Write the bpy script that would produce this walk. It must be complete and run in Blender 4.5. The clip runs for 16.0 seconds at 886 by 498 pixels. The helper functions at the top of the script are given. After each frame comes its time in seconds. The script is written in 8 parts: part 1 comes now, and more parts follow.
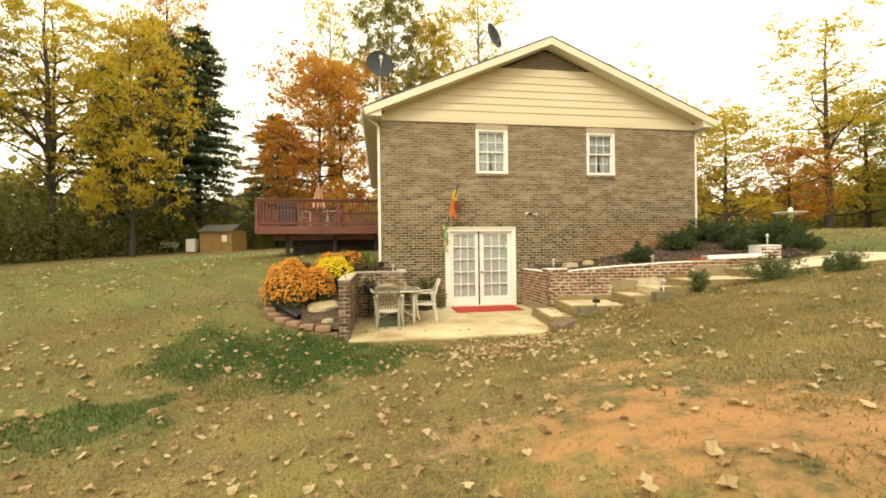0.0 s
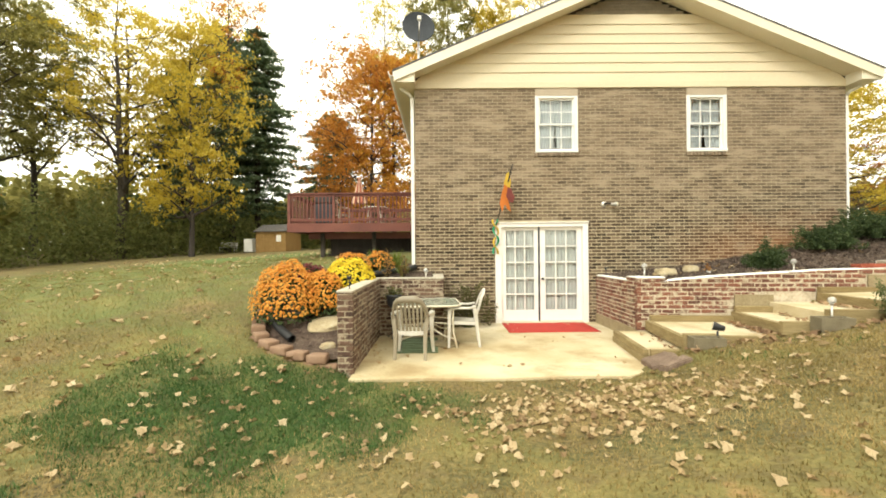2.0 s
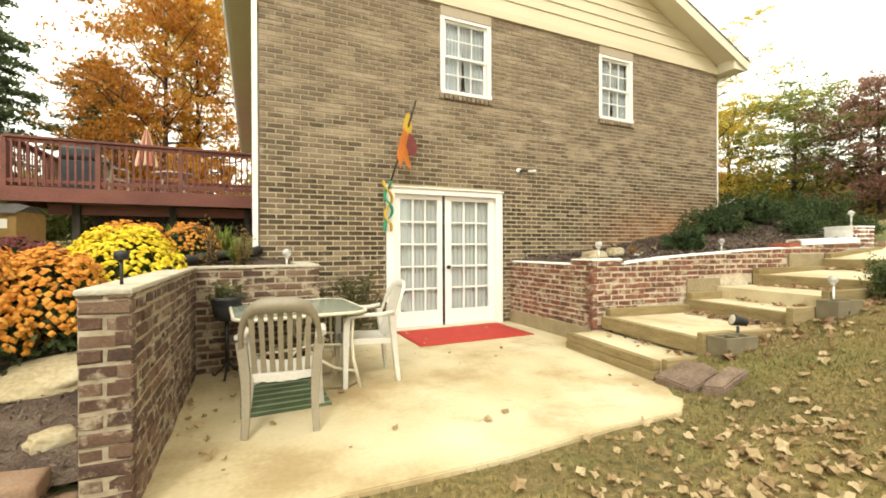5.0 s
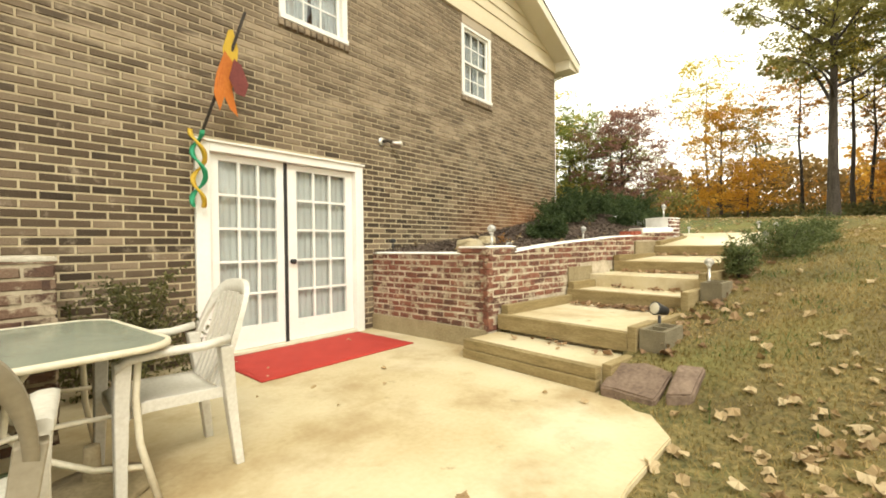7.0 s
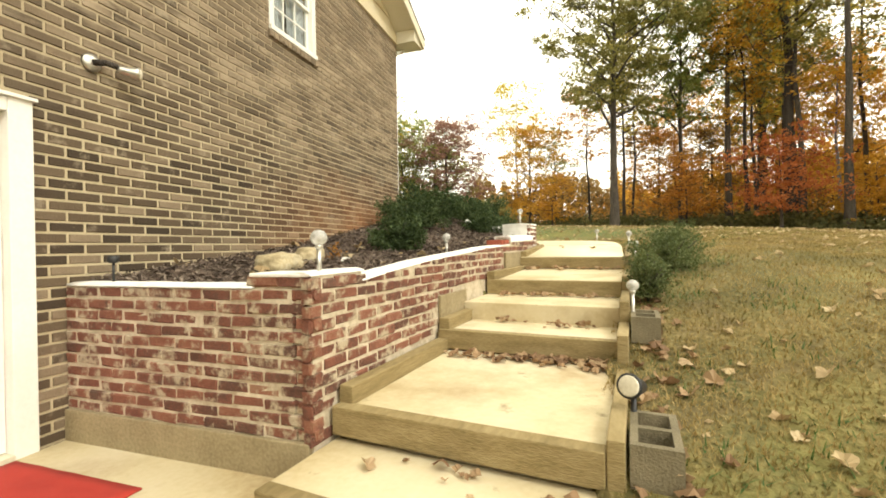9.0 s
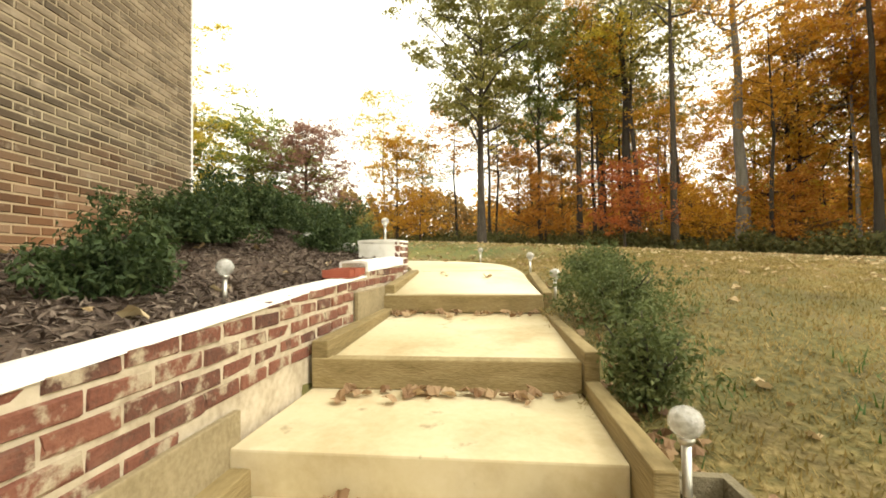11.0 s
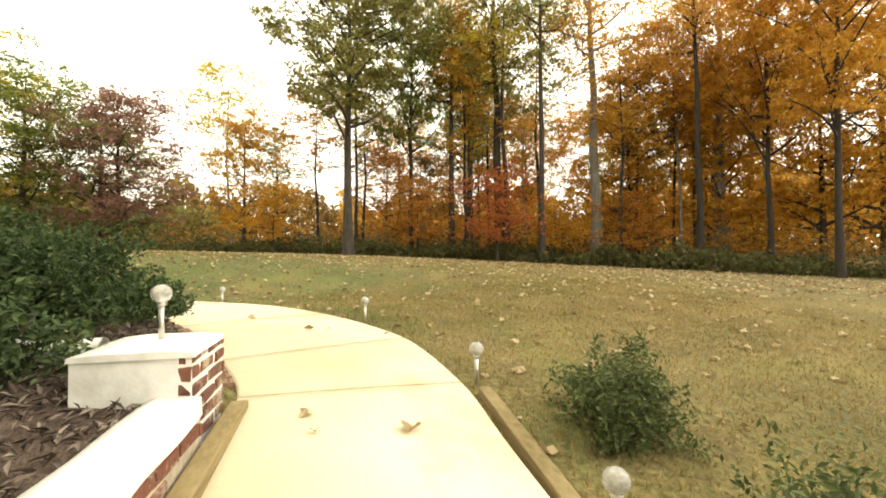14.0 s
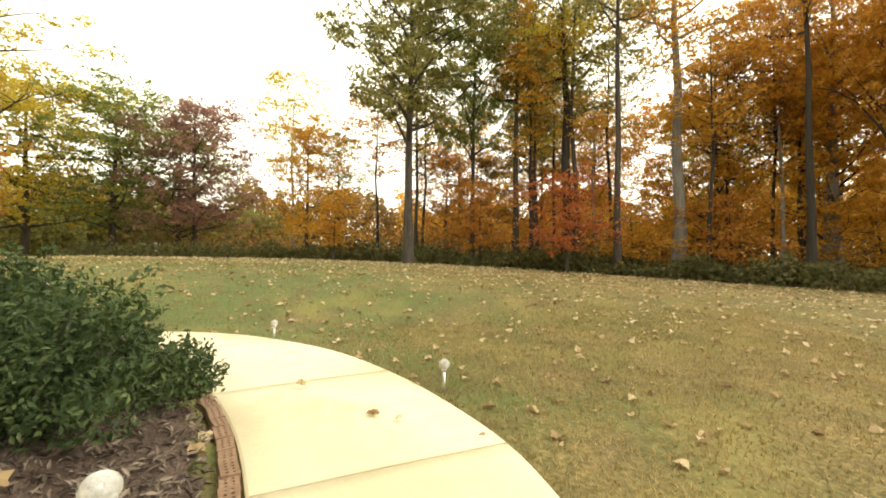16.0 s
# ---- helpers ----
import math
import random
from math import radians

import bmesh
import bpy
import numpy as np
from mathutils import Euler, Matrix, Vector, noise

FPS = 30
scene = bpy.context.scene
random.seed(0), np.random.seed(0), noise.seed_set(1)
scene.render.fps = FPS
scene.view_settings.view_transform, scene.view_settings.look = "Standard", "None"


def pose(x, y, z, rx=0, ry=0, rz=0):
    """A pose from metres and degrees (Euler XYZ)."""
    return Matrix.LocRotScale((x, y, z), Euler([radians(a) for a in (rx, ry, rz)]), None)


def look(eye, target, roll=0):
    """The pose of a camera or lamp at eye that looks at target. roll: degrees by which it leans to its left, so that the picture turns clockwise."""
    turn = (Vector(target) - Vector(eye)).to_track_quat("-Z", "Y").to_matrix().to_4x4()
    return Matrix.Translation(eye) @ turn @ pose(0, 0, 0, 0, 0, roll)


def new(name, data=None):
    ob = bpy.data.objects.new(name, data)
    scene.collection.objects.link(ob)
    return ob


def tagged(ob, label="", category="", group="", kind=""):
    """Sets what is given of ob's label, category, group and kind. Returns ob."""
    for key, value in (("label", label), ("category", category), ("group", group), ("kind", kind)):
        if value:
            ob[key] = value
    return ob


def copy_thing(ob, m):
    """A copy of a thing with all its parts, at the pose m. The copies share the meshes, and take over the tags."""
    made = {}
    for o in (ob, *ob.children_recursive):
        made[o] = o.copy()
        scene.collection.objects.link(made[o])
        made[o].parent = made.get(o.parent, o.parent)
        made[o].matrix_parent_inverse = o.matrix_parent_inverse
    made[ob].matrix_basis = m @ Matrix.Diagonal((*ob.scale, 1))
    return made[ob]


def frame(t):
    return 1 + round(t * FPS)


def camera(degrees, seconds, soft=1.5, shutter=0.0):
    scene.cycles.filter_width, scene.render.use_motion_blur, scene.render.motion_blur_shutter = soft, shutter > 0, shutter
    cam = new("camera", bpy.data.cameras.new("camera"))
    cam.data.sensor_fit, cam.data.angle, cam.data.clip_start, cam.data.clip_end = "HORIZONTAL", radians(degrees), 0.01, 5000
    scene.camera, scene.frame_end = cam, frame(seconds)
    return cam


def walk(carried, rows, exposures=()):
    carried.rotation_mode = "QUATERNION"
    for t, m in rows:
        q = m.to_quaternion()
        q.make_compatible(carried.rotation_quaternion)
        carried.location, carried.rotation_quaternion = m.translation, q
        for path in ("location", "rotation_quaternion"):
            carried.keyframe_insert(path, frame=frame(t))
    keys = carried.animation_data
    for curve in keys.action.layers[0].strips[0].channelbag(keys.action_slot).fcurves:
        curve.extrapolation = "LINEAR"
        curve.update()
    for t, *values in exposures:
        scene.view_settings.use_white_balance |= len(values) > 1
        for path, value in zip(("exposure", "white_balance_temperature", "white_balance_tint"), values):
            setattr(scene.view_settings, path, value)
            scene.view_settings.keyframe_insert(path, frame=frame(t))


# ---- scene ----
PATH = [
    (0, (0.225, -11.31, 1.597), (0.525, -9.333, 1.595), -0.7),
    (0.5, (0.393, -10.658, 1.654), (0.627, -8.671, 1.664), -0.8),
    (1, (0.562, -10.122, 1.696), (0.673, -8.125, 1.701), -0.7),
    (1.5, (0.722, -9.568, 1.673), (0.751, -7.568, 1.674), -0.5),
    (2, (0.828, -9.005, 1.577), (0.84, -7.005, 1.582), -0.5),
    (2.5, (0.819, -8.39, 1.465), (0.964, -6.395, 1.476), -0.4),
    (3, (0.727, -7.829, 1.362), (1.0, -5.847, 1.376), -0.2),
    (5.5, (0.168, -5.562, 1.203), (1.226, -3.865, 1.188), -0.3),
    (6, (0.198, -5.165, 1.135), (1.492, -3.64, 1.127), -0.5),
    (6.5, (0.297, -4.796, 1.12), (1.702, -3.373, 1.108), -0.7),
    (7, (0.523, -4.42, 1.106), (2.032, -3.107, 1.087), -0.7),
    (7.5, (0.864, -4.027, 1.133), (2.526, -2.915, 1.11), -0.6),
    (8, (1.296, -3.672, 1.156), (3.062, -2.733, 1.139), -0.9),
    (8.5, (1.768, -3.409, 1.184), (3.621, -2.658, 1.164), -1.2),
    (9, (2.297, -3.193, 1.21), (4.202, -2.584, 1.202), -1.0),
    (9.5, (2.864, -3.091, 1.239), (4.807, -2.618, 1.228), -1.4),
    (10, (3.545, -2.979, 1.198), (5.522, -2.675, 1.217), -1.1),
    (12.5, (6.017, -2.883, 1.737), (7.987, -3.229, 1.765), -0.5),
    (13, (6.466, -2.868, 1.795), (8.415, -3.315, 1.825), -0.4),
    (13.5, (6.853, -2.888, 1.893), (8.758, -3.498, 1.93), -0.5),
    (14, (7.251, -2.896, 1.99), (9.142, -3.547, 2.027), -0.4),
    (14.5, (7.637, -2.9, 2.113), (9.55, -3.484, 2.144), -0.1),
    (15, (7.912, -2.89, 2.251), (9.841, -3.418, 2.298), -0.0),
    (15.5, (8.225, -2.891, 2.331), (10.166, -3.37, 2.37), 0.0),
    (16, (8.483, -2.879, 2.405), (10.444, -3.275, 2.445), 0.4),
]
cam = camera(93.0, 16.0, soft=1.8)
walk(cam, [(t, look(eye, target, roll)) for t, eye, target, roll in PATH], exposures=((0, 0.88, 7200, 11), (1, 1.02, 6800, 11), (2.5, 1.22, 6150, 9), (5.5, 1.1, 6350, 10), (6.5, 1.05, 6400, 10), (8, 1.07, 6450, 10), (9, 1.14, 6500, 10), (16, 1.1, 6550, 10)))

# ---- world, sun, exposure ----
world = bpy.data.worlds.new("overcast_sky")
scene.world = world
world.use_nodes = True
wn, wl = world.node_tree.nodes, world.node_tree.links
wn.clear()
w_out = wn.new("ShaderNodeOutputWorld")
w_bg = wn.new("ShaderNodeBackground")
w_sky = wn.new("ShaderNodeTexSky")
w_sky.sky_type = "NISHITA"
w_sky.sun_disc = False
w_sky.sun_elevation = radians(38)
w_sky.sun_rotation = radians(200)
w_mix = wn.new("ShaderNodeMix")
w_mix.data_type = "RGBA"
w_mix.inputs["Factor"].default_value = 0.93
w_noise = wn.new("ShaderNodeTexNoise")
w_noise.inputs["Scale"].default_value = 1.6
w_noise.inputs["Detail"].default_value = 4
w_ramp = wn.new("ShaderNodeValToRGB")
w_ramp.color_ramp.elements[0].color = (0.95, 0.905, 0.70, 1)
w_ramp.color_ramp.elements[1].color = (1.0, 0.955, 0.755, 1)
w_gain = wn.new("ShaderNodeVectorMath")
w_gain.operation = "SCALE"
w_gain.inputs["Scale"].default_value = 9.5
wl.new(w_noise.outputs["Fac"], w_ramp.inputs["Fac"])
wl.new(w_ramp.outputs["Color"], w_gain.inputs[0])
wl.new(w_sky.outputs["Color"], w_mix.inputs["A"])
wl.new(w_gain.outputs["Vector"], w_mix.inputs["B"])
wl.new(w_mix.outputs["Result"], w_bg.inputs["Color"])
w_bg.inputs["Strength"].default_value = 0.13
wl.new(w_bg.outputs["Background"], w_out.inputs["Surface"])

sun = new("sun", bpy.data.lights.new("sun", "SUN"))
sun.data.energy = 0.9
sun.data.angle = radians(14)
sun.data.color = (1.0, 0.95, 0.86)
sun.matrix_world = look((-6, -18, 18), (3, 0, 0))


# ---- materials ----
def make_mat(name, colors, scale=8.0, fine=60.0, rough=0.8, bump=0.3, metal=0.0, rand="", spread=0.5,
             detail=6.0, distance=0.01, transl=0.0, coat=0.0, stretch=(1, 1, 1), where="Object", share=0.45):
    """Two scales of variation over a ramp of colours; rand: 'object' or 'island' also shifts the ramp piece by piece."""
    m = bpy.data.materials.new(name)
    m.use_nodes = True
    n, l = m.node_tree.nodes, m.node_tree.links
    bsdf = n["Principled BSDF"]
    tc = n.new("ShaderNodeTexCoord")
    mp = n.new("ShaderNodeMapping")
    mp.inputs["Scale"].default_value = stretch
    l.new(tc.outputs[where], mp.inputs["Vector"])
    vec = mp.outputs["Vector"]
    rnd = None
    if rand == "object":
        rnd = n.new("ShaderNodeObjectInfo").outputs["Random"]
        off = n.new("ShaderNodeVectorMath")
        off.operation = "SCALE"
        off.inputs[0].default_value = (37.0, 91.0, 53.0)
        l.new(rnd, off.inputs["Scale"])
        add = n.new("ShaderNodeVectorMath")
        l.new(vec, add.inputs[0])
        l.new(off.outputs["Vector"], add.inputs[1])
        vec = add.outputs["Vector"]
    elif rand == "island":
        rnd = n.new("ShaderNodeNewGeometry").outputs["Random Per Island"]
    big = n.new("ShaderNodeTexNoise")
    big.inputs["Scale"].default_value = scale
    big.inputs["Detail"].default_value = detail
    small = n.new("ShaderNodeTexNoise")
    small.inputs["Scale"].default_value = fine
    small.inputs["Detail"].default_value = 4
    l.new(vec, big.inputs["Vector"])
    l.new(vec, small.inputs["Vector"])
    mix = n.new("ShaderNodeMath")
    mix.operation = "MULTIPLY_ADD"
    mix.inputs[1].default_value = share
    l.new(small.outputs["Fac"], mix.inputs[0])
    half = n.new("ShaderNodeMath")
    half.operation = "MULTIPLY"
    half.inputs[1].default_value = 1 - share
    l.new(big.outputs["Fac"], half.inputs[0])
    l.new(half.outputs[0], mix.inputs[2])
    fac = mix.outputs[0]
    wide = n.new("ShaderNodeMapRange")
    wide.inputs["From Min"].default_value = 0.33
    wide.inputs["From Max"].default_value = 0.67
    l.new(fac, wide.inputs["Value"])
    fac = wide.outputs["Result"]
    if rnd is not None:
        blend = n.new("ShaderNodeMix")
        blend.inputs["Factor"].default_value = spread
        l.new(fac, blend.inputs["A"])
        l.new(rnd, blend.inputs["B"])
        fac = blend.outputs["Result"]
    ramp = n.new("ShaderNodeValToRGB")
    els = ramp.color_ramp.elements
    while len(els) < len(colors):
        els.new(0.5)
    for i, c in enumerate(colors):
        els[i].position = i / max(1, len(colors) - 1)
        els[i].color = (*c, 1)
    l.new(fac, ramp.inputs["Fac"])
    l.new(ramp.outputs["Color"], bsdf.inputs["Base Color"])
    bsdf.inputs["Roughness"].default_value = rough
    bsdf.inputs["Metallic"].default_value = metal
    bsdf.inputs["Coat Weight"].default_value = coat
    if bump:
        bp = n.new("ShaderNodeBump")
        bp.inputs["Strength"].default_value = bump
        bp.inputs["Distance"].default_value = distance
        l.new(small.outputs["Fac"], bp.inputs["Height"])
        l.new(bp.outputs["Normal"], bsdf.inputs["Normal"])
    if transl:
        tr = n.new("ShaderNodeBsdfTranslucent")
        l.new(ramp.outputs["Color"], tr.inputs["Color"])
        ms = n.new("ShaderNodeMixShader")
        ms.inputs["Fac"].default_value = transl
        l.new(bsdf.outputs["BSDF"], ms.inputs[1])
        l.new(tr.outputs["BSDF"], ms.inputs[2])
        l.new(ms.outputs["Shader"], n["Material Output"].inputs["Surface"])
    return m


def tint_over(m, color, axis_value, low, high, noise_scale, amount=1.0, box=None):
    """A stain with its own noisy edge over a material's base colour, by place: axis_value 'X', 'Y' or 'Z'; box limits it along X."""
    n, l = m.node_tree.nodes, m.node_tree.links
    bsdf = n["Principled BSDF"]
    src = bsdf.inputs["Base Color"].links[0].from_socket
    geo = n.new("ShaderNodeNewGeometry")
    sep = n.new("ShaderNodeSeparateXYZ")
    l.new(geo.outputs["Position"], sep.inputs["Vector"])
    nz = n.new("ShaderNodeTexNoise")
    nz.inputs["Scale"].default_value = noise_scale
    nz.inputs["Detail"].default_value = 6
    l.new(geo.outputs["Position"], nz.inputs["Vector"])
    jit = n.new("ShaderNodeMath")
    jit.operation = "MULTIPLY_ADD"
    jit.inputs[1].default_value = (high - low) * 1.2
    l.new(nz.outputs["Fac"], jit.inputs[0])
    l.new(sep.outputs[axis_value], jit.inputs[2])
    mr = n.new("ShaderNodeMapRange")
    mr.inputs["From Min"].default_value = low + (high - low) * 0.6
    mr.inputs["From Max"].default_value = high + (high - low) * 0.6
    mr.inputs["To Max"].default_value = amount
    l.new(jit.outputs[0], mr.inputs["Value"])
    fac = mr.outputs["Result"]
    if box:
        mb = n.new("ShaderNodeMapRange")
        mb.inputs["From Min"].default_value, mb.inputs["From Max"].default_value = box
        l.new(sep.outputs["X"], mb.inputs["Value"])
        mul = n.new("ShaderNodeMath")
        mul.operation = "MULTIPLY"
        l.new(fac, mul.inputs[0])
        l.new(mb.outputs["Result"], mul.inputs[1])
        fac = mul.outputs[0]
    mx = n.new("ShaderNodeMix")
    mx.data_type = "RGBA"
    mx.inputs["B"].default_value = (*color, 1)
    l.new(fac, mx.inputs["Factor"])
    l.new(src, mx.inputs["A"])
    l.new(mx.outputs["Result"], bsdf.inputs["Base Color"])
    return m


BROWN_BRICK = [(0.03, 0.02, 0.011), (0.066, 0.044, 0.025), (0.1, 0.069, 0.04), (0.15, 0.107, 0.066), (0.28, 0.212, 0.138)]
M_BRICK = make_mat("brown_brick", BROWN_BRICK, 3, 90, 0.9, 0.5, rand="island", spread=0.85)
M_BRICK_ONE = make_mat("brown_brick_single", BROWN_BRICK, 3, 90, 0.9, 0.5, rand="object", spread=0.85)
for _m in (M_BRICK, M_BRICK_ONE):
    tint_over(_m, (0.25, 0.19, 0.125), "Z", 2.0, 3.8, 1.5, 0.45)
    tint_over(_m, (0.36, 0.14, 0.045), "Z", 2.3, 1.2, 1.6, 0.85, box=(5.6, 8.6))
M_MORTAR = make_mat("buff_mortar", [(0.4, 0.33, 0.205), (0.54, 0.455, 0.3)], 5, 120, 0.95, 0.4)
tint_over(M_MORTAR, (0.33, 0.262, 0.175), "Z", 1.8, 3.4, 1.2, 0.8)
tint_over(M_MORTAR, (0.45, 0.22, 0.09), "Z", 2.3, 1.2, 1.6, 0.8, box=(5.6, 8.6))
RED_BRICK = [(0.048, 0.026, 0.018), (0.1, 0.042, 0.027), (0.165, 0.059, 0.036), (0.215, 0.084, 0.05), (0.26, 0.145, 0.09)]
M_REDBRICK = make_mat("reclaimed_red_brick", RED_BRICK, 9, 70, 0.9, 0.6, rand="object", spread=0.55)
M_REDMORTAR = make_mat("smeared_lime_mortar", [(0.33, 0.265, 0.18), (0.5, 0.425, 0.31), (0.62, 0.54, 0.41)], 5, 28, 0.95, 0.4, distance=0.012)


def smear(m, color, scale, cut, soft, stretch=(1, 1, 1), amount=1.0, above=None):
    """Mortar smears and lime bloom left on old bricks."""
    n, l = m.node_tree.nodes, m.node_tree.links
    bsdf = n["Principled BSDF"]
    src = bsdf.inputs["Base Color"].links[0].from_socket
    geo = n.new("ShaderNodeNewGeometry")
    nz = n.new("ShaderNodeTexNoise")
    nz.inputs["Scale"].default_value = scale
    nz.inputs["Detail"].default_value = 8
    nz.inputs["Roughness"].default_value = 0.65
    mp = n.new("ShaderNodeMapping")
    mp.inputs["Scale"].default_value = stretch
    l.new(geo.outputs["Position"], mp.inputs["Vector"])
    l.new(mp.outputs["Vector"], nz.inputs["Vector"])
    mr = n.new("ShaderNodeMapRange")
    mr.inputs["From Min"].default_value, mr.inputs["From Max"].default_value = cut - soft, cut + soft
    mr.inputs["To Max"].default_value = amount
    l.new(nz.outputs["Fac"], mr.inputs["Value"])
    fac = mr.outputs["Result"]
    if above is not None:
        # bloom only on the courses above this height
        sep = n.new("ShaderNodeSeparateXYZ")
        l.new(geo.outputs["Position"], sep.inputs["Vector"])
        mz = n.new("ShaderNodeMapRange")
        mz.inputs["From Min"].default_value, mz.inputs["From Max"].default_value = above, above + 1.0
        l.new(sep.outputs["Z"], mz.inputs["Value"])
        mul = n.new("ShaderNodeMath")
        mul.operation = "MULTIPLY"
        l.new(fac, mul.inputs[0])
        l.new(mz.outputs["Result"], mul.inputs[1])
        fac = mul.outputs[0]
    mx = n.new("ShaderNodeMix")
    mx.data_type = "RGBA"
    mx.inputs["B"].default_value = (*color, 1)
    l.new(fac, mx.inputs["Factor"])
    l.new(src, mx.inputs["A"])
    l.new(mx.outputs["Result"], bsdf.inputs["Base Color"])


smear(M_REDBRICK, (0.4, 0.33, 0.23), 9.0, 0.57, 0.05)
smear(M_REDBRICK, (0.34, 0.28, 0.2), 3.0, 0.64, 0.1, (1, 1, 1), 0.25)
# planter wall's brick and mortar: its shade, damp and dirt mixed into darker colours
M_DARKBRICK = make_mat("shaded_damp_reclaimed_brick", [(0.03, 0.018, 0.013), (0.07, 0.037, 0.024), (0.11, 0.058, 0.036), (0.16, 0.095, 0.06), (0.22, 0.16, 0.11)], 9, 70, 0.9, 0.6, rand="object", spread=0.6)
M_DARKMORTAR = make_mat("shaded_dirty_lime_mortar", [(0.22, 0.175, 0.115), (0.36, 0.295, 0.2), (0.46, 0.39, 0.28)], 5, 28, 0.95, 0.4, distance=0.012)
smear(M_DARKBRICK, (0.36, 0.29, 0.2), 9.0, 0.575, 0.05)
smear(M_REDBRICK, (0.09, 0.045, 0.03), 14.0, 0.64, 0.06)
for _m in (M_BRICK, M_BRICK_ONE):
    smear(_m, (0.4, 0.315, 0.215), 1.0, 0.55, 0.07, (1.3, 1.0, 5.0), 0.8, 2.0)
    smear(_m, (0.38, 0.31, 0.22), 5.0, 0.66, 0.09)
M_WHITECAP = make_mat("whitewashed_mortar_cap", [(0.66, 0.63, 0.56), (0.8, 0.78, 0.73), (0.87, 0.85, 0.81)], 3, 14, 0.85, 0.35, distance=0.012)
M_GREYCAP = make_mat("weathered_grey_cap", [(0.36, 0.31, 0.23), (0.58, 0.53, 0.43)], 5, 40, 0.9, 0.6, distance=0.015)
M_FOOTING = make_mat("weathered_footing", [(0.2, 0.155, 0.08), (0.36, 0.29, 0.17)], 4, 50, 0.9, 0.4)
M_CONCRETE = make_mat("pale_buff_concrete", [(0.3, 0.215, 0.1), (0.47, 0.375, 0.21), (0.56, 0.475, 0.3), (0.61, 0.53, 0.37)], 0.75, 30, 0.85, 0.12, distance=0.003, share=0.14)
M_PATH = make_mat("pale_walk_concrete", [(0.5, 0.42, 0.26), (0.64, 0.56, 0.38), (0.72, 0.65, 0.48)], 0.7, 40, 0.85, 0.12, distance=0.003, share=0.14)
M_TIMBER = make_mat("weathered_timber", [(0.12, 0.085, 0.03), (0.25, 0.185, 0.08), (0.36, 0.28, 0.14)], 4, 30, 0.85, 0.5, stretch=(0.35, 1, 5), rand="object", spread=0.3)
M_SIDING = make_mat("cream_siding", [(0.62, 0.53, 0.36), (0.70, 0.61, 0.43)], 1.5, 60, 0.55, 0.1, stretch=(0.3, 1, 1))
M_TRIM = make_mat("cream_trim_paint", [(0.70, 0.64, 0.49), (0.78, 0.72, 0.58)], 2, 50, 0.5, 0.08)
M_WHITE = make_mat("white_paint", [(0.76, 0.74, 0.68), (0.84, 0.82, 0.77)], 2, 50, 0.45, 0.06)
M_SHINGLE = make_mat("grey_shingle", [(0.08, 0.075, 0.07), (0.16, 0.15, 0.14)], 6, 80, 0.95, 0.6)
M_LOUVER = make_mat("grey_brown_louver", [(0.2, 0.17, 0.13), (0.33, 0.28, 0.21)], 4, 40, 0.7, 0.1)
M_PANEL = make_mat("taupe_panel", [(0.38, 0.31, 0.22), (0.45, 0.37, 0.27)], 3, 40, 0.6, 0.1)
M_DECK = make_mat("dark_red_deck_stain", [(0.09, 0.028, 0.02), (0.16, 0.05, 0.034), (0.2, 0.07, 0.045)], 3, 40, 0.7, 0.2, stretch=(0.4, 1, 1))
M_BLACK = make_mat("black_plastic", [(0.012, 0.012, 0.013), (0.03, 0.03, 0.03)], 6, 60, 0.5, 0.1)
M_METALGREY = make_mat("dish_grey_paint", [(0.028, 0.032, 0.038), (0.05, 0.055, 0.062)], 3, 30, 0.85, 0.05)
M_STEEL = make_mat("brushed_steel", [(0.5, 0.48, 0.44), (0.65, 0.63, 0.58)], 8, 80, 0.3, 0.05, metal=0.9)
M_CURTAIN = make_mat("grey_sheer_curtain", [(0.42, 0.42, 0.395), (0.56, 0.56, 0.53)], 2, 30, 0.9, 0.1)
M_LACE = make_mat("white_lace_curtain", [(0.32, 0.335, 0.34), (0.52, 0.535, 0.54)], 9, 50, 0.9, 0.1)
# the rooms' low light is put into this dark colour of their surfaces
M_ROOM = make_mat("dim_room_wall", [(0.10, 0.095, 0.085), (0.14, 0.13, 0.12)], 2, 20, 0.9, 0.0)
M_RED = make_mat("red_carpet_mat", [(0.34, 0.026, 0.017), (0.47, 0.044, 0.028)], 5, 220, 0.95, 0.6, distance=0.006)
M_GREENRUG = make_mat("green_woven_rug", [(0.075, 0.11, 0.05), (0.14, 0.175, 0.085)], 5, 120, 0.95, 0.6)
M_GREENLT = make_mat("pale_green_stripe", [(0.24, 0.33, 0.2), (0.33, 0.42, 0.27)], 5, 120, 0.95, 0.5)
M_PLASTIC = make_mat("white_resin", [(0.5, 0.465, 0.39), (0.68, 0.65, 0.58)], 2.2, 60, 0.45, 0.05)
M_TAUPE = make_mat("taupe_resin", [(0.24, 0.2, 0.135), (0.32, 0.275, 0.195)], 2.2, 60, 0.5, 0.05)
M_CREAMTUBE = make_mat("cream_enamel_tube", [(0.58, 0.52, 0.38), (0.7, 0.64, 0.5)], 4, 60, 0.4, 0.05)
M_MULCH = make_mat("brown_mulch", [(0.045, 0.028, 0.02), (0.1, 0.065, 0.045), (0.17, 0.125, 0.09)], 6, 60, 0.95, 1.0, distance=0.03)
M_CHIP = make_mat("mulch_chip", [(0.05, 0.034, 0.026), (0.13, 0.094, 0.072), (0.3, 0.24, 0.185)], 9, 60, 0.95, 0.3, rand="island", spread=0.8)
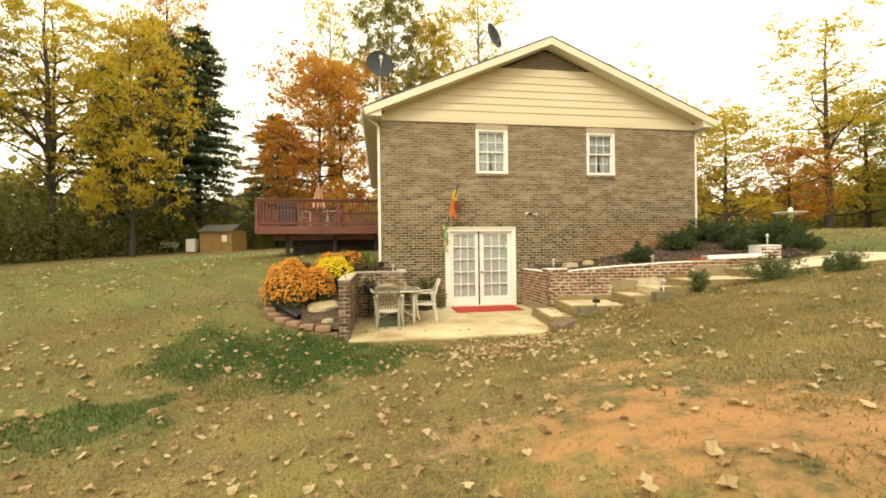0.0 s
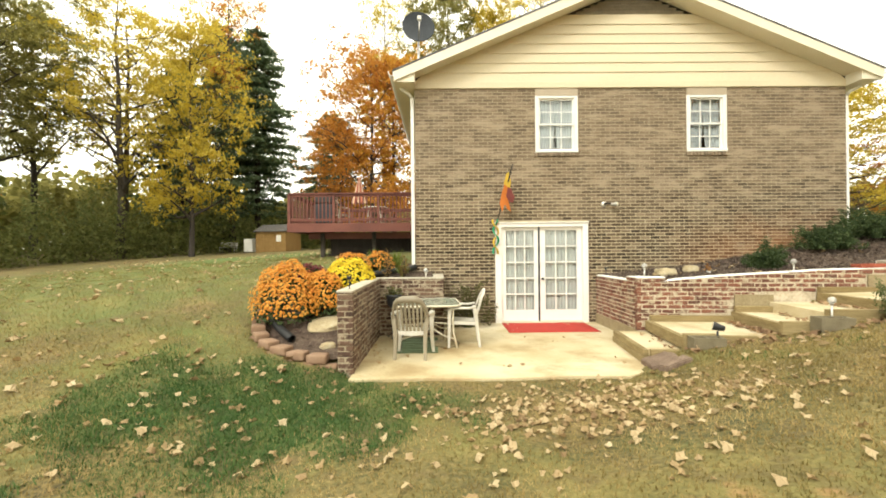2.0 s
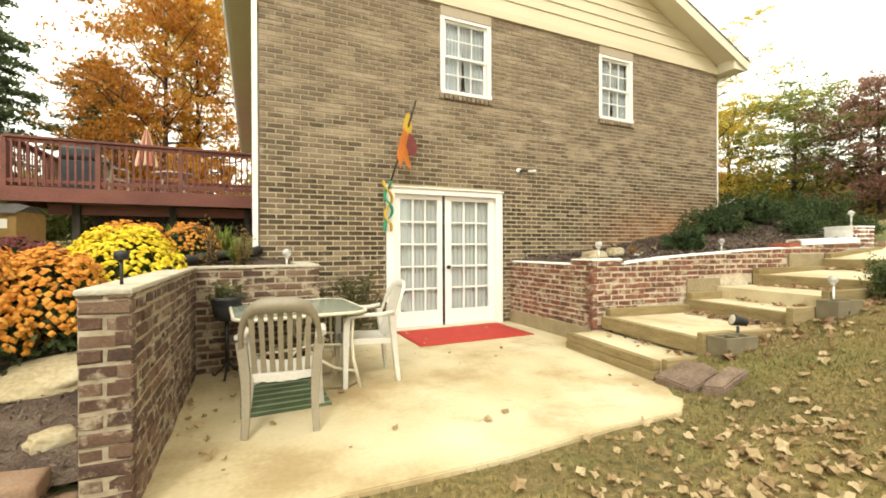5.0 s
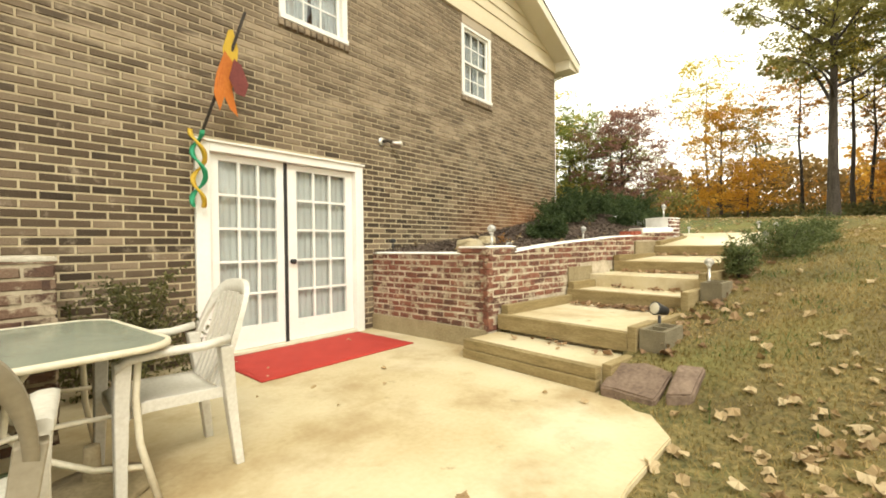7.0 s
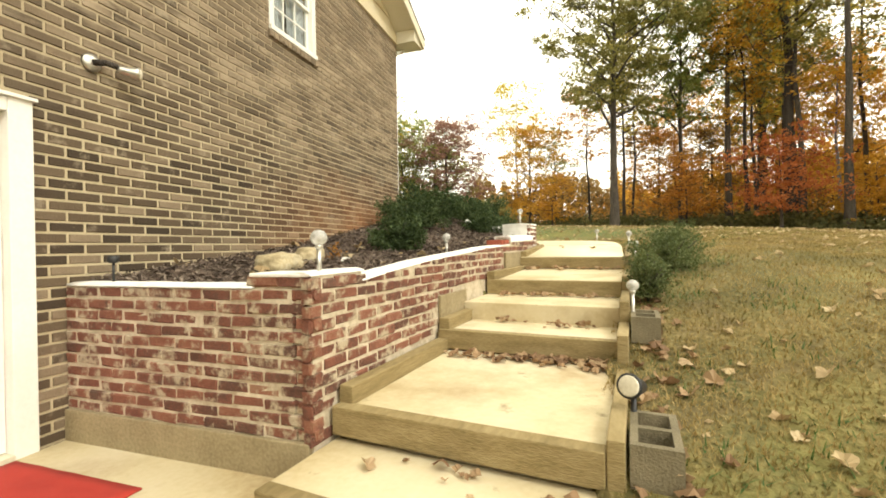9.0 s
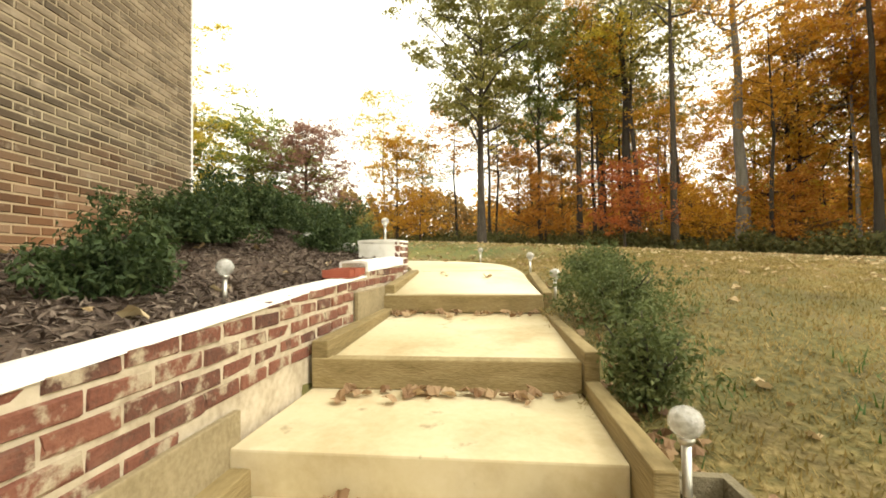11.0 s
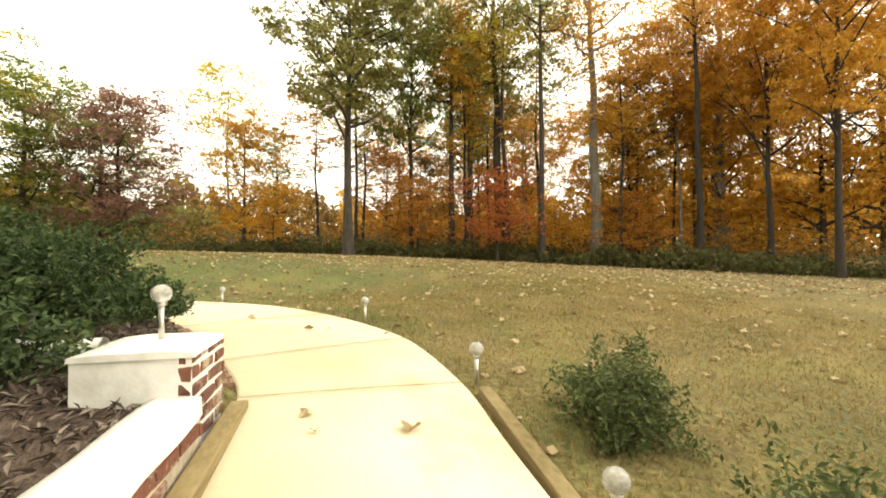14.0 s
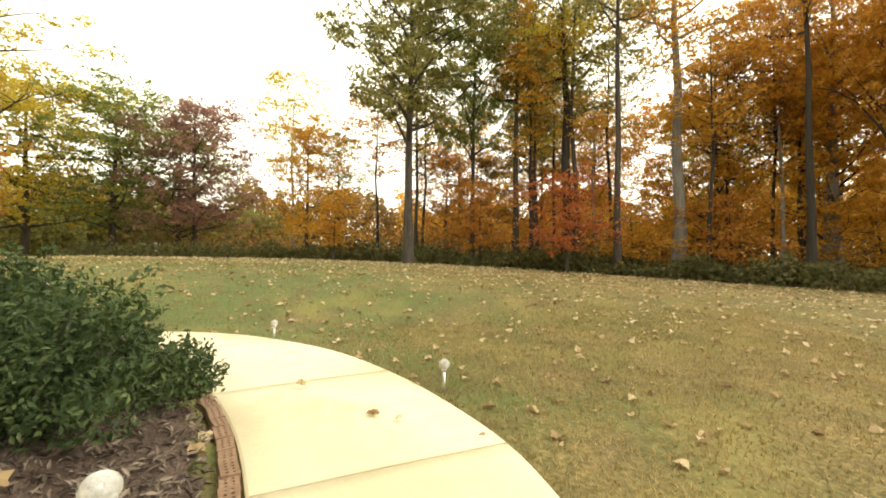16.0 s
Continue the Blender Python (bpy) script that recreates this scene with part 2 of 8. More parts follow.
M_STONE = make_mat("tan_garden_rock", [(0.28, 0.22, 0.12), (0.42, 0.34, 0.2), (0.5, 0.44, 0.31)], 4, 40, 0.9, 0.5)
M_EDGER = make_mat("brown_edger_block", [(0.15, 0.085, 0.05), (0.25, 0.155, 0.095), (0.33, 0.22, 0.15)], 6, 70, 0.95, 0.6, rand="object", spread=0.35)
M_SLATE = make_mat("purple_brown_flagstone", [(0.1, 0.065, 0.045), (0.175, 0.12, 0.085), (0.25, 0.18, 0.13)], 7, 40, 0.9, 0.5)
M_CINDER = make_mat("grey_cinder_block", [(0.12, 0.1, 0.058), (0.24, 0.2, 0.125)], 6, 90, 0.95, 0.7)
M_REDTILE = make_mat("new_red_cored_brick", [(0.26, 0.06, 0.032), (0.36, 0.1, 0.055)], 8, 80, 0.85, 0.3, rand="object", spread=0.4)
M_PIPEWHITE = make_mat("dusty_white_pipe", [(0.58, 0.56, 0.5), (0.72, 0.7, 0.64)], 5, 50, 0.5, 0.1)
M_SHEDWALL = make_mat("ochre_shed_panel", [(0.26, 0.15, 0.045), (0.34, 0.21, 0.07)], 3, 40, 0.8, 0.2)
M_BARK = make_mat("grey_brown_bark", [(0.03, 0.024, 0.018), (0.065, 0.052, 0.04), (0.105, 0.088, 0.07)], 3, 18, 0.95, 0.9, stretch=(3, 3, 0.5), distance=0.03)
M_BARKPALE = make_mat("pale_grey_bark", [(0.13, 0.12, 0.1), (0.2, 0.185, 0.16), (0.26, 0.24, 0.215)], 3, 18, 0.95, 0.8, stretch=(3, 3, 0.5), distance=0.03)
# dark bark; also the painted shade on posts, lattice and sheet under the deck
M_BARKDARK = make_mat("dark_wet_bark_and_deck_shade", [(0.025, 0.02, 0.016), (0.06, 0.048, 0.038)], 3, 18, 0.95, 0.9, stretch=(3, 3, 0.5), distance=0.03)


smear(M_CONCRETE, (0.3, 0.2, 0.085), 1.1, 0.63, 0.13)
smear(M_CONCRETE, (0.2, 0.15, 0.08), 4.0, 0.7, 0.06)
smear(M_CONCRETE, (0.16, 0.115, 0.06), 11.0, 0.73, 0.04)
smear(M_PATH, (0.46, 0.37, 0.21), 1.3, 0.66, 0.12)


def leaf_mat(name, cols, transl=0.6):
    return make_mat(name, cols, 0.35, 3, 0.75, 0.0, rand="island", spread=0.6, transl=transl)


L_OLIVE = leaf_mat("olive_leaves", [(0.12, 0.12, 0.034), (0.25, 0.23, 0.066), (0.42, 0.37, 0.12)])
L_GREEN = leaf_mat("green_leaves", [(0.1, 0.13, 0.034), (0.22, 0.26, 0.066), (0.4, 0.41, 0.12)])
L_YELLOW = leaf_mat("yellow_leaves", [(0.34, 0.25, 0.03), (0.58, 0.45, 0.05), (0.7, 0.58, 0.12)])
L_GOLD = leaf_mat("golden_orange_leaves", [(0.36, 0.17, 0.022), (0.62, 0.33, 0.036), (0.72, 0.47, 0.08)])
L_ORANGE = leaf_mat("rust_orange_leaves", [(0.28, 0.12, 0.022), (0.54, 0.24, 0.038), (0.66, 0.37, 0.075)])
L_RED = leaf_mat("coral_red_leaves", [(0.34, 0.09, 0.03), (0.52, 0.17, 0.05), (0.58, 0.27, 0.09)])
L_MAROON = leaf_mat("maroon_leaves", [(0.19, 0.095, 0.07), (0.31, 0.17, 0.125), (0.43, 0.27, 0.2)])
L_BROWN = leaf_mat("russet_brush", [(0.11, 0.08, 0.034), (0.26, 0.165, 0.056), (0.44, 0.28, 0.09)])
L_CONIFER = leaf_mat("dark_conifer_needles", [(0.05, 0.08, 0.042), (0.12, 0.17, 0.085), (0.22, 0.27, 0.145)], 0.45)
L_SHRUB = leaf_mat("dark_evergreen_leaves", [(0.02, 0.038, 0.011), (0.05, 0.082, 0.022), (0.16, 0.2, 0.07)], 0.3)
L_LAWNBUSH = leaf_mat("olive_evergreen_leaves", [(0.045, 0.065, 0.02), (0.115, 0.145, 0.045), (0.25, 0.275, 0.115)], 0.35)
L_BRUSH = leaf_mat("dark_thicket_leaves", [(0.05, 0.056, 0.02), (0.115, 0.115, 0.038), (0.23, 0.21, 0.075)], 0.45)
L_THICKET = leaf_mat("mixed_green_thicket_leaves", [(0.085, 0.105, 0.032), (0.18, 0.2, 0.06), (0.33, 0.33, 0.11)], 0.55)
L_FALLEN = leaf_mat("dry_fallen_leaves", [(0.16, 0.09, 0.04), (0.36, 0.25, 0.12), (0.52, 0.4, 0.23), (0.62, 0.52, 0.34)], 0.2)
L_STEPLEAF = leaf_mat("curled_brown_leaves", [(0.08, 0.042, 0.022), (0.22, 0.125, 0.062), (0.36, 0.235, 0.125), (0.5, 0.38, 0.23)], 0.2)
P_ORANGE = leaf_mat("orange_mum_petals", [(0.48, 0.14, 0.01), (0.66, 0.28, 0.025), (0.74, 0.42, 0.09)], 0.2)
P_YELLOW = leaf_mat("yellow_mum_petals", [(0.62, 0.42, 0.008), (0.75, 0.58, 0.012), (0.8, 0.66, 0.05)], 0.2)
P_MAROON = leaf_mat("maroon_mum_petals", [(0.08, 0.012, 0.012), (0.17, 0.03, 0.025)], 0.2)
G_BLADE = make_mat("dry_grass_blades", [(0.1, 0.088, 0.024), (0.2, 0.157, 0.047), (0.3, 0.222, 0.076), (0.4, 0.293, 0.12), (0.5, 0.385, 0.19)], 1.1, 5, 0.8, 0.0, rand="island", spread=0.4, transl=0.35, share=0.3)
G_MID = leaf_mat("yellow_green_grass_blades", [(0.1, 0.125, 0.03), (0.18, 0.19, 0.05), (0.3, 0.26, 0.085)], 0.35)
G_GREEN = leaf_mat("green_grass_blades", [(0.025, 0.065, 0.01), (0.05, 0.11, 0.018), (0.11, 0.165, 0.034)], 0.25)


def glass_mat(name, tint=(1, 1, 1), rough=0.0, alpha=0.12):
    m = bpy.data.materials.new(name)
    m.use_nodes = True
    n, l = m.node_tree.nodes, m.node_tree.links
    tr = n.new("ShaderNodeBsdfTransparent")
    tr.inputs["Color"].default_value = (*tint, 1)
    gl = n.new("ShaderNodeBsdfGlossy")
    gl.inputs["Roughness"].default_value = rough
    fr = n.new("ShaderNodeLayerWeight")
    steep = n.new("ShaderNodeMath")
    steep.operation = "POWER"
    steep.inputs[1].default_value = 4.0
    l.new(fr.outputs["Facing"], steep.inputs[0])
    add = n.new("ShaderNodeMath")
    add.operation = "MULTIPLY_ADD"
    add.inputs[1].default_value = 0.8
    add.inputs[2].default_value = alpha
    l.new(steep.outputs[0], add.inputs[0])
    ms = n.new("ShaderNodeMixShader")
    l.new(add.outputs[0], ms.inputs["Fac"])
    l.new(tr.outputs["BSDF"], ms.inputs[1])
    l.new(gl.outputs["BSDF"], ms.inputs[2])
    l.new(ms.outputs["Shader"], n["Material Output"].inputs["Surface"])
    return m


M_PANE = glass_mat("window_glass", (0.95, 0.97, 0.97), 0.0, 0.05)
M_TABLEGLASS = make_mat("frosted_green_glass", [(0.2, 0.235, 0.19), (0.27, 0.305, 0.25)], 3, 50, 0.12, 0.05)
M_GLOBE = make_mat("crackle_glass", [(0.62, 0.6, 0.55), (0.92, 0.91, 0.88)], 30, 60, 0.06, 0.7, distance=0.008)
M_GLOBE.node_tree.nodes["Principled BSDF"].inputs["Transmission Weight"].default_value = 0.6
M_LENS = make_mat("lamp_lens", [(0.55, 0.5, 0.38), (0.75, 0.7, 0.58)], 6, 60, 0.15, 0.2)


# the lawn: dry tan grass, greener by patches, bare red clay on the bank, leaf litter under the woods
def lawn_material():
    m = make_mat("patchy_autumn_lawn", [(0.038, 0.03, 0.01), (0.115, 0.086, 0.028), (0.22, 0.157, 0.056), (0.38, 0.27, 0.12)], 1.3, 24, 0.95, 1.0, distance=0.025, share=0.6)
    n, l = m.node_tree.nodes, m.node_tree.links
    bsdf = n["Principled BSDF"]
    geo = n.new("ShaderNodeNewGeometry")

    def patch(src, color, centre, radius, scale, cut=0.5, soft=0.12, amount=1.0, lift=0.3):
        nz = n.new("ShaderNodeTexNoise")
        nz.inputs["Scale"].default_value = scale
        nz.inputs["Detail"].default_value = 7
        l.new(geo.outputs["Position"], nz.inputs["Vector"])
        val = nz.outputs["Fac"]
        if centre:
            d = n.new("ShaderNodeVectorMath")
            d.operation = "SUBTRACT"
            d.inputs[1].default_value = (*centre, 0)
            l.new(geo.outputs["Position"], d.inputs[0])
            sc = n.new("ShaderNodeVectorMath")
            sc.operation = "MULTIPLY"
            sc.inputs[1].default_value = (1 / radius[0], 1 / radius[1], 0)
            l.new(d.outputs["Vector"], sc.inputs[0])
            ln = n.new("ShaderNodeVectorMath")
            ln.operation = "LENGTH"
            l.new(sc.outputs["Vector"], ln.inputs[0])
            sub = n.new("ShaderNodeMath")
            sub.operation = "MULTIPLY_ADD"
            sub.inputs[1].default_value = -0.35
            l.new(ln.outputs["Value"], sub.inputs[0])
            l.new(val, sub.inputs[2])
            plus = n.new("ShaderNodeMath")
            plus.inputs[1].default_value = lift
            l.new(sub.outputs[0], plus.inputs[0])
            val = plus.outputs[0]
        mr = n.new("ShaderNodeMapRange")
        mr.inputs["From Min"].default_value = cut - soft
        mr.inputs["From Max"].default_value = cut + soft
        mr.inputs["To Max"].default_value = amount
        l.new(val, mr.inputs["Value"])
        mx = n.new("ShaderNodeMix")
        mx.data_type = "RGBA"
        mx.inputs["B"].default_value = (*color, 1)
        l.new(mr.outputs["Result"], mx.inputs["Factor"])
        l.new(src, mx.inputs["A"])
        return mx.outputs["Result"]

    col = bsdf.inputs["Base Color"].links[0].from_socket
    col = patch(col, (0.085, 0.105, 0.028), None, None, 0.35, 0.5, 0.16, 0.45)
    col = patch(col, (0.04, 0.085, 0.016), (-1.2, -4.6), (2.1, 1.0), 1.6, 0.5, 0.14, 0.95)
    col = patch(col, (0.05, 0.09, 0.02), (-2.9, -6.6), (1.3, 0.9), 1.9, 0.56, 0.1, 0.8)
    col = patch(col, (0.11, 0.14, 0.032), (-8.0, 3.0), (9.0, 7.5), 0.9, 0.44, 0.15, 0.85)
    col = patch(col, (0.085, 0.15, 0.026), (-8.6, 10.5), (3.6, 5.5), 0.9, 0.46, 0.12, 0.85)
    col = patch(col, (0.075, 0.115, 0.026), (18.0, 0.5), (9.0, 5.0), 0.9, 0.46, 0.14, 0.8)
    col = patch(col, (0.21, 0.18, 0.05), None, None, 0.8, 0.57, 0.08, 0.6)
    col = patch(col, (0.1, 0.07, 0.028), None, None, 2.6, 0.58, 0.07, 0.55)
    col = patch(col, (0.4, 0.2, 0.08), (2.0, -8.9), (1.35, 1.1), 4.4, 0.5, 0.12, 0.85, lift=0.18)
    col = patch(col, (0.38, 0.21, 0.09), (2.5, -7.4), (1.1, 0.8), 5.0, 0.53, 0.09, 0.75, lift=0.17)
    col = patch(col, (0.36, 0.19, 0.08), (2.9, -9.6), (1.3, 0.9), 4.6, 0.52, 0.1, 0.8, lift=0.17)
    col = patch(col, (0.36, 0.22, 0.11), (0.9, -8.3), (0.8, 0.5), 5.5, 0.54, 0.08, 0.7, lift=0.17)
    l.new(col, bsdf.inputs["Base Color"])
    return m


M_LAWN = lawn_material()


# ---- mesh helpers ----
def part(name, bm, material, parent=None, label=""):
    me = bpy.data.meshes.new(name)
    bm.to_mesh(me)
    bm.free()
    me.materials.append(material)
    ob = new(name, me)
    ob.parent = parent
    if label:
        ob["label"] = label
    return ob


def raw(name, verts, faces, material, parent=None, smooth=False):
    me = bpy.data.meshes.new(name)
    me.from_pydata(verts, [], faces)
    me.materials.append(material)
    if smooth:
        me.polygons.foreach_set("use_smooth", [True] * len(me.polygons))
    me.update()
    ob = new(name, me)
    ob.parent = parent
    return ob


def thing(name, label, category, m=None, group="", kind=""):
    ob = new(name)
    ob.empty_display_size = 0.1
    if m is not None:
        ob.matrix_world = m
    return tagged(ob, label, category, group, kind)


def add_box(bm, lo, hi, m=None, bevel=0.0):
    r = bmesh.ops.create_cube(bm, size=1.0)
    s = [b - a for a, b in zip(lo, hi)]
    c = [(a + b) / 2 for a, b in zip(lo, hi)]
    bmesh.ops.transform(bm, matrix=Matrix.Translation(c) @ Matrix.Diagonal((*s, 1)), verts=r["verts"])
    vs = r["verts"]
    if bevel:
        es = list({e for v in vs for e in v.link_edges})
        rb = bmesh.ops.bevel(bm, geom=es, offset=bevel, segments=2, affect="EDGES", profile=0.6)
        vs = list({v for f in rb["faces"] for v in f.verts} | {v for v in vs if v.is_valid})
        vs = list({v for v in vs for v in [v]})
        seen, todo = set(vs), list(vs)
        while todo:
            v = todo.pop()
            for e in v.link_edges:
                o = e.other_vert(v)
                if o not in seen:
                    seen.add(o)
                    todo.append(o)
        vs = list(seen)
    if m is not None:
        bmesh.ops.transform(bm, matrix=m, verts=vs)
    return vs


def box(lo, hi, bevel=0.0, m=None):
    bm = bmesh.new()
    add_box(bm, lo, hi, m, bevel)
    return bm


def add_tube(bm, pts, radii, seg=8, cap=True):
    """A tube along points, with a radius at each."""
    pts = [Vector(p) for p in pts]
    if not hasattr(radii, "__len__"):
        radii = [radii] * len(pts)
    rings, side = [], None
    for i, p in enumerate(pts):
        d = (pts[min(i + 1, len(pts) - 1)] - pts[max(i - 1, 0)]).normalized()
        if side is None:
            side = d.orthogonal().normalized()
        side = (side - d * side.dot(d)).normalized()
        up = d.cross(side)
        rings.append([bm.verts.new(p + (side * math.cos(a) + up * math.sin(a)) * radii[i])
                      for a in (2 * math.pi * k / seg for k in range(seg))])
    for a, b in zip(rings, rings[1:]):
        for k in range(seg):
            f = bm.faces.new((a[k], a[(k + 1) % seg], b[(k + 1) % seg], b[k]))
            f.smooth = True
    if cap:
        bm.faces.new(list(reversed(rings[0])))
        bm.faces.new(rings[-1])
    return bm


def tube(pts, radii, seg=8):
    return add_tube(bmesh.new(), pts, radii, seg)


def add_ball(bm, c, r, squash=(1, 1, 1), u=14, v=10):
    rr = bmesh.ops.create_uvsphere(bm, u_segments=u, v_segments=v, radius=r)
    bmesh.ops.transform(bm, matrix=Matrix.Translation(c) @ Matrix.Diagonal((*squash, 1)), verts=rr["verts"])
    for f in bm.faces:
        f.smooth = True
    return rr["verts"]


def lathe(profile, seg=20):
    """Turned about z: profile of (radius, z)."""
    bm = bmesh.new()
    rings = [[bm.verts.new((r * math.cos(2 * math.pi * k / seg), r * math.sin(2 * math.pi * k / seg), z)) for k in range(seg)] for r, z in profile]
    for a, b in zip(rings, rings[1:]):
        for k in range(seg):
            bm.faces.new((a[k], a[(k + 1) % seg], b[(k + 1) % seg], b[k])).smooth = True
    bm.faces.new(list(reversed(rings[0])))
    bm.faces.new(rings[-1])
    return bm


def prism(outline, z0, z1, bevel=0.0):
    """A flat outline in x and y, given a thickness; z0 and z1 may be functions of x and y."""
    bm = bmesh.new()
    f0 = z0 if callable(z0) else (lambda x, y: z0)
    f1 = z1 if callable(z1) else (lambda x, y: z1)
    lo = [bm.verts.new((x, y, f0(x, y))) for x, y in outline]
    hi = [bm.verts.new((x, y, f1(x, y))) for x, y in outline]
    n = len(outline)
    bm.faces.new(list(reversed(lo)))
    bm.faces.new(hi)
    for i in range(n):
        bm.faces.new((lo[i], lo[(i + 1) % n], hi[(i + 1) % n], hi[i]))
    bmesh.ops.recalc_face_normals(bm, faces=bm.faces[:])
    if bevel:
        bmesh.ops.bevel(bm, geom=bm.edges[:], offset=bevel, segments=2, affect="EDGES")
    return bm


RNG = np.random.default_rng(7)


def leaf_quads(name, centres, size, material, parent=None, aspect=0.6, up=0.0, bend=0.25, sizes=None, smooth=False):
    """Many small bent leaves, each two triangles of its own, about the centres. up: how far they lie flat."""
    c = np.asarray(centres, float)
    n = len(c)
    nrm = RNG.normal(size=(n, 3))
    nrm[:, 2] = np.abs(nrm[:, 2]) + up
    nrm /= np.linalg.norm(nrm, axis=1)[:, None]
    a = np.cross(nrm, RNG.normal(size=(n, 3)))
    a /= np.linalg.norm(a, axis=1)[:, None] + 1e-9
    b = np.cross(nrm, a)
    s = (size * RNG.uniform(0.6, 1.35, n) if sizes is None else np.asarray(sizes))[:, None]
    v = np.empty((n, 4, 3))
    v[:, 0] = c - a * s * 0.5
    v[:, 1] = c + b * s * 0.5 * aspect + nrm * s * bend * 0.5
    v[:, 2] = c + a * s * 0.5
    v[:, 3] = c - b * s * 0.5 * aspect + nrm * s * bend * 0.5
    me = bpy.data.meshes.new(name)
    me.vertices.add(n * 4)
    me.vertices.foreach_set("co", v.reshape(-1))
    me.loops.add(n * 6)
    idx = np.arange(n)[:, None] * 4 + np.array([0, 1, 2, 0, 2, 3])[None]
    me.loops.foreach_set("vertex_index", idx.reshape(-1).astype(np.int32))
    me.polygons.add(n * 2)
    me.polygons.foreach_set("loop_start", np.arange(0, n * 6, 3, dtype=np.int32))
    me.update(calc_edges=True)
    me.materials.append(material)
    ob = new(name, me)
    ob.parent = parent
    return ob


def leaf_chips(name, centres, size, material, parent=None, aspect=0.7, up=0.0):
    """Finer leaves for crowns seen from afar: one three-cornered blade each."""
    c = np.asarray(centres, float)
    n = len(c)
    nrm = RNG.normal(size=(n, 3))
    nrm[:, 2] = np.abs(nrm[:, 2]) + up
    nrm /= np.linalg.norm(nrm, axis=1)[:, None]
    a = np.cross(nrm, RNG.normal(size=(n, 3)))
    a /= np.linalg.norm(a, axis=1)[:, None] + 1e-9
    b = np.cross(nrm, a)
    q = (size * RNG.uniform(0.55, 1.45, n))[:, None]
    v = np.stack([c - a * q * 0.5 - b * q * 0.3 * aspect, c + a * q * 0.5 - b * q * 0.2 * aspect, c + b * q * 0.7 * aspect], 1)
    me = bpy.data.meshes.new(name)
    me.vertices.add(n * 3)
    me.vertices.foreach_set("co", v.reshape(-1))
    me.loops.add(n * 3)
    me.loops.foreach_set("vertex_index", np.arange(n * 3, dtype=np.int32))
    me.polygons.add(n)
    me.polygons.foreach_set("loop_start", np.arange(0, n * 3, 3, dtype=np.int32))
    me.update(calc_edges=True)
    me.materials.append(material)
    ob = new(name, me)
    ob.parent = parent
    return ob


# ---- the lie of the land ----
MOUNDS = [(-5, -10, -0.32), (-5, -6, -0.1), (-5, -2, -0.13), (-5, 2, -0.11), (-1.5, -10, -0.26), (-1.5, -6, -0.49), (-1.5, -2, 0.4),
          (-1.5, 2, 0.1), (2, -10, 0.28), (2, -6, -0.34), (2, -2, -1.04), (5.5, -10, -0.16), (5.5, -6, 0.22), (5.5, -2, -0.33), (9, -10, 0.04),
          (9, -6, -0.38), (9, -2, 0.28), (9, 2, 0.79), (12.5, -10, -0.18), (12.5, -6, 0.2), (12.5, -2, -0.57), (12.5, 2, -0.57)]
RISES = [(-28, -28, -0.46), (-28, -8, -0.93), (-28, 12, -0.78), (-8, -28, -1.03), (-8, -8, -0.31), (-8, 12, -0.11), (12, -28, -0.49),
         (12, -8, -0.12), (12, 12, 0.37), (32, -28, -0.59), (32, -8, 0.35), (32, 12, 0.03)]


def smooth(a, b, v):
    u = np.clip((v - a) / (b - a), 0, 1)
    return u * u * (3 - 2 * u)


def land(x, y):
    z = 2.03
    for cx, cy, h in MOUNDS:
        z = z + h * np.exp(-((x - cx) ** 2 + (y - cy) ** 2) / (2 * 3.2 ** 2))
    for cx, cy, h in RISES:
        z = z + h * np.exp(-((x - cx) ** 2 + (y - cy) ** 2) / (2 * 16.0 ** 2))
    return z


# the steps' own axes: s along the climb, w to its right side
A0 = Vector((3.747, -1.851, 0))
TURN = radians(-6.72)
U = Vector((math.cos(TURN), math.sin(TURN), 0))
V = Vector((math.sin(TURN), -math.cos(TURN), 0))
STAIR = Matrix.Translation(A0) @ Matrix.Rotation(TURN, 4, "Z")


def sw(s, w):
    p = A0 + U * s + V * w
    return p.x, p.y


NOSE = [(0.0, 0.18), (0.53, 0.362), (1.895, 0.526), (2.48, 0.69), (3.19, 0.841), (4.677, 1.043)]
WIDE = 1.385
PATH_L = [sw(4.677, 0.0), (9.1, -2.49), (9.9, -2.565), (10.5, -2.41), (11.24, -2.17), (12.05, -1.8), (12.75, -1.38), (13.4, -0.92), (13.95, -0.35), (14.2, 0.5), (14.2, 2.6)]
PATH_R = [sw(4.677, WIDE), (9.05, -3.83), (9.73, -3.87), (10.8, -3.83), (11.62, -3.6), (12.5, -3.23), (13.45, -2.66), (14.2, -1.95), (14.8, -1.1), (15.15, 0.2), (15.3, 2.6)]
PATH_Z = [1.043, 1.12, 1.205, 1.26, 1.29, 1.31, 1.325, 1.33, 1.335, 1.34, 1.36]


def wall_top(s):
    """Top of the brick wall beside the steps."""
    if s < 0.34:
        return 1.02
    if s < 0.86:
        return 1.085
    if s < 4.26:
        return float(np.interp(s, [0.86, 1.25, 1.8, 2.85, 3.3, 4.26], [1.03, 1.07, 1.117, 1.178, 1.205, 1.238]))
    if s < 5.66:
        return float(np.interp(s, [4.26, 5.66], [1.345, 1.38]))
    return 1.575


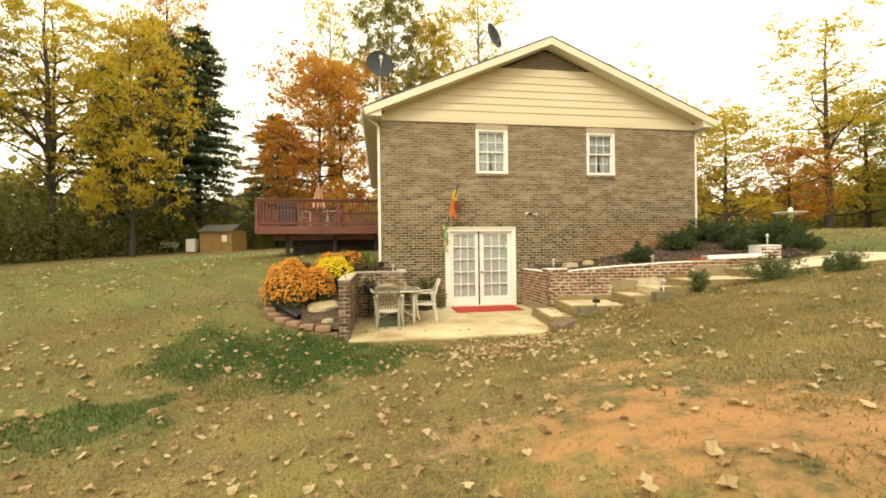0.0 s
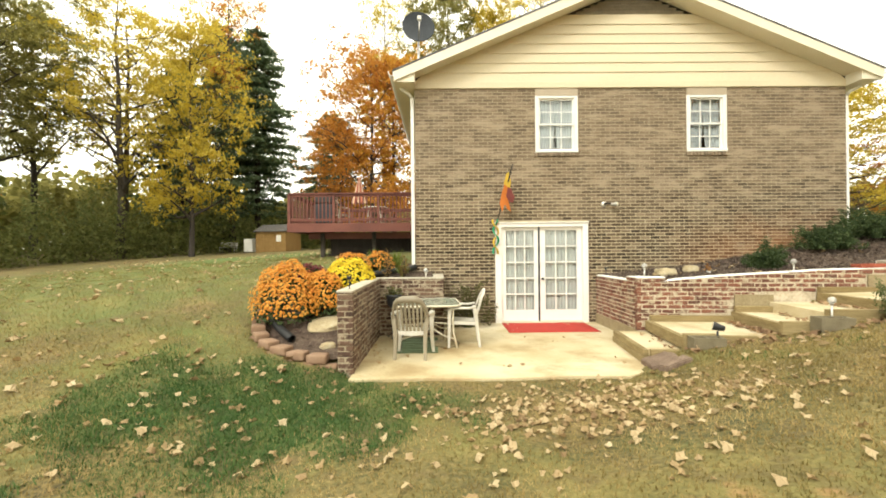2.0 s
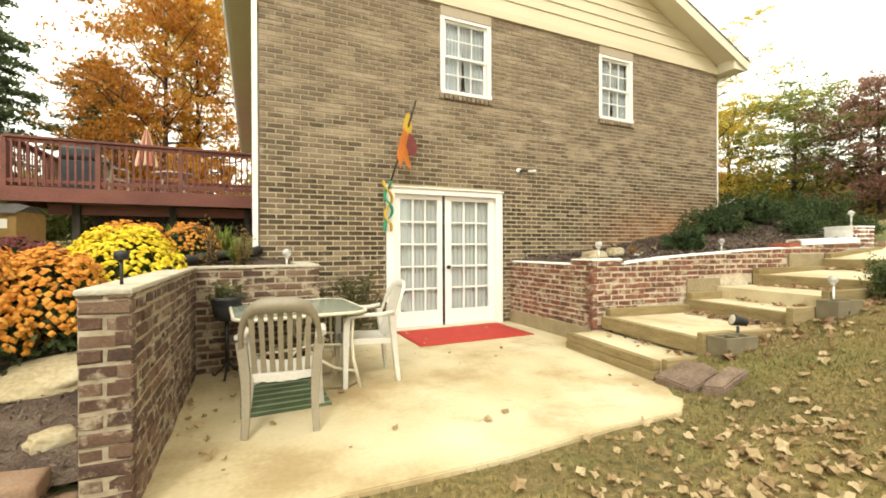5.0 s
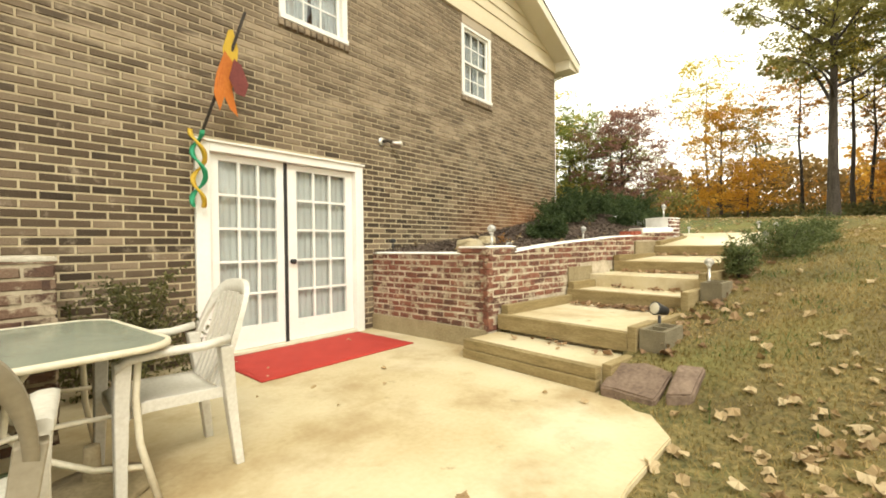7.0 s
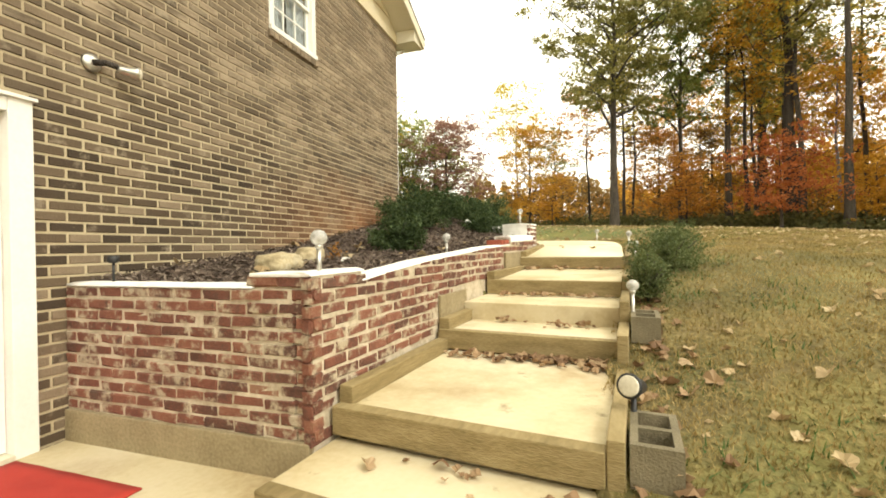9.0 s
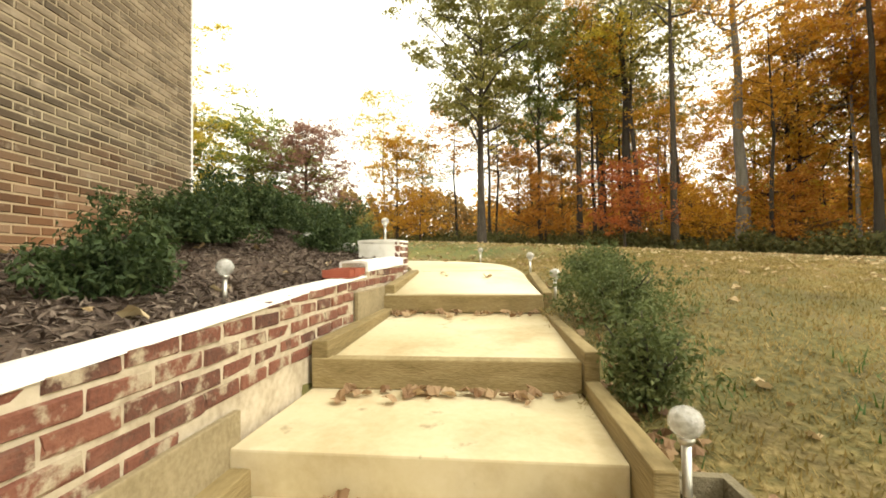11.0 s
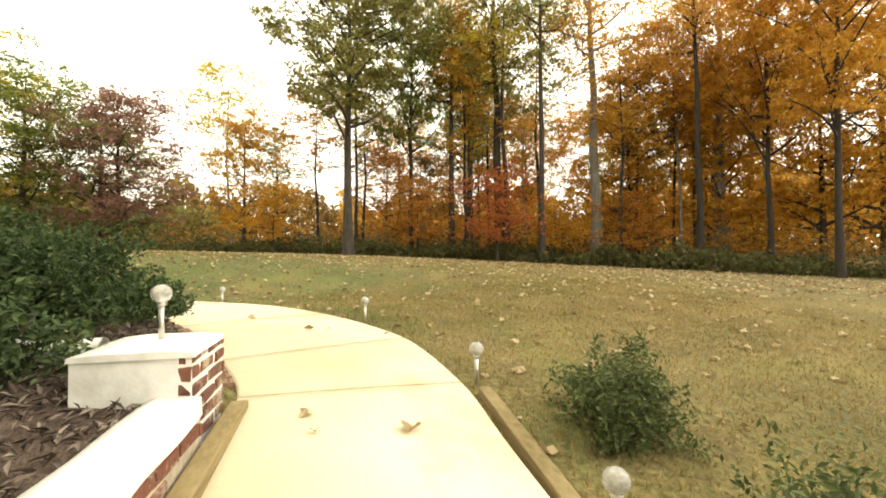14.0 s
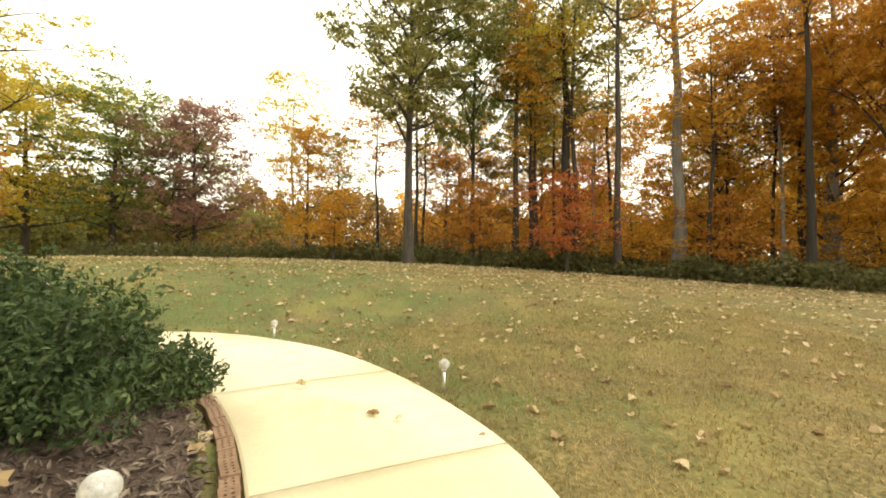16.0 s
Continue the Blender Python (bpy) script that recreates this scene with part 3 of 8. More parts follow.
def bed_right(x, y):
    """Mulch bed between the house and the steps' wall."""
    s = (x - A0.x) * U.x + (y - A0.y) * U.y
    w = (x - A0.x) * V.x + (y - A0.y) * V.y
    low = np.interp(s, [0, 1, 3, 4.1, 4.4, 5.6, 6.1, 6.5, 8, 11], [0.93, 0.97, 1.11, 1.18, 1.26, 1.335, 1.34, 1.29, 1.28, 1.31])
    high = np.interp(x, [4, 4.5, 6.3, 8.8, 9.6, 11, 14], [1.0, 1.04, 1.22, 1.62, 1.8, 1.72, 1.6])
    k = np.clip(-w / 1.75, 0, 1)
    return low + (high - low) * k ** 2.0


def bed_left(x, y):
    return np.interp(y, [-3.7, -3.3, -2.9, -2.3, -1.2, 0, 2, 6], [0.1, 0.19, 0.3, 0.5, 0.94, 1.12, 1.2, 1.3]) - 0.05 * smooth(-1.2, -2.2, x)


def inside(px, py, poly):
    hit = np.zeros(np.shape(px), bool)
    n = len(poly)
    for i in range(n):
        (x1, y1), (x2, y2) = poly[i], poly[(i + 1) % n]
        if y1 == y2:
            continue
        c = ((y1 > py) != (y2 > py)) & (px < (x2 - x1) * (py - y1) / (y2 - y1) + x1)
        hit ^= c
    return hit


HOUSE = [(0.36, 0.06), (9.55, 0.06), (9.55, 12.9), (0.36, 12.9)]
PATIO = [(-0.32, -3.86), (0.6, -3.83), (1.6, -3.86), (2.5, -3.8), (3.15, -3.83), (3.42, -3.66), (3.62, -3.3), (4.3, -3.3), (4.3, 0.0), (-0.32, 0.0)]
PATIO_IN = [(-0.47, -3.6), (-0.25, -3.74), (3.1, -3.74), (3.4, -3.6), (3.6, -3.2), (4.3, -3.2), (4.3, 0.1), (-0.47, 0.1)]
FLIGHT = [sw(0.06, -0.12), sw(0.06, WIDE - 0.06), sw(4.8, WIDE - 0.04), sw(4.8, -0.12)]
BED_R = [sw(0.5, -0.12)] + [sw(5.6, -0.12)] + [(9.95, -2.5)] + [(a - 0.1, b + 0.12) for a, b in PATH_L[3:10]] + [(14.0, 1.8), (11.5, 2.6), (9.5, 2.2), (9.5, 0.03), (4.28, 0.03)]
BED_L = [(-0.4, -3.56), (-0.95, -3.52), (-1.52, -3.26), (-1.9, -2.88), (-2.1, -2.2), (-2.1, -0.6), (-1.7, 1.2), (-0.8, 2.4), (0.33, 2.6), (0.33, -0.02), (0.66, -0.02), (0.66, -1.06), (-0.4, -1.1)]
WALK = PATH_L + PATH_R[::-1]
STRIP = [sw(4.5, -0.14), sw(4.5, 0.2), sw(6.1, 0.2), sw(6.1, -0.14)]


def ground_height(x, y):
    """The sheet of ground as built, dropped a little under whatever lies on it."""
    x, y = np.asarray(x, float), np.asarray(y, float)
    z = land(x, y) + 0.022 * np.sin(x * 2.3 + 1.1 * np.sin(y * 1.7)) * np.sin(y * 2.0 + 0.6) + 0.012 * np.sin(x * 5.1 + y * 4.3)
    # the lawn meets the steps' side timbers and the walk just under their tops
    s = (x - A0.x) * U.x + (y - A0.y) * U.y
    w = (x - A0.x) * V.x + (y - A0.y) * V.y
    line = np.interp(s, [-0.6, 0.0, 0.6, 1.8, 2.5, 3.2, 4.7, 6.0, 8.0], [-0.03, 0.04, 0.24, 0.42, 0.57, 0.72, 0.93, 1.12, 1.24])
    near = smooth(1.6, 0.15, w - WIDE) * smooth(-0.5, 0.1, s) * smooth(9.5, 7.0, s) * (w > 0.4)
    z = z * (1 - near) + line * near
    # dished toward the front edge of the patio
    pf = smooth(0.9, 0.0, -3.8 - y) * smooth(-0.7, -0.2, x) * smooth(3.9, 3.1, x) * (y < -3.0)
    z = z * (1 - pf) + (-0.035) * pf
    # lawn along the far walk
    z = np.where(inside(x, y, WALK), np.interp(x, [8, 9.8, 11, 13, 15], [1.0, 1.17, 1.25, 1.29, 1.3]) - 0.08, z)
    near2 = smooth(2.0, 0.0, np.hypot(x - 13.0, y + 2.6) - 2.6) * (y < 0.5) * 0.9
    z = z * (1 - near2) + np.interp(x, [9, 11, 13, 15], [1.12, 1.24, 1.29, 1.3]) * near2
    z = np.where(inside(x, y, BED_R), bed_right(x, y) - 0.07, z)
    z = np.where(inside(x, y, BED_L), bed_left(x, y) - 0.07, z)
    z = np.where(inside(x, y, FLIGHT), np.minimum(z, np.interp(s, [0, 0.5, 1.9, 2.5, 3.2, 4.7], [0.0, 0.1, 0.28, 0.42, 0.6, 0.8])), z)
    z = np.where(inside(x, y, STRIP), np.minimum(z, 0.85), z)
    z = np.where(inside(x, y, PATIO_IN), -0.1, z)
    return np.where(inside(x, y, HOUSE), -0.2, z)


def spaced(lo, hi, step, far, grow=1.22):
    a = list(np.arange(lo, hi + 1e-6, step))
    d = step
    while a[-1] < far:
        d *= grow
        a.append(a[-1] + d)
    d = step
    while a[0] > -far:
        d *= grow
        a.insert(0, a[0] - d)
    return np.array(a)


gx, gy = spaced(-5.0, 15.6, 0.13, 900), spaced(-12.5, 3.2, 0.13, 900)
XX, YY = np.meshgrid(gx, gy)
ZZ = ground_height(XX, YY)
nx, ny = len(gx), len(gy)
ii = (np.arange(ny - 1)[:, None] * nx + np.arange(nx - 1)[None]).ravel()
ground = raw("ground", np.stack([XX, YY, ZZ], -1).reshape(-1, 3).tolist(),
             np.stack([ii, ii + 1, ii + nx + 1, ii + nx], -1).tolist(), M_LAWN, smooth=True)
tagged(ground, "patchy dry autumn lawn with bare red clay", "lawn", kind="structure")


# ---- beds ----
def bed(name, poly, height, material, label, step=0.11):
    xs, ys = [p[0] for p in poly], [p[1] for p in poly]
    gx2, gy2 = np.arange(min(xs), max(xs) + step, step), np.arange(min(ys), max(ys) + step, step)
    X2, Y2 = np.meshgrid(gx2, gy2)
    bump2 = np.array([[noise.noise((x * 3.1, y * 3.1, 0.3)) * 0.03 for x in gx2] for y in gy2])
    Z2 = height(X2, Y2) + bump2
    ok = inside(X2, Y2, poly)
    idx = np.full(X2.shape, -1)
    verts, faces = [], []
    for j in range(len(gy2)):
        for i in range(len(gx2)):
            if ok[j, i]:
                idx[j, i] = len(verts)
                verts.append((X2[j, i], Y2[j, i], Z2[j, i]))
    for j in range(len(gy2) - 1):
        for i in range(len(gx2) - 1):
            q = (idx[j, i], idx[j, i + 1], idx[j + 1, i + 1], idx[j + 1, i])
            if min(q) >= 0:
                faces.append([int(k) for k in q])
    ob = raw(name, verts, faces, material, smooth=True)
    return tagged(ob, label, "mulch bed", kind="structure")


bed("mulch_bed_right", BED_R, bed_right, M_MULCH, "brown shredded mulch bed along the brick house")
bed("mulch_bed_left", BED_L, bed_left, M_MULCH, "dark mulch flower bed behind curved stone edging")


# ---- house ----
X0, X1, YB, TOP = 0.295, 9.6, 13.0, 5.03
RIDGE_X, RIDGE_Z, EAVE_L, EAVE_R = 4.94, 7.34, -0.1, 9.98
SLOPE = (RIDGE_Z - 5.24) / (RIDGE_X - EAVE_L)
OPENINGS = {"door": (2.0, 3.993, -0.2, 2.14), "win1": (2.886, 3.802, 3.655, TOP), "win2": (6.146, 7.014, 3.655, TOP)}
house_walls = thing("wall_front", "brown running-bond brick gable wall with pale mortar", "brick wall", kind="structure")


def wall_with_holes(y0, y1):
    """Mortar core of the front wall, built round its openings."""
    bm = bmesh.new()
    xs = sorted({X0 + 0.012, X1 - 0.012, *[v for o in OPENINGS.values() for v in o[:2]]})
    zs = sorted({-0.3, TOP, *[max(-0.3, min(TOP, v)) for o in OPENINGS.values() for v in o[2:]]})
    for a, b in zip(xs, xs[1:]):
        for c, d in zip(zs, zs[1:]):
            if d - c < 1e-6 or any(o[0] <= a and b <= o[1] and o[2] <= c + 1e-6 and d <= o[3] + 1e-6 for o in OPENINGS.values()):
                continue
            add_box(bm, (a, y0, c), (b, y1, d))
    bmesh.ops.remove_doubles(bm, verts=bm.verts[:], dist=1e-5)
    return bm


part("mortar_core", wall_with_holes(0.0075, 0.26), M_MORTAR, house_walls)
for nm, lo, hi in (("wall_west", (X0, 0.26, -0.3), (X0 + 0.25, YB, TOP)), ("wall_east", (X1 - 0.25, 0.26, -0.3), (X1, YB, TOP)),
                   ("wall_north", (X0 + 0.25, YB - 0.25, -0.3), (X1 - 0.25, YB, TOP))):
    tagged(part(nm, box(lo, hi), M_BRICK), "plain brown brick house wall", "wall", kind="structure")
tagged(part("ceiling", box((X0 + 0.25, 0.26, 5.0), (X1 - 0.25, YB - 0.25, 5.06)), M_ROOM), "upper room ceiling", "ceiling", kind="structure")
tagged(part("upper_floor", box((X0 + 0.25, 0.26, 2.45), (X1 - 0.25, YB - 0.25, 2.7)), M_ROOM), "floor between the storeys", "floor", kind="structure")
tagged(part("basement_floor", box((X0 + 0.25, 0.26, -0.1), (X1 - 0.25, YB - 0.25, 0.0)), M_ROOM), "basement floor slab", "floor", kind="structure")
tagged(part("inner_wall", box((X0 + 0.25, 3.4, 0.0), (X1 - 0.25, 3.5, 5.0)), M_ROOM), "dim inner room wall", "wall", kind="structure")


def roof_at(x):
    return RIDGE_Z - SLOPE * abs(x - RIDGE_X)


# gable siding, lapped boards clipped under the rake
gable = thing("gable_siding", "cream lapped clapboard gable above the brick", "siding", kind="structure")
part("frieze_board", box((X0 - 0.01, -0.035, TOP), (X1 + 0.01, 0.2, TOP + 0.13), 0.006), M_SIDING, gable)
z = TOP + 0.13
while z < 6.58:
    zt = min(z + 0.205, 6.6)
    xa0, xa1 = RIDGE_X - (RIDGE_Z - 0.13 - z) / SLOPE, RIDGE_X + (RIDGE_Z - 0.13 - z) / SLOPE
    xb0, xb1 = RIDGE_X - (RIDGE_Z - 0.13 - zt) / SLOPE, RIDGE_X + (RIDGE_Z - 0.13 - zt) / SLOPE
    bm = bmesh.new()
    vs = [bm.verts.new(p) for p in ((max(xa0, X0), -0.03, z), (min(xa1, X1), -0.03, z), (min(xb1, X1), -0.008, zt + 0.012), (max(xb0, X0), -0.008, zt + 0.012),
                                    (max(xa0, X0), 0.1, z), (min(xa1, X1), 0.1, z), (min(xb1, X1), 0.1, zt + 0.012), (max(xb0, X0), 0.1, zt + 0.012))]
    for q in ((0, 1, 2, 3), (5, 4, 7, 6), (4, 5, 1, 0), (3, 2, 6, 7), (4, 0, 3, 7), (1, 5, 6, 2)):
        bm.faces.new([vs[k] for k in q])
    part("siding_board", bm, M_SIDING, gable)
    z = zt
vent = thing("gable_vent", "triangular grey-brown louvered gable vent", "vent", kind="structure")
bm = bmesh.new()
a, b, c = (3.72, 6.6), (6.16, 6.6), (RIDGE_X, 7.14)
fr = [bm.verts.new((x, y, zz)) for y in (0.03, 0.12) for x, zz in (a, b, c)]
for q in ((0, 1, 2), (5, 4, 3), (0, 3, 4, 1), (1, 4, 5, 2), (2, 5, 3, 0)):
    bm.faces.new([fr[k] for k in q])
part("vent_backing", bm, M_LOUVER, vent)
for k in range(7):
    zz = 6.61 + k * 0.068
    hw = (7.12 - zz) / (7.14 - 6.6) * 1.22
    if hw > 0.05:
        part("slat", box((-hw, -0.045, -0.006), (hw, 0.045, 0.006), 0, pose(RIDGE_X, 0.0, zz + 0.02, -40)), M_LOUVER, vent)

# roof: two slabs with an overhang, rake boards, soffits, eave gutters
roof = thing("roof", "low gable roof of grey asphalt shingles", "roof", kind="structure")
for sgn, ex in ((-1, EAVE_L), (1, EAVE_R)):
    x_out = ex
    z_out = roof_at(ex)
    bm = bmesh.new()
    pts = [(RIDGE_X, -0.44, RIDGE_Z + 0.03), (x_out + sgn * 0.03, -0.44, z_out + 0.02), (x_out + sgn * 0.03, YB + 0.4, z_out + 0.02), (RIDGE_X, YB + 0.4, RIDGE_Z + 0.03)]
    hi = [bm.verts.new(p) for p in pts]
    lo = [bm.verts.new((p[0], p[1], p[2] - 0.035)) for p in pts]
    bm.faces.new(hi)
    bm.faces.new(lo[::-1])
    for k in range(4):
        bm.faces.new((hi[k], lo[k], lo[(k + 1) % 4], hi[(k + 1) % 4]))
    bmesh.ops.recalc_face_normals(bm, faces=bm.faces[:])
    part("shingle_slab", bm, M_SHINGLE, roof)
    bm = bmesh.new()
    for y0, y1, up, dn in ((-0.43, -0.39, 0.0, -0.2), (-0.39, 0.0, -0.13, -0.16)):
        q = [bm.verts.new((x, y, zz + dz)) for y in (y0, y1) for dz in (up - 0.008, dn) for x, zz in ((RIDGE_X, RIDGE_Z), (x_out, z_out))]
        for f in ((0, 1, 3, 2), (4, 6, 7, 5), (0, 4, 5, 1), (2, 3, 7, 6), (1, 5, 7, 3), (0, 2, 6, 4)):
            bm.faces.new([q[k] for k in f])
    bmesh.ops.recalc_face_normals(bm, faces=bm.faces[:])
    part("rake_board", bm, M_TRIM, roof, "cream rake board and soffit")
    xi = X0 if sgn < 0 else X1
    bm = bmesh.new()
    lo_z = z_out - 0.2
    q = [bm.verts.new(p) for p in ((xi, -0.015, lo_z), (x_out, -0.015, lo_z), (x_out, YB, lo_z), (xi, YB, lo_z),
                                  (xi, -0.015, lo_z + 0.02), (x_out, -0.015, lo_z + 0.02), (x_out, YB, lo_z + 0.02), (xi, YB, lo_z + 0.02))]
    for f in ((0, 1, 2, 3), (7, 6, 5, 4), (0, 4, 5, 1), (1, 5, 6, 2), (2, 6, 7, 3), (3, 7, 4, 0)):
        bm.faces.new([q[k] for k in f])
    bmesh.ops.recalc_face_normals(bm, faces=bm.faces[:])
    part("soffit", bm, M_TRIM, roof)
    # boxed return of the eave on the gable end
    bm = bmesh.new()
    q = [(xi - sgn * 0.03, lo_z - 0.004), (x_out - sgn * 0.003, lo_z - 0.004), (x_out - sgn * 0.003, z_out - 0.03), (xi - sgn * 0.03, roof_at(xi - sgn * 0.03) - 0.15)]
    f0 = [bm.verts.new((x, -0.385, zz)) for x, zz in q]
    f1 = [bm.verts.new((x, -0.02, zz)) for x, zz in q]
    bm.faces.new(f0)
    bm.faces.new(f1[::-1])
    for k in range(4):
        bm.faces.new((f0[k], f1[k], f1[(k + 1) % 4], f0[(k + 1) % 4]))
    bmesh.ops.recalc_face_normals(bm, faces=bm.faces[:])
    part("eave_return", bm, M_TRIM, roof)
    gut = bmesh.new()
    gx0 = x_out + sgn * 0.004
    prof = [(0, 0), (0, -0.1), (0.07, -0.1), (0.11, -0.02), (0.11, 0.0), (0.095, 0.0), (0.065, -0.085), (0.012, -0.085), (0.012, 0)]
    r0 = [gut.verts.new((gx0 + sgn * p[0], -0.43, z_out + p[1])) for p in prof]
    r1 = [gut.verts.new((gx0 + sgn * p[0], YB + 0.35, z_out + p[1])) for p in prof]
    for k in range(len(prof)):
        gut.faces.new((r0[k], r0[(k + 1) % len(prof)], r1[(k + 1) % len(prof)], r1[k]))
    gut.faces.new(r0[::-1])
    gut.faces.new(r1)
    bmesh.ops.recalc_face_normals(gut, faces=gut.faces[:])
    part("gutter", gut, M_WHITE, roof, "white eave gutter")
for nm, x, zlow, sg in (("downspout_1", X0 - 0.05, 1.22, -1), ("downspout_2", X1 + 0.05, 1.95, 1)):
    bm = bmesh.new()
    add_box(bm, (x - 0.035, 0.03, zlow), (x + 0.035, 0.1, 4.86), None, 0.006)
    add_tube(bm, [(x, 0.065, 4.84), (x + sg * 0.06, 0.03, 4.93), (x + sg * 0.2, -0.02, 5.0), (x + sg * 0.27, -0.02, 5.1)], 0.035, 8)
    dn = tagged(part(nm, bm, M_WHITE), "white metal downspout at the house corner", "downspout", kind="structure")


# ---- windows ----
def window(name, x0, x1, z0, z1, label):
    w = thing(name, label, "window", kind="structure")
    f, yb = 0.075, 0.1
    part("window_frame", box((x0, -0.006, z0), (x0 + f, yb, z1), 0.004), M_WHITE, w)
    part("window_frame", box((x1 - f, -0.006, z0), (x1, yb, z1), 0.004), M_WHITE, w)
    part("window_frame", box((x0 + f, -0.004, z1 - 0.05), (x1 - f, yb, z1), 0.004), M_WHITE, w)
    part("window_sill", box((x0, -0.03, z0 - 0.004), (x1, yb, z0 + 0.055), 0.006), M_WHITE, w)
    part("head_panel", box((x0, -0.012, z1), (x1, yb, TOP), 0.003), M_PANEL, w, "taupe panel above the sash")
    zm = (z0 + 0.055 + z1 - 0.05) / 2
    for sash, za, zb, yy in (("upper_sash", zm - 0.018, z1 - 0.05, 0.035), ("lower_sash", z0 + 0.055, zm + 0.018, 0.062)):
        bm = bmesh.new()
        a0, a1, t = x0 + f, x1 - f, 0.035
        add_box(bm, (a0, yy, za), (a0 + t, yy + 0.03, zb))
        add_box(bm, (a1 - t, yy, za), (a1, yy + 0.03, zb))
        add_box(bm, (a0 + t, yy, zb - t), (a1 - t, yy + 0.03, zb))
        add_box(bm, (a0 + t, yy, za), (a1 - t, yy + 0.03, za + t))
        ob = part(sash, bm, M_WHITE, w)
        for k in (1, 2):
            xm = a0 + t + (a1 - a0 - 2 * t) * k / 3
            part("muntin", box((xm - 0.008, yy + 0.004, za + t), (xm + 0.008, yy + 0.026, zb - t)), M_WHITE, ob)
        zc = (za + zb) / 2
        part("muntin", box((a0 + t, yy + 0.006, zc - 0.008), (a1 - t, yy + 0.024, zc + 0.008)), M_WHITE, ob)
        pane = part("pane", box((a0 + t, yy + 0.012, za + t), (a1 - t, yy + 0.016, zb - t)), M_PANE, ob)
        pane.visible_shadow = False
    for side in (0, 1):
        bm = bmesh.new()
        a0, a1 = (x0 + 0.08, (x0 + x1) / 2 + 0.02) if side == 0 else ((x0 + x1) / 2 - 0.02, x1 - 0.08)
        n = 30
        top = [bm.verts.new((a0 + (a1 - a0) * k / n, 0.125 + 0.012 * math.sin(k * 1.3), z1 - 0.06)) for k in range(n + 1)]
        nar = 0.86
        ax = x0 + 0.08 if side == 0 else x1 - 0.08
        bot = [bm.verts.new((ax + ((a0 + (a1 - a0) * k / n) - ax) * nar, 0.125 + 0.012 * math.sin(k * 1.3), z0 + 0.12)) for k in range(n + 1)]
        for k in range(n):
            bm.faces.new((top[k], top[k + 1], bot[k + 1], bot[k]))
        part("curtain", bm, M_LACE, w, "white lace curtain tied aside")
    return w


window("window_1", 2.886, 3.802, 3.655, 4.87, "white double-hung window with muntins and lace curtains")
window("window_2", 6.146, 7.014, 3.655, 4.87, "white double-hung window with muntins and lace curtains")

# ---- french door ----
door = thing("door_1", "pair of white fifteen-pane french doors with grey sheers", "french door", kind="structure")
part("door_frame", box((2.0, -0.03, 0.0), (2.13, 0.16, 2.14), 0.006), M_WHITE, door)
part("door_frame", box((3.872, -0.03, 0.0), (3.993, 0.16, 2.14), 0.006), M_WHITE, door)
part("door_frame", box((2.13, -0.028, 2.055), (3.872, 0.16, 2.14), 0.006), M_WHITE, door)
part("drip_cap", box((1.985, -0.055, 2.14), (4.008, 0.02, 2.162), 0.004), M_WHITE, door)
part("threshold", box((2.13, -0.04, 0.0), (3.872, 0.2, 0.035), 0.006), M_CREAMTUBE, door)
part("astragal", box((2.93, 0.03, 0.035), (2.965, 0.1, 2.055)), M_BLACK, door, "black weather strip between the leaves")
for x0, x1, g0, g1 in ((2.135, 2.928, 2.235, 2.845), (2.967, 3.868, 3.085, 3.765)):
    leaf = bmesh.new()
    y0, y1 = 0.045, 0.09
    add_box(leaf, (x0, y0, 0.04), (g0, y1, 2.05))
    add_box(leaf, (g1, y0, 0.04), (x1, y1, 2.05))
    add_box(leaf, (g0, y0, 0.04), (g1, y1, 0.27))
    add_box(leaf, (g0, y0, 1.985), (g1, y1, 2.05))
    ob = part("door_leaf", leaf, M_WHITE, door)
    for k in (1, 2):
        xm = g0 + (g1 - g0) * k / 3
        part("muntin", box((xm - 0.012, y0 + 0.002, 0.27), (xm + 0.012, y1 - 0.002, 1.985), 0.003), M_WHITE, ob)
    for k in range(1, 5):
        zm = 0.27 + 1.715 * k / 5
        part("muntin", box((g0, y0 + 0.004, zm - 0.012), (g1, y1 - 0.004, zm + 0.012), 0.003), M_WHITE, ob)
    for i in range(3):
        for j in range(5):
            pa, pb = g0 + (g1 - g0) * i / 3, g0 + (g1 - g0) * (i + 1) / 3
            za, zb = 0.27 + 1.715 * j / 5, 0.27 + 1.715 * (j + 1) / 5
            pane = part("pane", box((pa + 0.012, 0.064, za + 0.012), (pb - 0.012, 0.069, zb - 0.012)), M_PANE, ob)
            pane.visible_shadow = False
    bm = bmesh.new()
    n = 90
    wob = lambda k: 0.125 + 0.009 * math.sin(k * 0.75) + 0.004 * math.sin(k * 1.9)
    end = x1 - 0.04 if x0 < 2.5 else x1 - 0.05
    top = [bm.verts.new((x0 + 0.04 + (end - x0 - 0.04) * k / n, wob(k), 2.03)) for k in range(n + 1)]
    bot = [bm.verts.new((x0 + 0.04 + (end - x0 - 0.04) * k / n, wob(k * 1.02), 0.06)) for k in range(n + 1)]
    for k in range(n):
        bm.faces.new((top[k], top[k + 1], bot[k + 1], bot[k])).smooth = True
    part("curtain", bm, M_CURTAIN, door, "grey sheer door curtain")
kb = lathe([(0.025, 0), (0.025, 0.008), (0.011, 0.014), (0.011, 0.03), (0.027, 0.04), (0.03, 0.055), (0.02, 0.066), (0.004, 0.07)], 16)
bmesh.ops.transform(kb, matrix=pose(3.02, 0.046, 0.94, 90), verts=kb.verts[:])
part("door_knob", kb, M_BLACK, door, "dark round door knob")

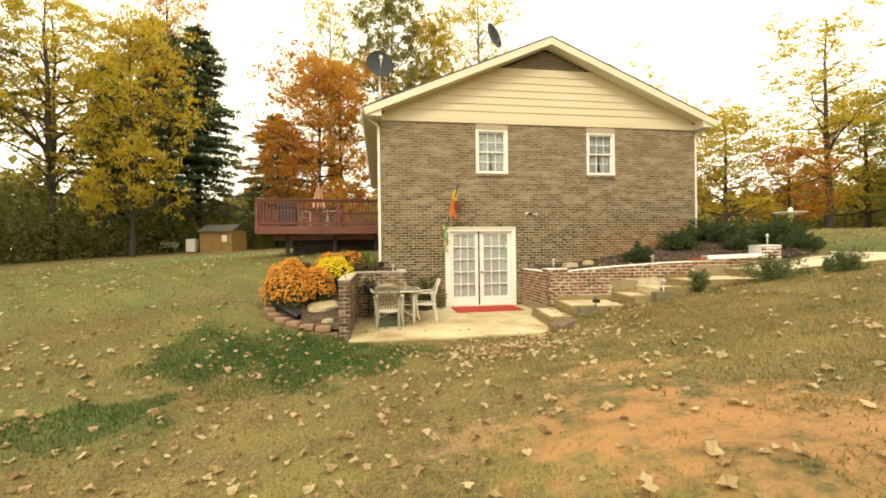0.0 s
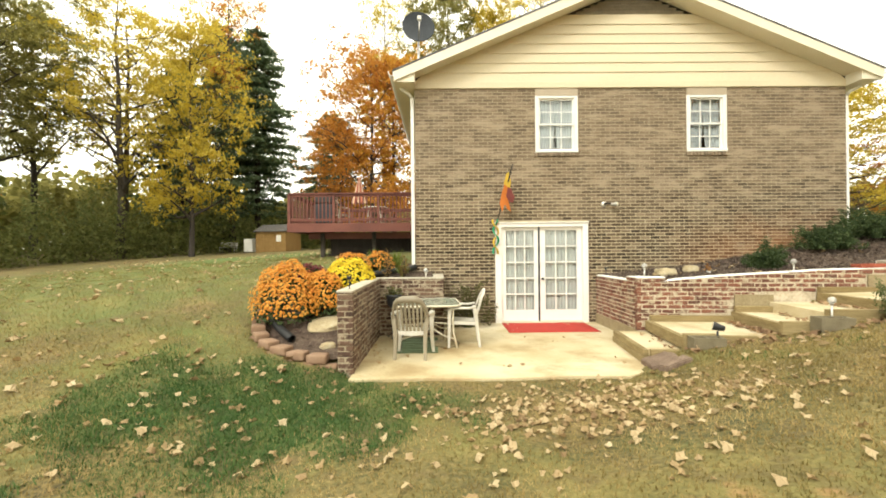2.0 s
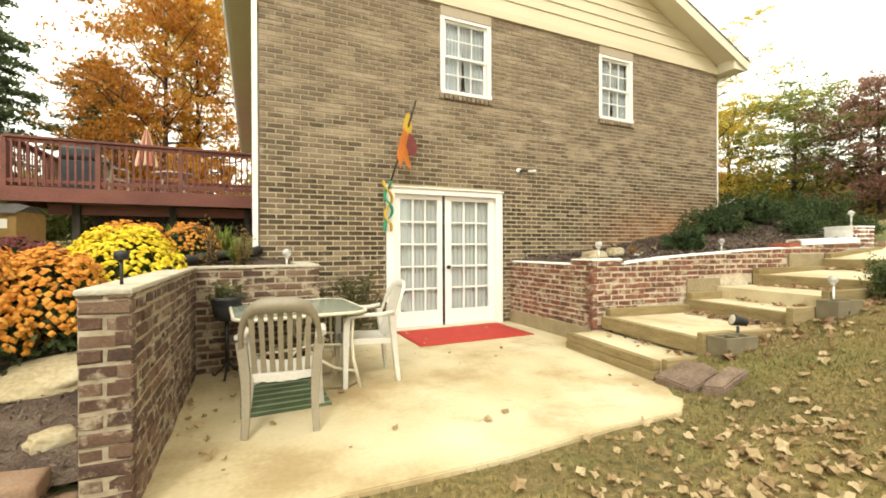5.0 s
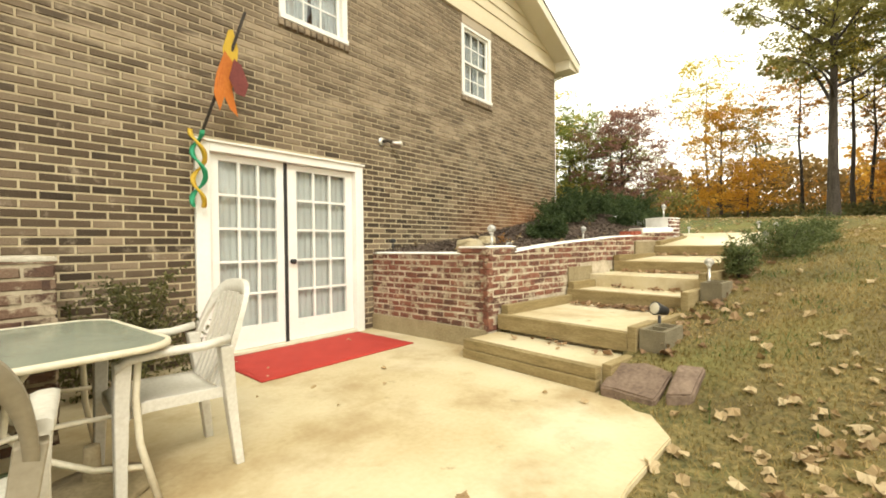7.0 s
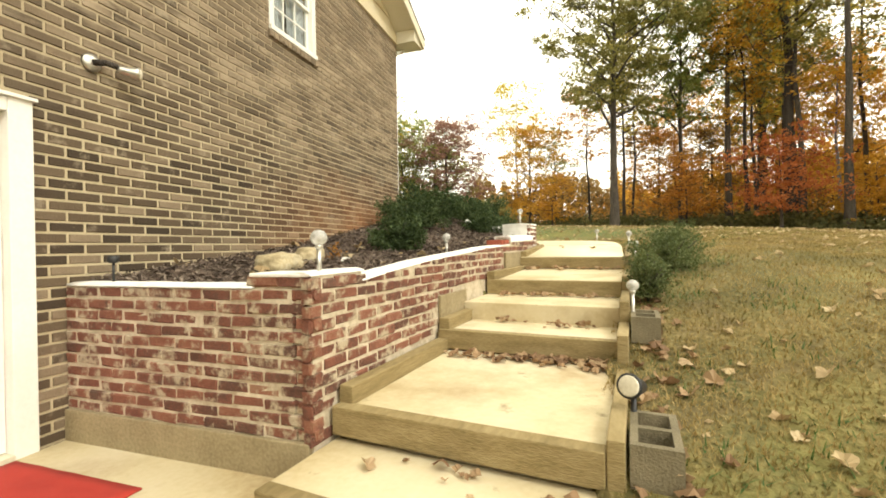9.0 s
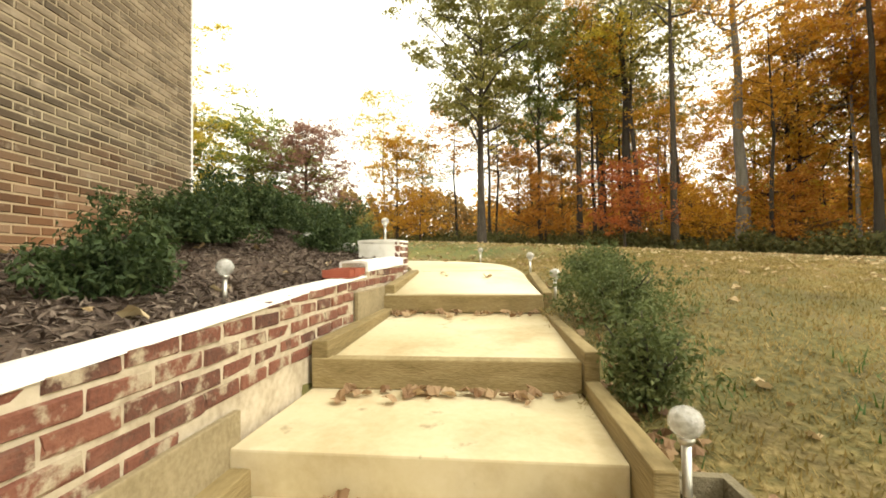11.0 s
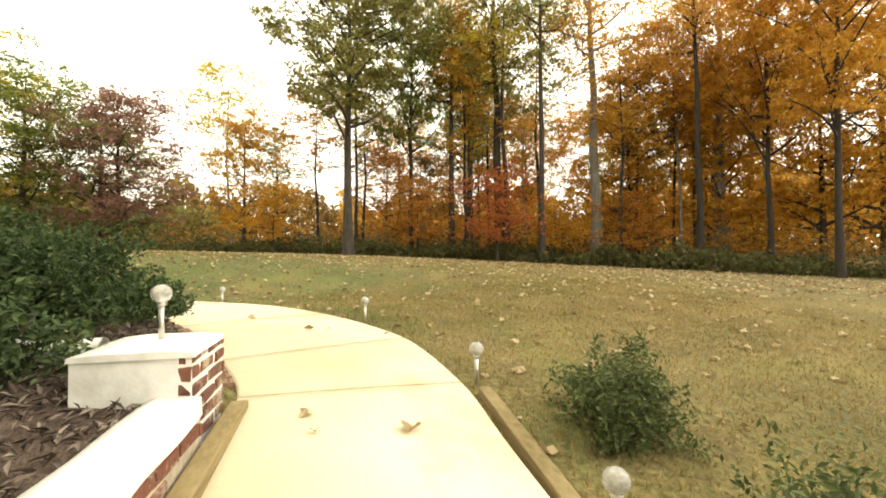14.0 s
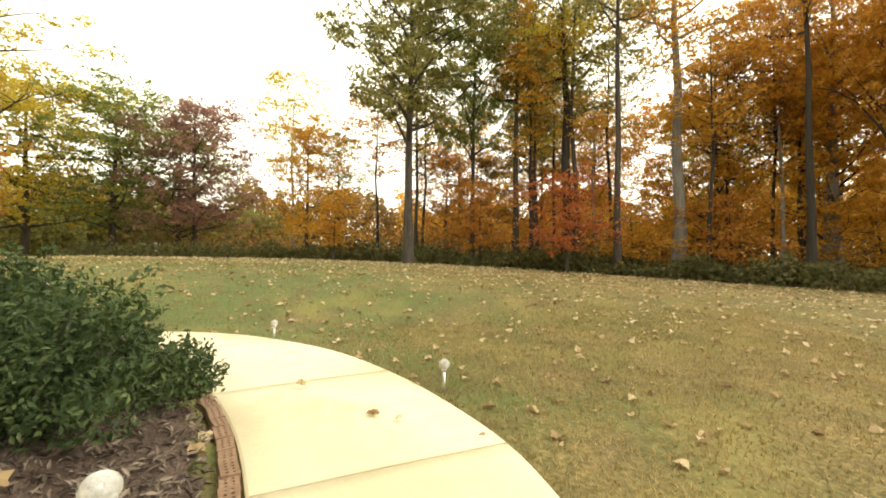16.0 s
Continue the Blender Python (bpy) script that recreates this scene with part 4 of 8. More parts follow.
# ---- patio, steps, walk ----
patio = part("patio", prism(PATIO, -0.12, 0.0, 0.008), M_CONCRETE)
tagged(patio, "pale stained concrete patio slab", "patio", kind="structure")

steps = thing("garden_steps", "broad concrete garden steps edged with weathered timbers", "steps", kind="structure")


def stair_box(name, s0, s1, w0, w1, z0, z1, material, bevel=0.006, label="", lift=0.0):
    bm = bmesh.new()
    vs = add_box(bm, (s0, -w1, z0), (s1, -w0, z1), None, bevel)
    if lift:
        for v in vs:
            if v.co.x > (s0 + s1) / 2 and v.co.z > (z0 + z1) / 2:
                v.co.z += lift
    ob = part(name, bm, material, steps, label)
    ob.matrix_world = STAIR
    return ob


NEXT = [n[0] for n in NOSE[1:]]
for k, (s, zt) in enumerate(NOSE[:-1]):
    lift = 0.05 if k == 4 else 0.0
    front = 0.0 if k == 3 else 0.09
    stair_box("tread", s + front + 0.003, NEXT[k] + 0.05, 0.0 if k in (0, 3) else 0.09, WIDE, zt - 0.4, zt - 0.006, M_CONCRETE, 0.01 if k == 3 else 0.005, lift=lift)
    if k == 0:
        stair_box("timber", s, s + 0.09, 0.0, WIDE, 0.0, 0.088, M_TIMBER, 0.008, "lower riser timber")
        stair_box("timber", s + 0.012, s + 0.1, 0.0, WIDE, 0.092, zt, M_TIMBER, 0.008, "upper riser timber")
    elif k != 3:
        stair_box("timber", s, s + 0.09, 0.0, WIDE + 0.0, zt - 0.155, zt, M_TIMBER, 0.008, "riser timber")
stair_box("timber", NOSE[5][0], NOSE[5][0] + 0.085, 0.0, WIDE, NOSE[5][1] - 0.15, NOSE[5][1], M_TIMBER, 0.008, "riser timber")
# side timbers, stepping up on both sides
for s0, s1, z0, z1, w in ((0.6, 1.93, 0.33, 0.455, 0.0), (1.93, 2.5, 0.49, 0.615, 0.0), (3.2, 4.72, 0.83, 0.93, 0.0), (4.76, 6.05, 1.06, 1.13, 0.0)):
    stair_box("side_timber", s0, s1, w - 0.005, w + 0.085, z0 - 0.3, z1, M_TIMBER, 0.008, lift=0.1 if s0 > 4.7 else 0.0)
for s0, s1, z0, z1 in ((0.1, 0.62, 0.0, 0.2), (0.53, 0.95, 0.1, 0.42), (0.95, 1.95, 0.2, 0.4), (1.75, 2.5, 0.3, 0.6), (2.3, 3.25, 0.4, 0.76), (3.15, 4.75, 0.55, 0.9)):
    stair_box("side_timber", s0, s1, WIDE + 0.003, WIDE + 0.075, z0 - 0.1, z1, M_TIMBER, 0.008)
stair_box("side_timber", 4.72, 6.1, WIDE + 0.003, WIDE + 0.08, 0.8, 1.06, M_TIMBER, 0.008, lift=0.13)
stair_box("parged_block", 1.95, 2.55, -0.02, 0.006, 0.5, 0.8, M_FOOTING, 0.006, "parged patch below the brick wall")
stair_box("parged_block", 3.95, 4.72, -0.02, 0.01, 0.8, 1.125, M_FOOTING, 0.006, "parged patch below the brick wall")

walkway = thing("walkway", "curved pale concrete walk in jointed slabs", "walkway", kind="structure")


def along(poly, t):
    k = min(int(t), len(poly) - 2)
    f = t - k
    p, q = poly[k], poly[k + 1]
    pm, qp = poly[max(k - 1, 0)], poly[min(k + 2, len(poly) - 1)]
    h = lambda a, b, c, d: 0.5 * (2 * b + (c - a) * f + (2 * a - 5 * b + 4 * c - d) * f * f + (3 * b - a - 3 * c + d) * f ** 3)
    return tuple(h(pm[i], p[i], q[i], qp[i]) for i in range(len(p)))


LZ = [(z,) for z in PATH_Z]


def slab(t0, t1):
    bm = bmesh.new()
    n = max(4, int((t1 - t0) * 7))
    rows = []
    for k in range(n + 1):
        t = t0 + (t1 - t0) * k / n
        (lx, ly), (rx, ry), (zz,) = along(PATH_L, t), along(PATH_R, t), along(LZ, t)
        mx, my = (lx + rx) / 2, (ly + ry) / 2
        rows.append([bm.verts.new((x, y, zz + dz)) for x, y, dz in ((lx, ly, -0.12), (lx, ly, -0.012), (lx + (mx - lx) * 0.02, ly + (my - ly) * 0.02, 0.0), (mx, my, 0.006),
                                                                   (rx + (mx - rx) * 0.02, ry + (my - ry) * 0.02, 0.0), (rx, ry, -0.012), (rx, ry, -0.12))])
    for a, b in zip(rows, rows[1:]):
        for i in range(6):
            f = bm.faces.new((a[i], a[i + 1], b[i + 1], b[i]))
            f.smooth = 1 < i < 4
    bm.faces.new(rows[0])
    bm.faces.new(rows[-1][::-1])
    bmesh.ops.recalc_face_normals(bm, faces=bm.faces[:])
    part("slab", bm, M_PATH, walkway)


for t0, t1 in ((0.06, 1.985), (2.0, 3.18), (3.195, 5.1), (5.115, 7.2), (7.215, 8.6), (8.615, 10)):
    slab(t0, t1)


# ---- brick garden walls: cores, footings and caps; their bricks come last ----
# wall beside the steps, with its leg back to the house
wall_r = thing("garden_wall_right", "low reclaimed red brick wall with whitewashed cap", "garden wall", kind="structure")
LEG_X = 4.16
part("mortar_core", box((LEG_X + 0.007, -1.75, -0.05), (LEG_X + 0.2, -0.002, 1.0)), M_REDMORTAR, wall_r)
part("footing", box((LEG_X - 0.02, -1.86, -0.05), (LEG_X + 0.1, 0.0, 0.2), 0.008), M_FOOTING, wall_r, "stained concrete footing")
for s0, s1 in ((0.42, 0.86), (0.86, 1.25), (1.25, 1.8), (1.8, 2.85), (2.85, 3.3), (3.3, 4.26), (4.26, 5.66), (5.66, 6.11)):
    za, zb = wall_top(s0 + 0.001) - 0.012, wall_top(s1 - 0.001) - 0.012
    bm = bmesh.new()
    d1 = 0.2 if s0 < 5.6 else 0.53
    vs = add_box(bm, (s0, 0.027 if s0 < 5.6 else 0.062, -0.05 if s0 < 2 else 0.3), (s1, d1 + (0.02 if s0 < 5.6 else 0.0), za))
    for v in vs:
        if v.co.x > (s0 + s1) / 2 and v.co.z > 0.5:
            v.co.z = zb
    part("mortar_core", bm, M_REDMORTAR if s0 < 5.6 else M_WHITECAP, wall_r).matrix_world = STAIR


def cap_piece(s0, s1, w0, w1, z0, z1, m=STAIR, thick=0.03, n=10):
    """A hand-trowelled cap with an uneven top and edge."""
    bm = bmesh.new()
    rows = []
    for k in range(n + 1):
        s = s0 + (s1 - s0) * k / n
        zz = z0 + (z1 - z0) * k / n
        j = noise.noise((s * 4.0, w0 * 3, z0)) * 0.012
        ring = [(w0 + j, zz - thick), (w0 + 0.004 + j, zz - 0.006), (w0 + (w1 - w0) * 0.25, zz + 0.004 + j * 0.4), (w0 + (w1 - w0) * 0.75, zz + 0.004 - j * 0.4), (w1 - 0.004 - j, zz - 0.006), (w1 - j, zz - thick)]
        rows.append([bm.verts.new((s, -w, z2)) for w, z2 in ring])
    for a, b in zip(rows, rows[1:]):
        for i in range(5):
            bm.faces.new((a[i], a[i + 1], b[i + 1], b[i])).smooth = True
    bm.faces.new(rows[0])
    bm.faces.new(rows[-1][::-1])
    bmesh.ops.recalc_face_normals(bm, faces=bm.faces[:])
    ob = part("cap", bm, M_WHITECAP, wall_r, "white trowelled mortar cap")
    ob.matrix_world = m
    return ob


for s0, s1, za, zb in ((0.4, 0.875, 1.088, 1.09), (0.86, 1.25, 1.03, 1.07), (1.25, 1.8, 1.07, 1.117), (1.8, 2.85, 1.117, 1.178), (2.85, 3.3, 1.178, 1.205), (3.3, 4.26, 1.205, 1.238)):
    cap_piece(s0, s1, -0.225, -0.018, za, zb, thick=0.016)
cap_piece(4.26, 5.66, -0.24, -0.012, 1.348, 1.385, thick=0.085, n=16)
cap_piece(5.652, 6.115, -0.538, -0.05, 1.582, 1.588, thick=0.028, n=12)
part("mortar_core", box((LEG_X + 0.02, -1.83, 0.9), (LEG_X + 0.24, -1.5, 1.066)), M_REDMORTAR, wall_r)
part("cap", box((LEG_X - 0.006, -1.86, 1.066), (LEG_X + 0.25, -1.485, 1.087), 0.008), M_WHITECAP, wall_r, "white trowelled mortar cap")
cap_piece(0, 1.48, -0.2, 0.004, 1.02, 1.02, Matrix.Translation((LEG_X, -0.02, 0)) @ Matrix.Rotation(-math.pi / 2, 4, "Z"), 0.016)

# planter wall on the other side of the patio
wall_l = thing("garden_wall_left", "reclaimed red brick planter wall with white mortar cap", "garden wall", kind="structure")
WLX, WLY, WLZ, BACK_Y, BACK_X = -0.3, -3.62, 1.06, -1.2, 0.88
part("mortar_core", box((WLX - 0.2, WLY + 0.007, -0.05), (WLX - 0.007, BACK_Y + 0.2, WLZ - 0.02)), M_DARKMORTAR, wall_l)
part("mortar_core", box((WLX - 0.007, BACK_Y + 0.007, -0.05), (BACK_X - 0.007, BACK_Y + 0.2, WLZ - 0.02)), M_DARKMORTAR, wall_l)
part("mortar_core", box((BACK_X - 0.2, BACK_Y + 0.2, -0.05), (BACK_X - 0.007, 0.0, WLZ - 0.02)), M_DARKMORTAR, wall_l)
for lo, hi in (((WLX - 0.215, WLY - 0.004, WLZ - 0.02), (WLX + 0.004, BACK_Y + 0.2, WLZ + 0.008)), ((WLX + 0.006, BACK_Y - 0.004, WLZ - 0.02), (BACK_X + 0.006, BACK_Y + 0.21, WLZ + 0.008)),
               ((BACK_X - 0.21, BACK_Y + 0.212, WLZ - 0.02), (BACK_X + 0.006, -0.002, WLZ + 0.008))):
    part("cap", box(lo, hi, 0.009), M_GREYCAP, wall_l, "weathered pale mortar cap")


# ---- patio things ----
def resin_chair(name, m, label, back_material=M_TAUPE):
    """Stacking resin garden chair: x to its right, y to the back, seat at 0.42."""
    c = thing(name, label, "chair", m, "resin chairs on the patio")
    bm = bmesh.new()
    n, k = 10, 8
    grid = [[bm.verts.new((-0.215 + 0.43 * i / n, -0.22 + 0.42 * j / k,
                           0.425 - 0.018 * math.sin(math.pi * i / n) + 0.003 * math.cos(i * math.pi) * (0.15 < i / n < 0.85) - (0.035 * (1 - j / 2.0) ** 2 if j < 2 else 0) - 0.02 * j / k)) for j in range(k + 1)] for i in range(n + 1)]
    low = [[bm.verts.new(v.co - Vector((0, 0, 0.022 if 0 < i < n and 0 < j < k else 0.05))) for j, v in enumerate(r)] for i, r in enumerate(grid)]
    for g, flip in ((grid, False), (low, True)):
        for i in range(n):
            for j in range(k):
                q = (g[i][j], g[i + 1][j], g[i + 1][j + 1], g[i][j + 1])
                bm.faces.new(q[::-1] if flip else q).smooth = True
    for i in range(n):
        bm.faces.new((grid[i + 1][0], grid[i][0], low[i][0], low[i + 1][0]))
        bm.faces.new((grid[i][k], grid[i + 1][k], low[i + 1][k], low[i][k]))
    for j in range(k):
        bm.faces.new((grid[0][j], grid[0][j + 1], low[0][j + 1], low[0][j]))
        bm.faces.new((grid[n][j + 1], grid[n][j], low[n][j], low[n][j + 1]))
    part("seat", bm, M_PLASTIC, c)
    # arched back rail with a broad crown
    bm = bmesh.new()
    rows = []
    for q in range(37):
        a = math.pi * q / 36
        x = -0.268 * math.copysign(abs(math.cos(a)) ** 0.62, math.cos(a))
        zz = 0.5 + 0.43 * math.sin(a) ** 0.62
        wide = 0.034 + 0.066 * math.sin(a) ** 2
        y = 0.2 + 0.14 * (zz - 0.42) / 0.44 - 0.03 * math.cos(a) ** 2
        inw = Vector((math.cos(a) * 0.9, 0, -math.sin(a)))
        p = Vector((x, y, zz))
        rows.append([bm.verts.new(v) for v in (p + Vector((0, -0.014, 0)), p + Vector((0, 0.014, 0)), p + inw * wide + Vector((0, 0.01, 0)), p + inw * wide + Vector((0, -0.01, 0)))])
    for a, b in zip(rows, rows[1:]):
        for i in range(4):
            bm.faces.new((a[i], a[(i + 1) % 4], b[(i + 1) % 4], b[i])).smooth = i in (1, 3)
    bm.faces.new(rows[0])
    bm.faces.new(rows[-1][::-1])
    bmesh.ops.recalc_face_normals(bm, faces=bm.faces[:])
    part("back_rail", bm, back_material, c)
    for i in range(7):
        x = -0.168 + 0.336 * i / 6
        h = 0.5 + 0.43 * max(0.05, 1 - (abs(x) / 0.268) ** 3.2) ** 0.31 - 0.07
        bm = bmesh.new()
        rr = []
        for q in range(7):
            f = q / 6
            zz = 0.405 + (h - 0.405) * f
            y = 0.195 + 0.14 * (zz - 0.42) / 0.44 + 0.012 * math.sin(f * 3.1)
            hw = 0.019 - 0.003 * math.sin(f * math.pi)
            rr.append([bm.verts.new((x * (1 + 0.06 * f) + d, y + e, zz)) for d, e in ((-hw, -0.006), (hw, -0.006), (hw, 0.006), (-hw, 0.006))])
        for a, b in zip(rr, rr[1:]):
            for e in range(4):
                bm.faces.new((a[e], a[(e + 1) % 4], b[(e + 1) % 4], b[e]))
        bm.faces.new(rr[0][::-1])
        bm.faces.new(rr[-1])
        part("slat", bm, back_material, c)
    for sx in (-1, 1):
        bm = bmesh.new()
        prof = [(-0.245, 0.60, 0.032), (-0.2, 0.635, 0.036), (-0.06, 0.645, 0.033), (0.1, 0.64, 0.029), (0.215, 0.66, 0.025)]
        rr = [[bm.verts.new((sx * (0.268 + d), y, zz + e)) for d, e in ((-hw, -0.018), (hw, -0.018), (hw, 0.008), (hw * 0.5, 0.016), (-hw * 0.5, 0.016), (-hw, 0.008))] for y, zz, hw in prof]
        for a, b in zip(rr, rr[1:]):
            for e in range(6):
                bm.faces.new((a[e], a[(e + 1) % 6], b[(e + 1) % 6], b[e])).smooth = True
        bm.faces.new(rr[0][::-1])
        bm.faces.new(rr[-1])
        bmesh.ops.recalc_face_normals(bm, faces=bm.faces[:])
        part("armrest", bm, M_PLASTIC, c)
        for nm, top, bot in (("front_leg", (sx * 0.262, -0.215, 0.625), (sx * 0.272, -0.23, 0.0)), ("rear_leg", (sx * 0.252, 0.2, 0.62), (sx * 0.225, 0.27, 0.0))):
            bm = bmesh.new()
            rr = []
            for q in range(6):
                f = q / 5
                p = Vector(top).lerp(Vector(bot), f)
                hw, hd = 0.034 - 0.012 * f, 0.03 - 0.01 * f
                p.x -= sx * 0.02 * math.sin(f * math.pi)
                rr.append([bm.verts.new(p + Vector(o)) for o in ((-hw, -hd, 0), (hw, -hd, 0), (hw, hd, 0), (-hw, hd, 0))])
            for a, b in zip(rr, rr[1:]):
                for e in range(4):
                    bm.faces.new((b[e], b[(e + 1) % 4], a[(e + 1) % 4], a[e]))
            bm.faces.new(rr[0])
            bm.faces.new(rr[-1][::-1])
            bmesh.ops.bevel(bm, geom=bm.edges[:], offset=0.004, segments=1, affect="EDGES")
            part(nm, bm, M_PLASTIC if nm == "front_leg" else back_material, c)
    return c


resin_chair("resin_chair", pose(0.41, -2.7, 0, 0, 0, 173), "taupe and white slatted resin chair on a green rug")
resin_chair("resin_chair", pose(1.19, -1.97, 0, 0, 0, -92), "white slatted resin armchair drawn up to the table", M_PLASTIC)

# glass table
table = thing("patio_table", "rounded glass-topped patio table with cream tube frame", "table", pose(0.58, -1.82, 0, 0, 0, 4))


def round_rect(a, b, r, n=8):
    return [(sx * (a - r) + r * math.cos(t), sy * (b - r) + r * math.sin(t))
            for sx, sy, t0 in ((1, 1, 0), (-1, 1, 90), (-1, -1, 180), (1, -1, 270)) for t in (radians(t0 + 90 * k / n) for k in range(n + 1))]


part("tabletop", prism(round_rect(0.535, 0.535, 0.17), 0.688, 0.696), M_TABLEGLASS, table, "frosted green glass top")
rim = [(x, y, 0.69) for x, y in round_rect(0.545, 0.545, 0.175)]
bm = bmesh.new()
rr = []
for k, p in enumerate(rim):
    d = (Vector(rim[(k + 1) % len(rim)]) - Vector(rim[k - 1])).normalized()
    o = Vector((d.y, -d.x, 0))
    rr.append([bm.verts.new(Vector(p) + o * a + Vector((0, 0, b))) for a, b in ((0.008, -0.018), (0.012, -0.004), (0.007, 0.009), (-0.012, 0.009), (-0.012, -0.018))])
for k in range(len(rr)):
    a, b = rr[k], rr[(k + 1) % len(rr)]
    for e in range(5):
        bm.faces.new((a[e], a[(e + 1) % 5], b[(e + 1) % 5], b[e])).smooth = True
bmesh.ops.recalc_face_normals(bm, faces=bm.faces[:])
part("rim", bm, M_CREAMTUBE, table)
for sx in (-1, 1):
    for sy in (-1, 1):
        part("leg", tube([(sx * 0.42, sy * 0.42, 0.675), (sx * 0.41, sy * 0.41, 0.45), (sx * 0.42, sy * 0.42, 0.25), (sx * 0.47, sy * 0.47, 0.0)], 0.015), M_CREAMTUBE, table)
        part("brace", tube([(sx * 0.1, sy * 0.36, 0.67), (sx * 0.03, sy * 0.31, 0.55), (sx * 0.02, sy * 0.28, 0.4), (sx * 0.12, sy * 0.3, 0.27), (sx * 0.27, sy * 0.36, 0.18), (sx * 0.43, sy * 0.43, 0.15)], 0.013), M_CREAMTUBE, table)
for sy in (-1, 1):
    part("stretcher", tube([(-0.42, sy * 0.3, 0.36), (-0.1, sy * 0.3, 0.37), (0.1, sy * 0.3, 0.39), (0.42, sy * 0.3, 0.36)], 0.011), M_CREAMTUBE, table)
ub = lathe([(0.22, 0), (0.235, 0.01), (0.22, 0.035), (0.1, 0.06), (0.035, 0.075), (0.03, 0.22), (0.02, 0.225)], 28)
tagged(part("umbrella_base", ub, M_FOOTING), "round stained concrete umbrella base under the table", "umbrella base").matrix_world = pose(0.9, -1.98, 0)

# mats
bm = bmesh.new()
n, k = 30, 14
g = [[bm.verts.new((2.12 + 1.74 * i / n + 0.06 * (1 - j / k) * 0, -1.06 + 1.0 * j / k, 0.012 + 0.004 * noise.noise((i * 0.4, j * 0.5, 0)))) for j in range(k + 1)] for i in range(n + 1)]
for i in range(n):
    for j in range(k):
        bm.faces.new((g[i][j], g[i + 1][j], g[i + 1][j + 1], g[i][j + 1])).smooth = True
ex = bmesh.ops.extrude_face_region(bm, geom=bm.faces[:])
bmesh.ops.translate(bm, vec=(0, 0, -0.01), verts=[v for v in ex["geom"] if isinstance(v, bmesh.types.BMVert)])
bmesh.ops.recalc_face_normals(bm, faces=bm.faces[:])
tagged(part("door_mat", bm, M_RED), "bright red carpet mat before the french doors", "mat")
rug = thing("striped_rug", "faded green striped outdoor rug under a chair", "rug", pose(0.44, -2.0, 0.0, 0, 0, 1))
part("field", box((-0.33, -0.57, 0.001), (0.33, 0.57, 0.009), 0.002), M_GREENRUG, rug)
for k in range(9):
    y = -0.52 + k * 0.13
    part("stripe", box((-0.328, y, 0.0092), (0.328, y + (0.028 if k % 2 else 0.018), 0.0115)), M_GREENLT, rug)

# pot on an iron stand
pot = thing("plant_stand", "black plastic flower pot on an iron stand", "plant stand", pose(-0.02, -1.42, 0))
part("pot", lathe([(0.06, 0.55), (0.085, 0.56), (0.115, 0.61), (0.128, 0.68), (0.13, 0.74), (0.142, 0.75), (0.142, 0.782), (0.128, 0.784), (0.12, 0.76), (0.02, 0.755)], 22), M_BLACK, pot)
part("pole", tube([(0, 0, 0.06), (0, 0, 0.57)], 0.018), M_BLACK, pot)
for k in range(3):
    a = 2.1 * k + 0.4
    part("foot", tube([(0, 0, 0.16), (0.06 * math.cos(a), 0.06 * math.sin(a), 0.08), (0.14 * math.cos(a), 0.14 * math.sin(a), 0.012), (0.17 * math.cos(a), 0.17 * math.sin(a), 0.03)], 0.01, 6), M_BLACK, pot)
cs = RNG.normal(size=(130, 3)) * (0.075, 0.075, 0.05) + (0, 0, 0.83)
leaf_quads("foliage", cs, 0.06, L_BRUSH, pot)


def low_shrub(name, m, rx, ry, h, n, size, material, label, stems=9, hollow=0.35, group=""):
    """Evergreen shrub: woody stems and many small leaves in uneven sprays."""
    s = thing(name, label, "shrub", m, group)
    bm = bmesh.new()
    tips = []
    for k in range(stems):
        a = 2 * math.pi * k / stems + RNG.uniform(-0.3, 0.3)
        r = RNG.uniform(0.3, 0.7)
        end = Vector((rx * r * math.cos(a), ry * r * math.sin(a), h * RNG.uniform(0.55, 1.0) * math.sqrt(max(0.1, 1 - 0.6 * r * r))))
        mid = end * 0.5 + Vector((0, 0, 0.1 * h))
        add_tube(bm, [(0, 0, -0.03), mid * 0.6, mid, end], [0.011, 0.008, 0.006, 0.003], 5)
        tips.append(end)
    part("stem", bm, M_BARKDARK, s)
    # leafy shoots, each rising and leaning outward from inside the bush
    shoots = max(20, n // 58)
    per = n // shoots + 1
    cs = []
    odd = RNG.uniform(0, 50)
    for k in range(shoots):
        a, r = RNG.uniform(0, 2 * math.pi), math.sqrt(RNG.uniform(0.0, 1)) * RNG.uniform(0.75, 1.15)
        lump = 1 + 0.55 * noise.noise((2.2 * r * math.cos(a) + odd, 2.2 * r * math.sin(a), odd))
        top = h * lump * math.sqrt(max(0.05, 1 - 0.8 * min(1, r) ** 2)) * RNG.uniform(0.35, 1.2)
        end = np.array([rx * r * lump * math.cos(a), ry * r * lump * math.sin(a), max(0.08, top)])
        out = np.array([math.cos(a) * r * 1.3, math.sin(a) * r * 1.3, 0.9 + RNG.normal() * 0.35])
        out /= np.linalg.norm(out)
        long_ = RNG.uniform(0.28, 0.6) * max(h, 0.35)
        t = RNG.uniform(0, 1, per)
        line = end - out * long_ * (1 - t)[:, None] + np.array([math.cos(a), math.sin(a), 0.3]) * (0.14 * long_ * t ** 2)[:, None]
        cs.append(line + RNG.normal(size=(per, 3)) * (0.018 + 0.028 * (1 - t))[:, None])
    cs = np.concatenate(cs)
    cs[:, 2] = np.maximum(cs[:, 2], 0.02)
    leaf_quads("foliage", cs, size, material, s, aspect=0.42)
    return s


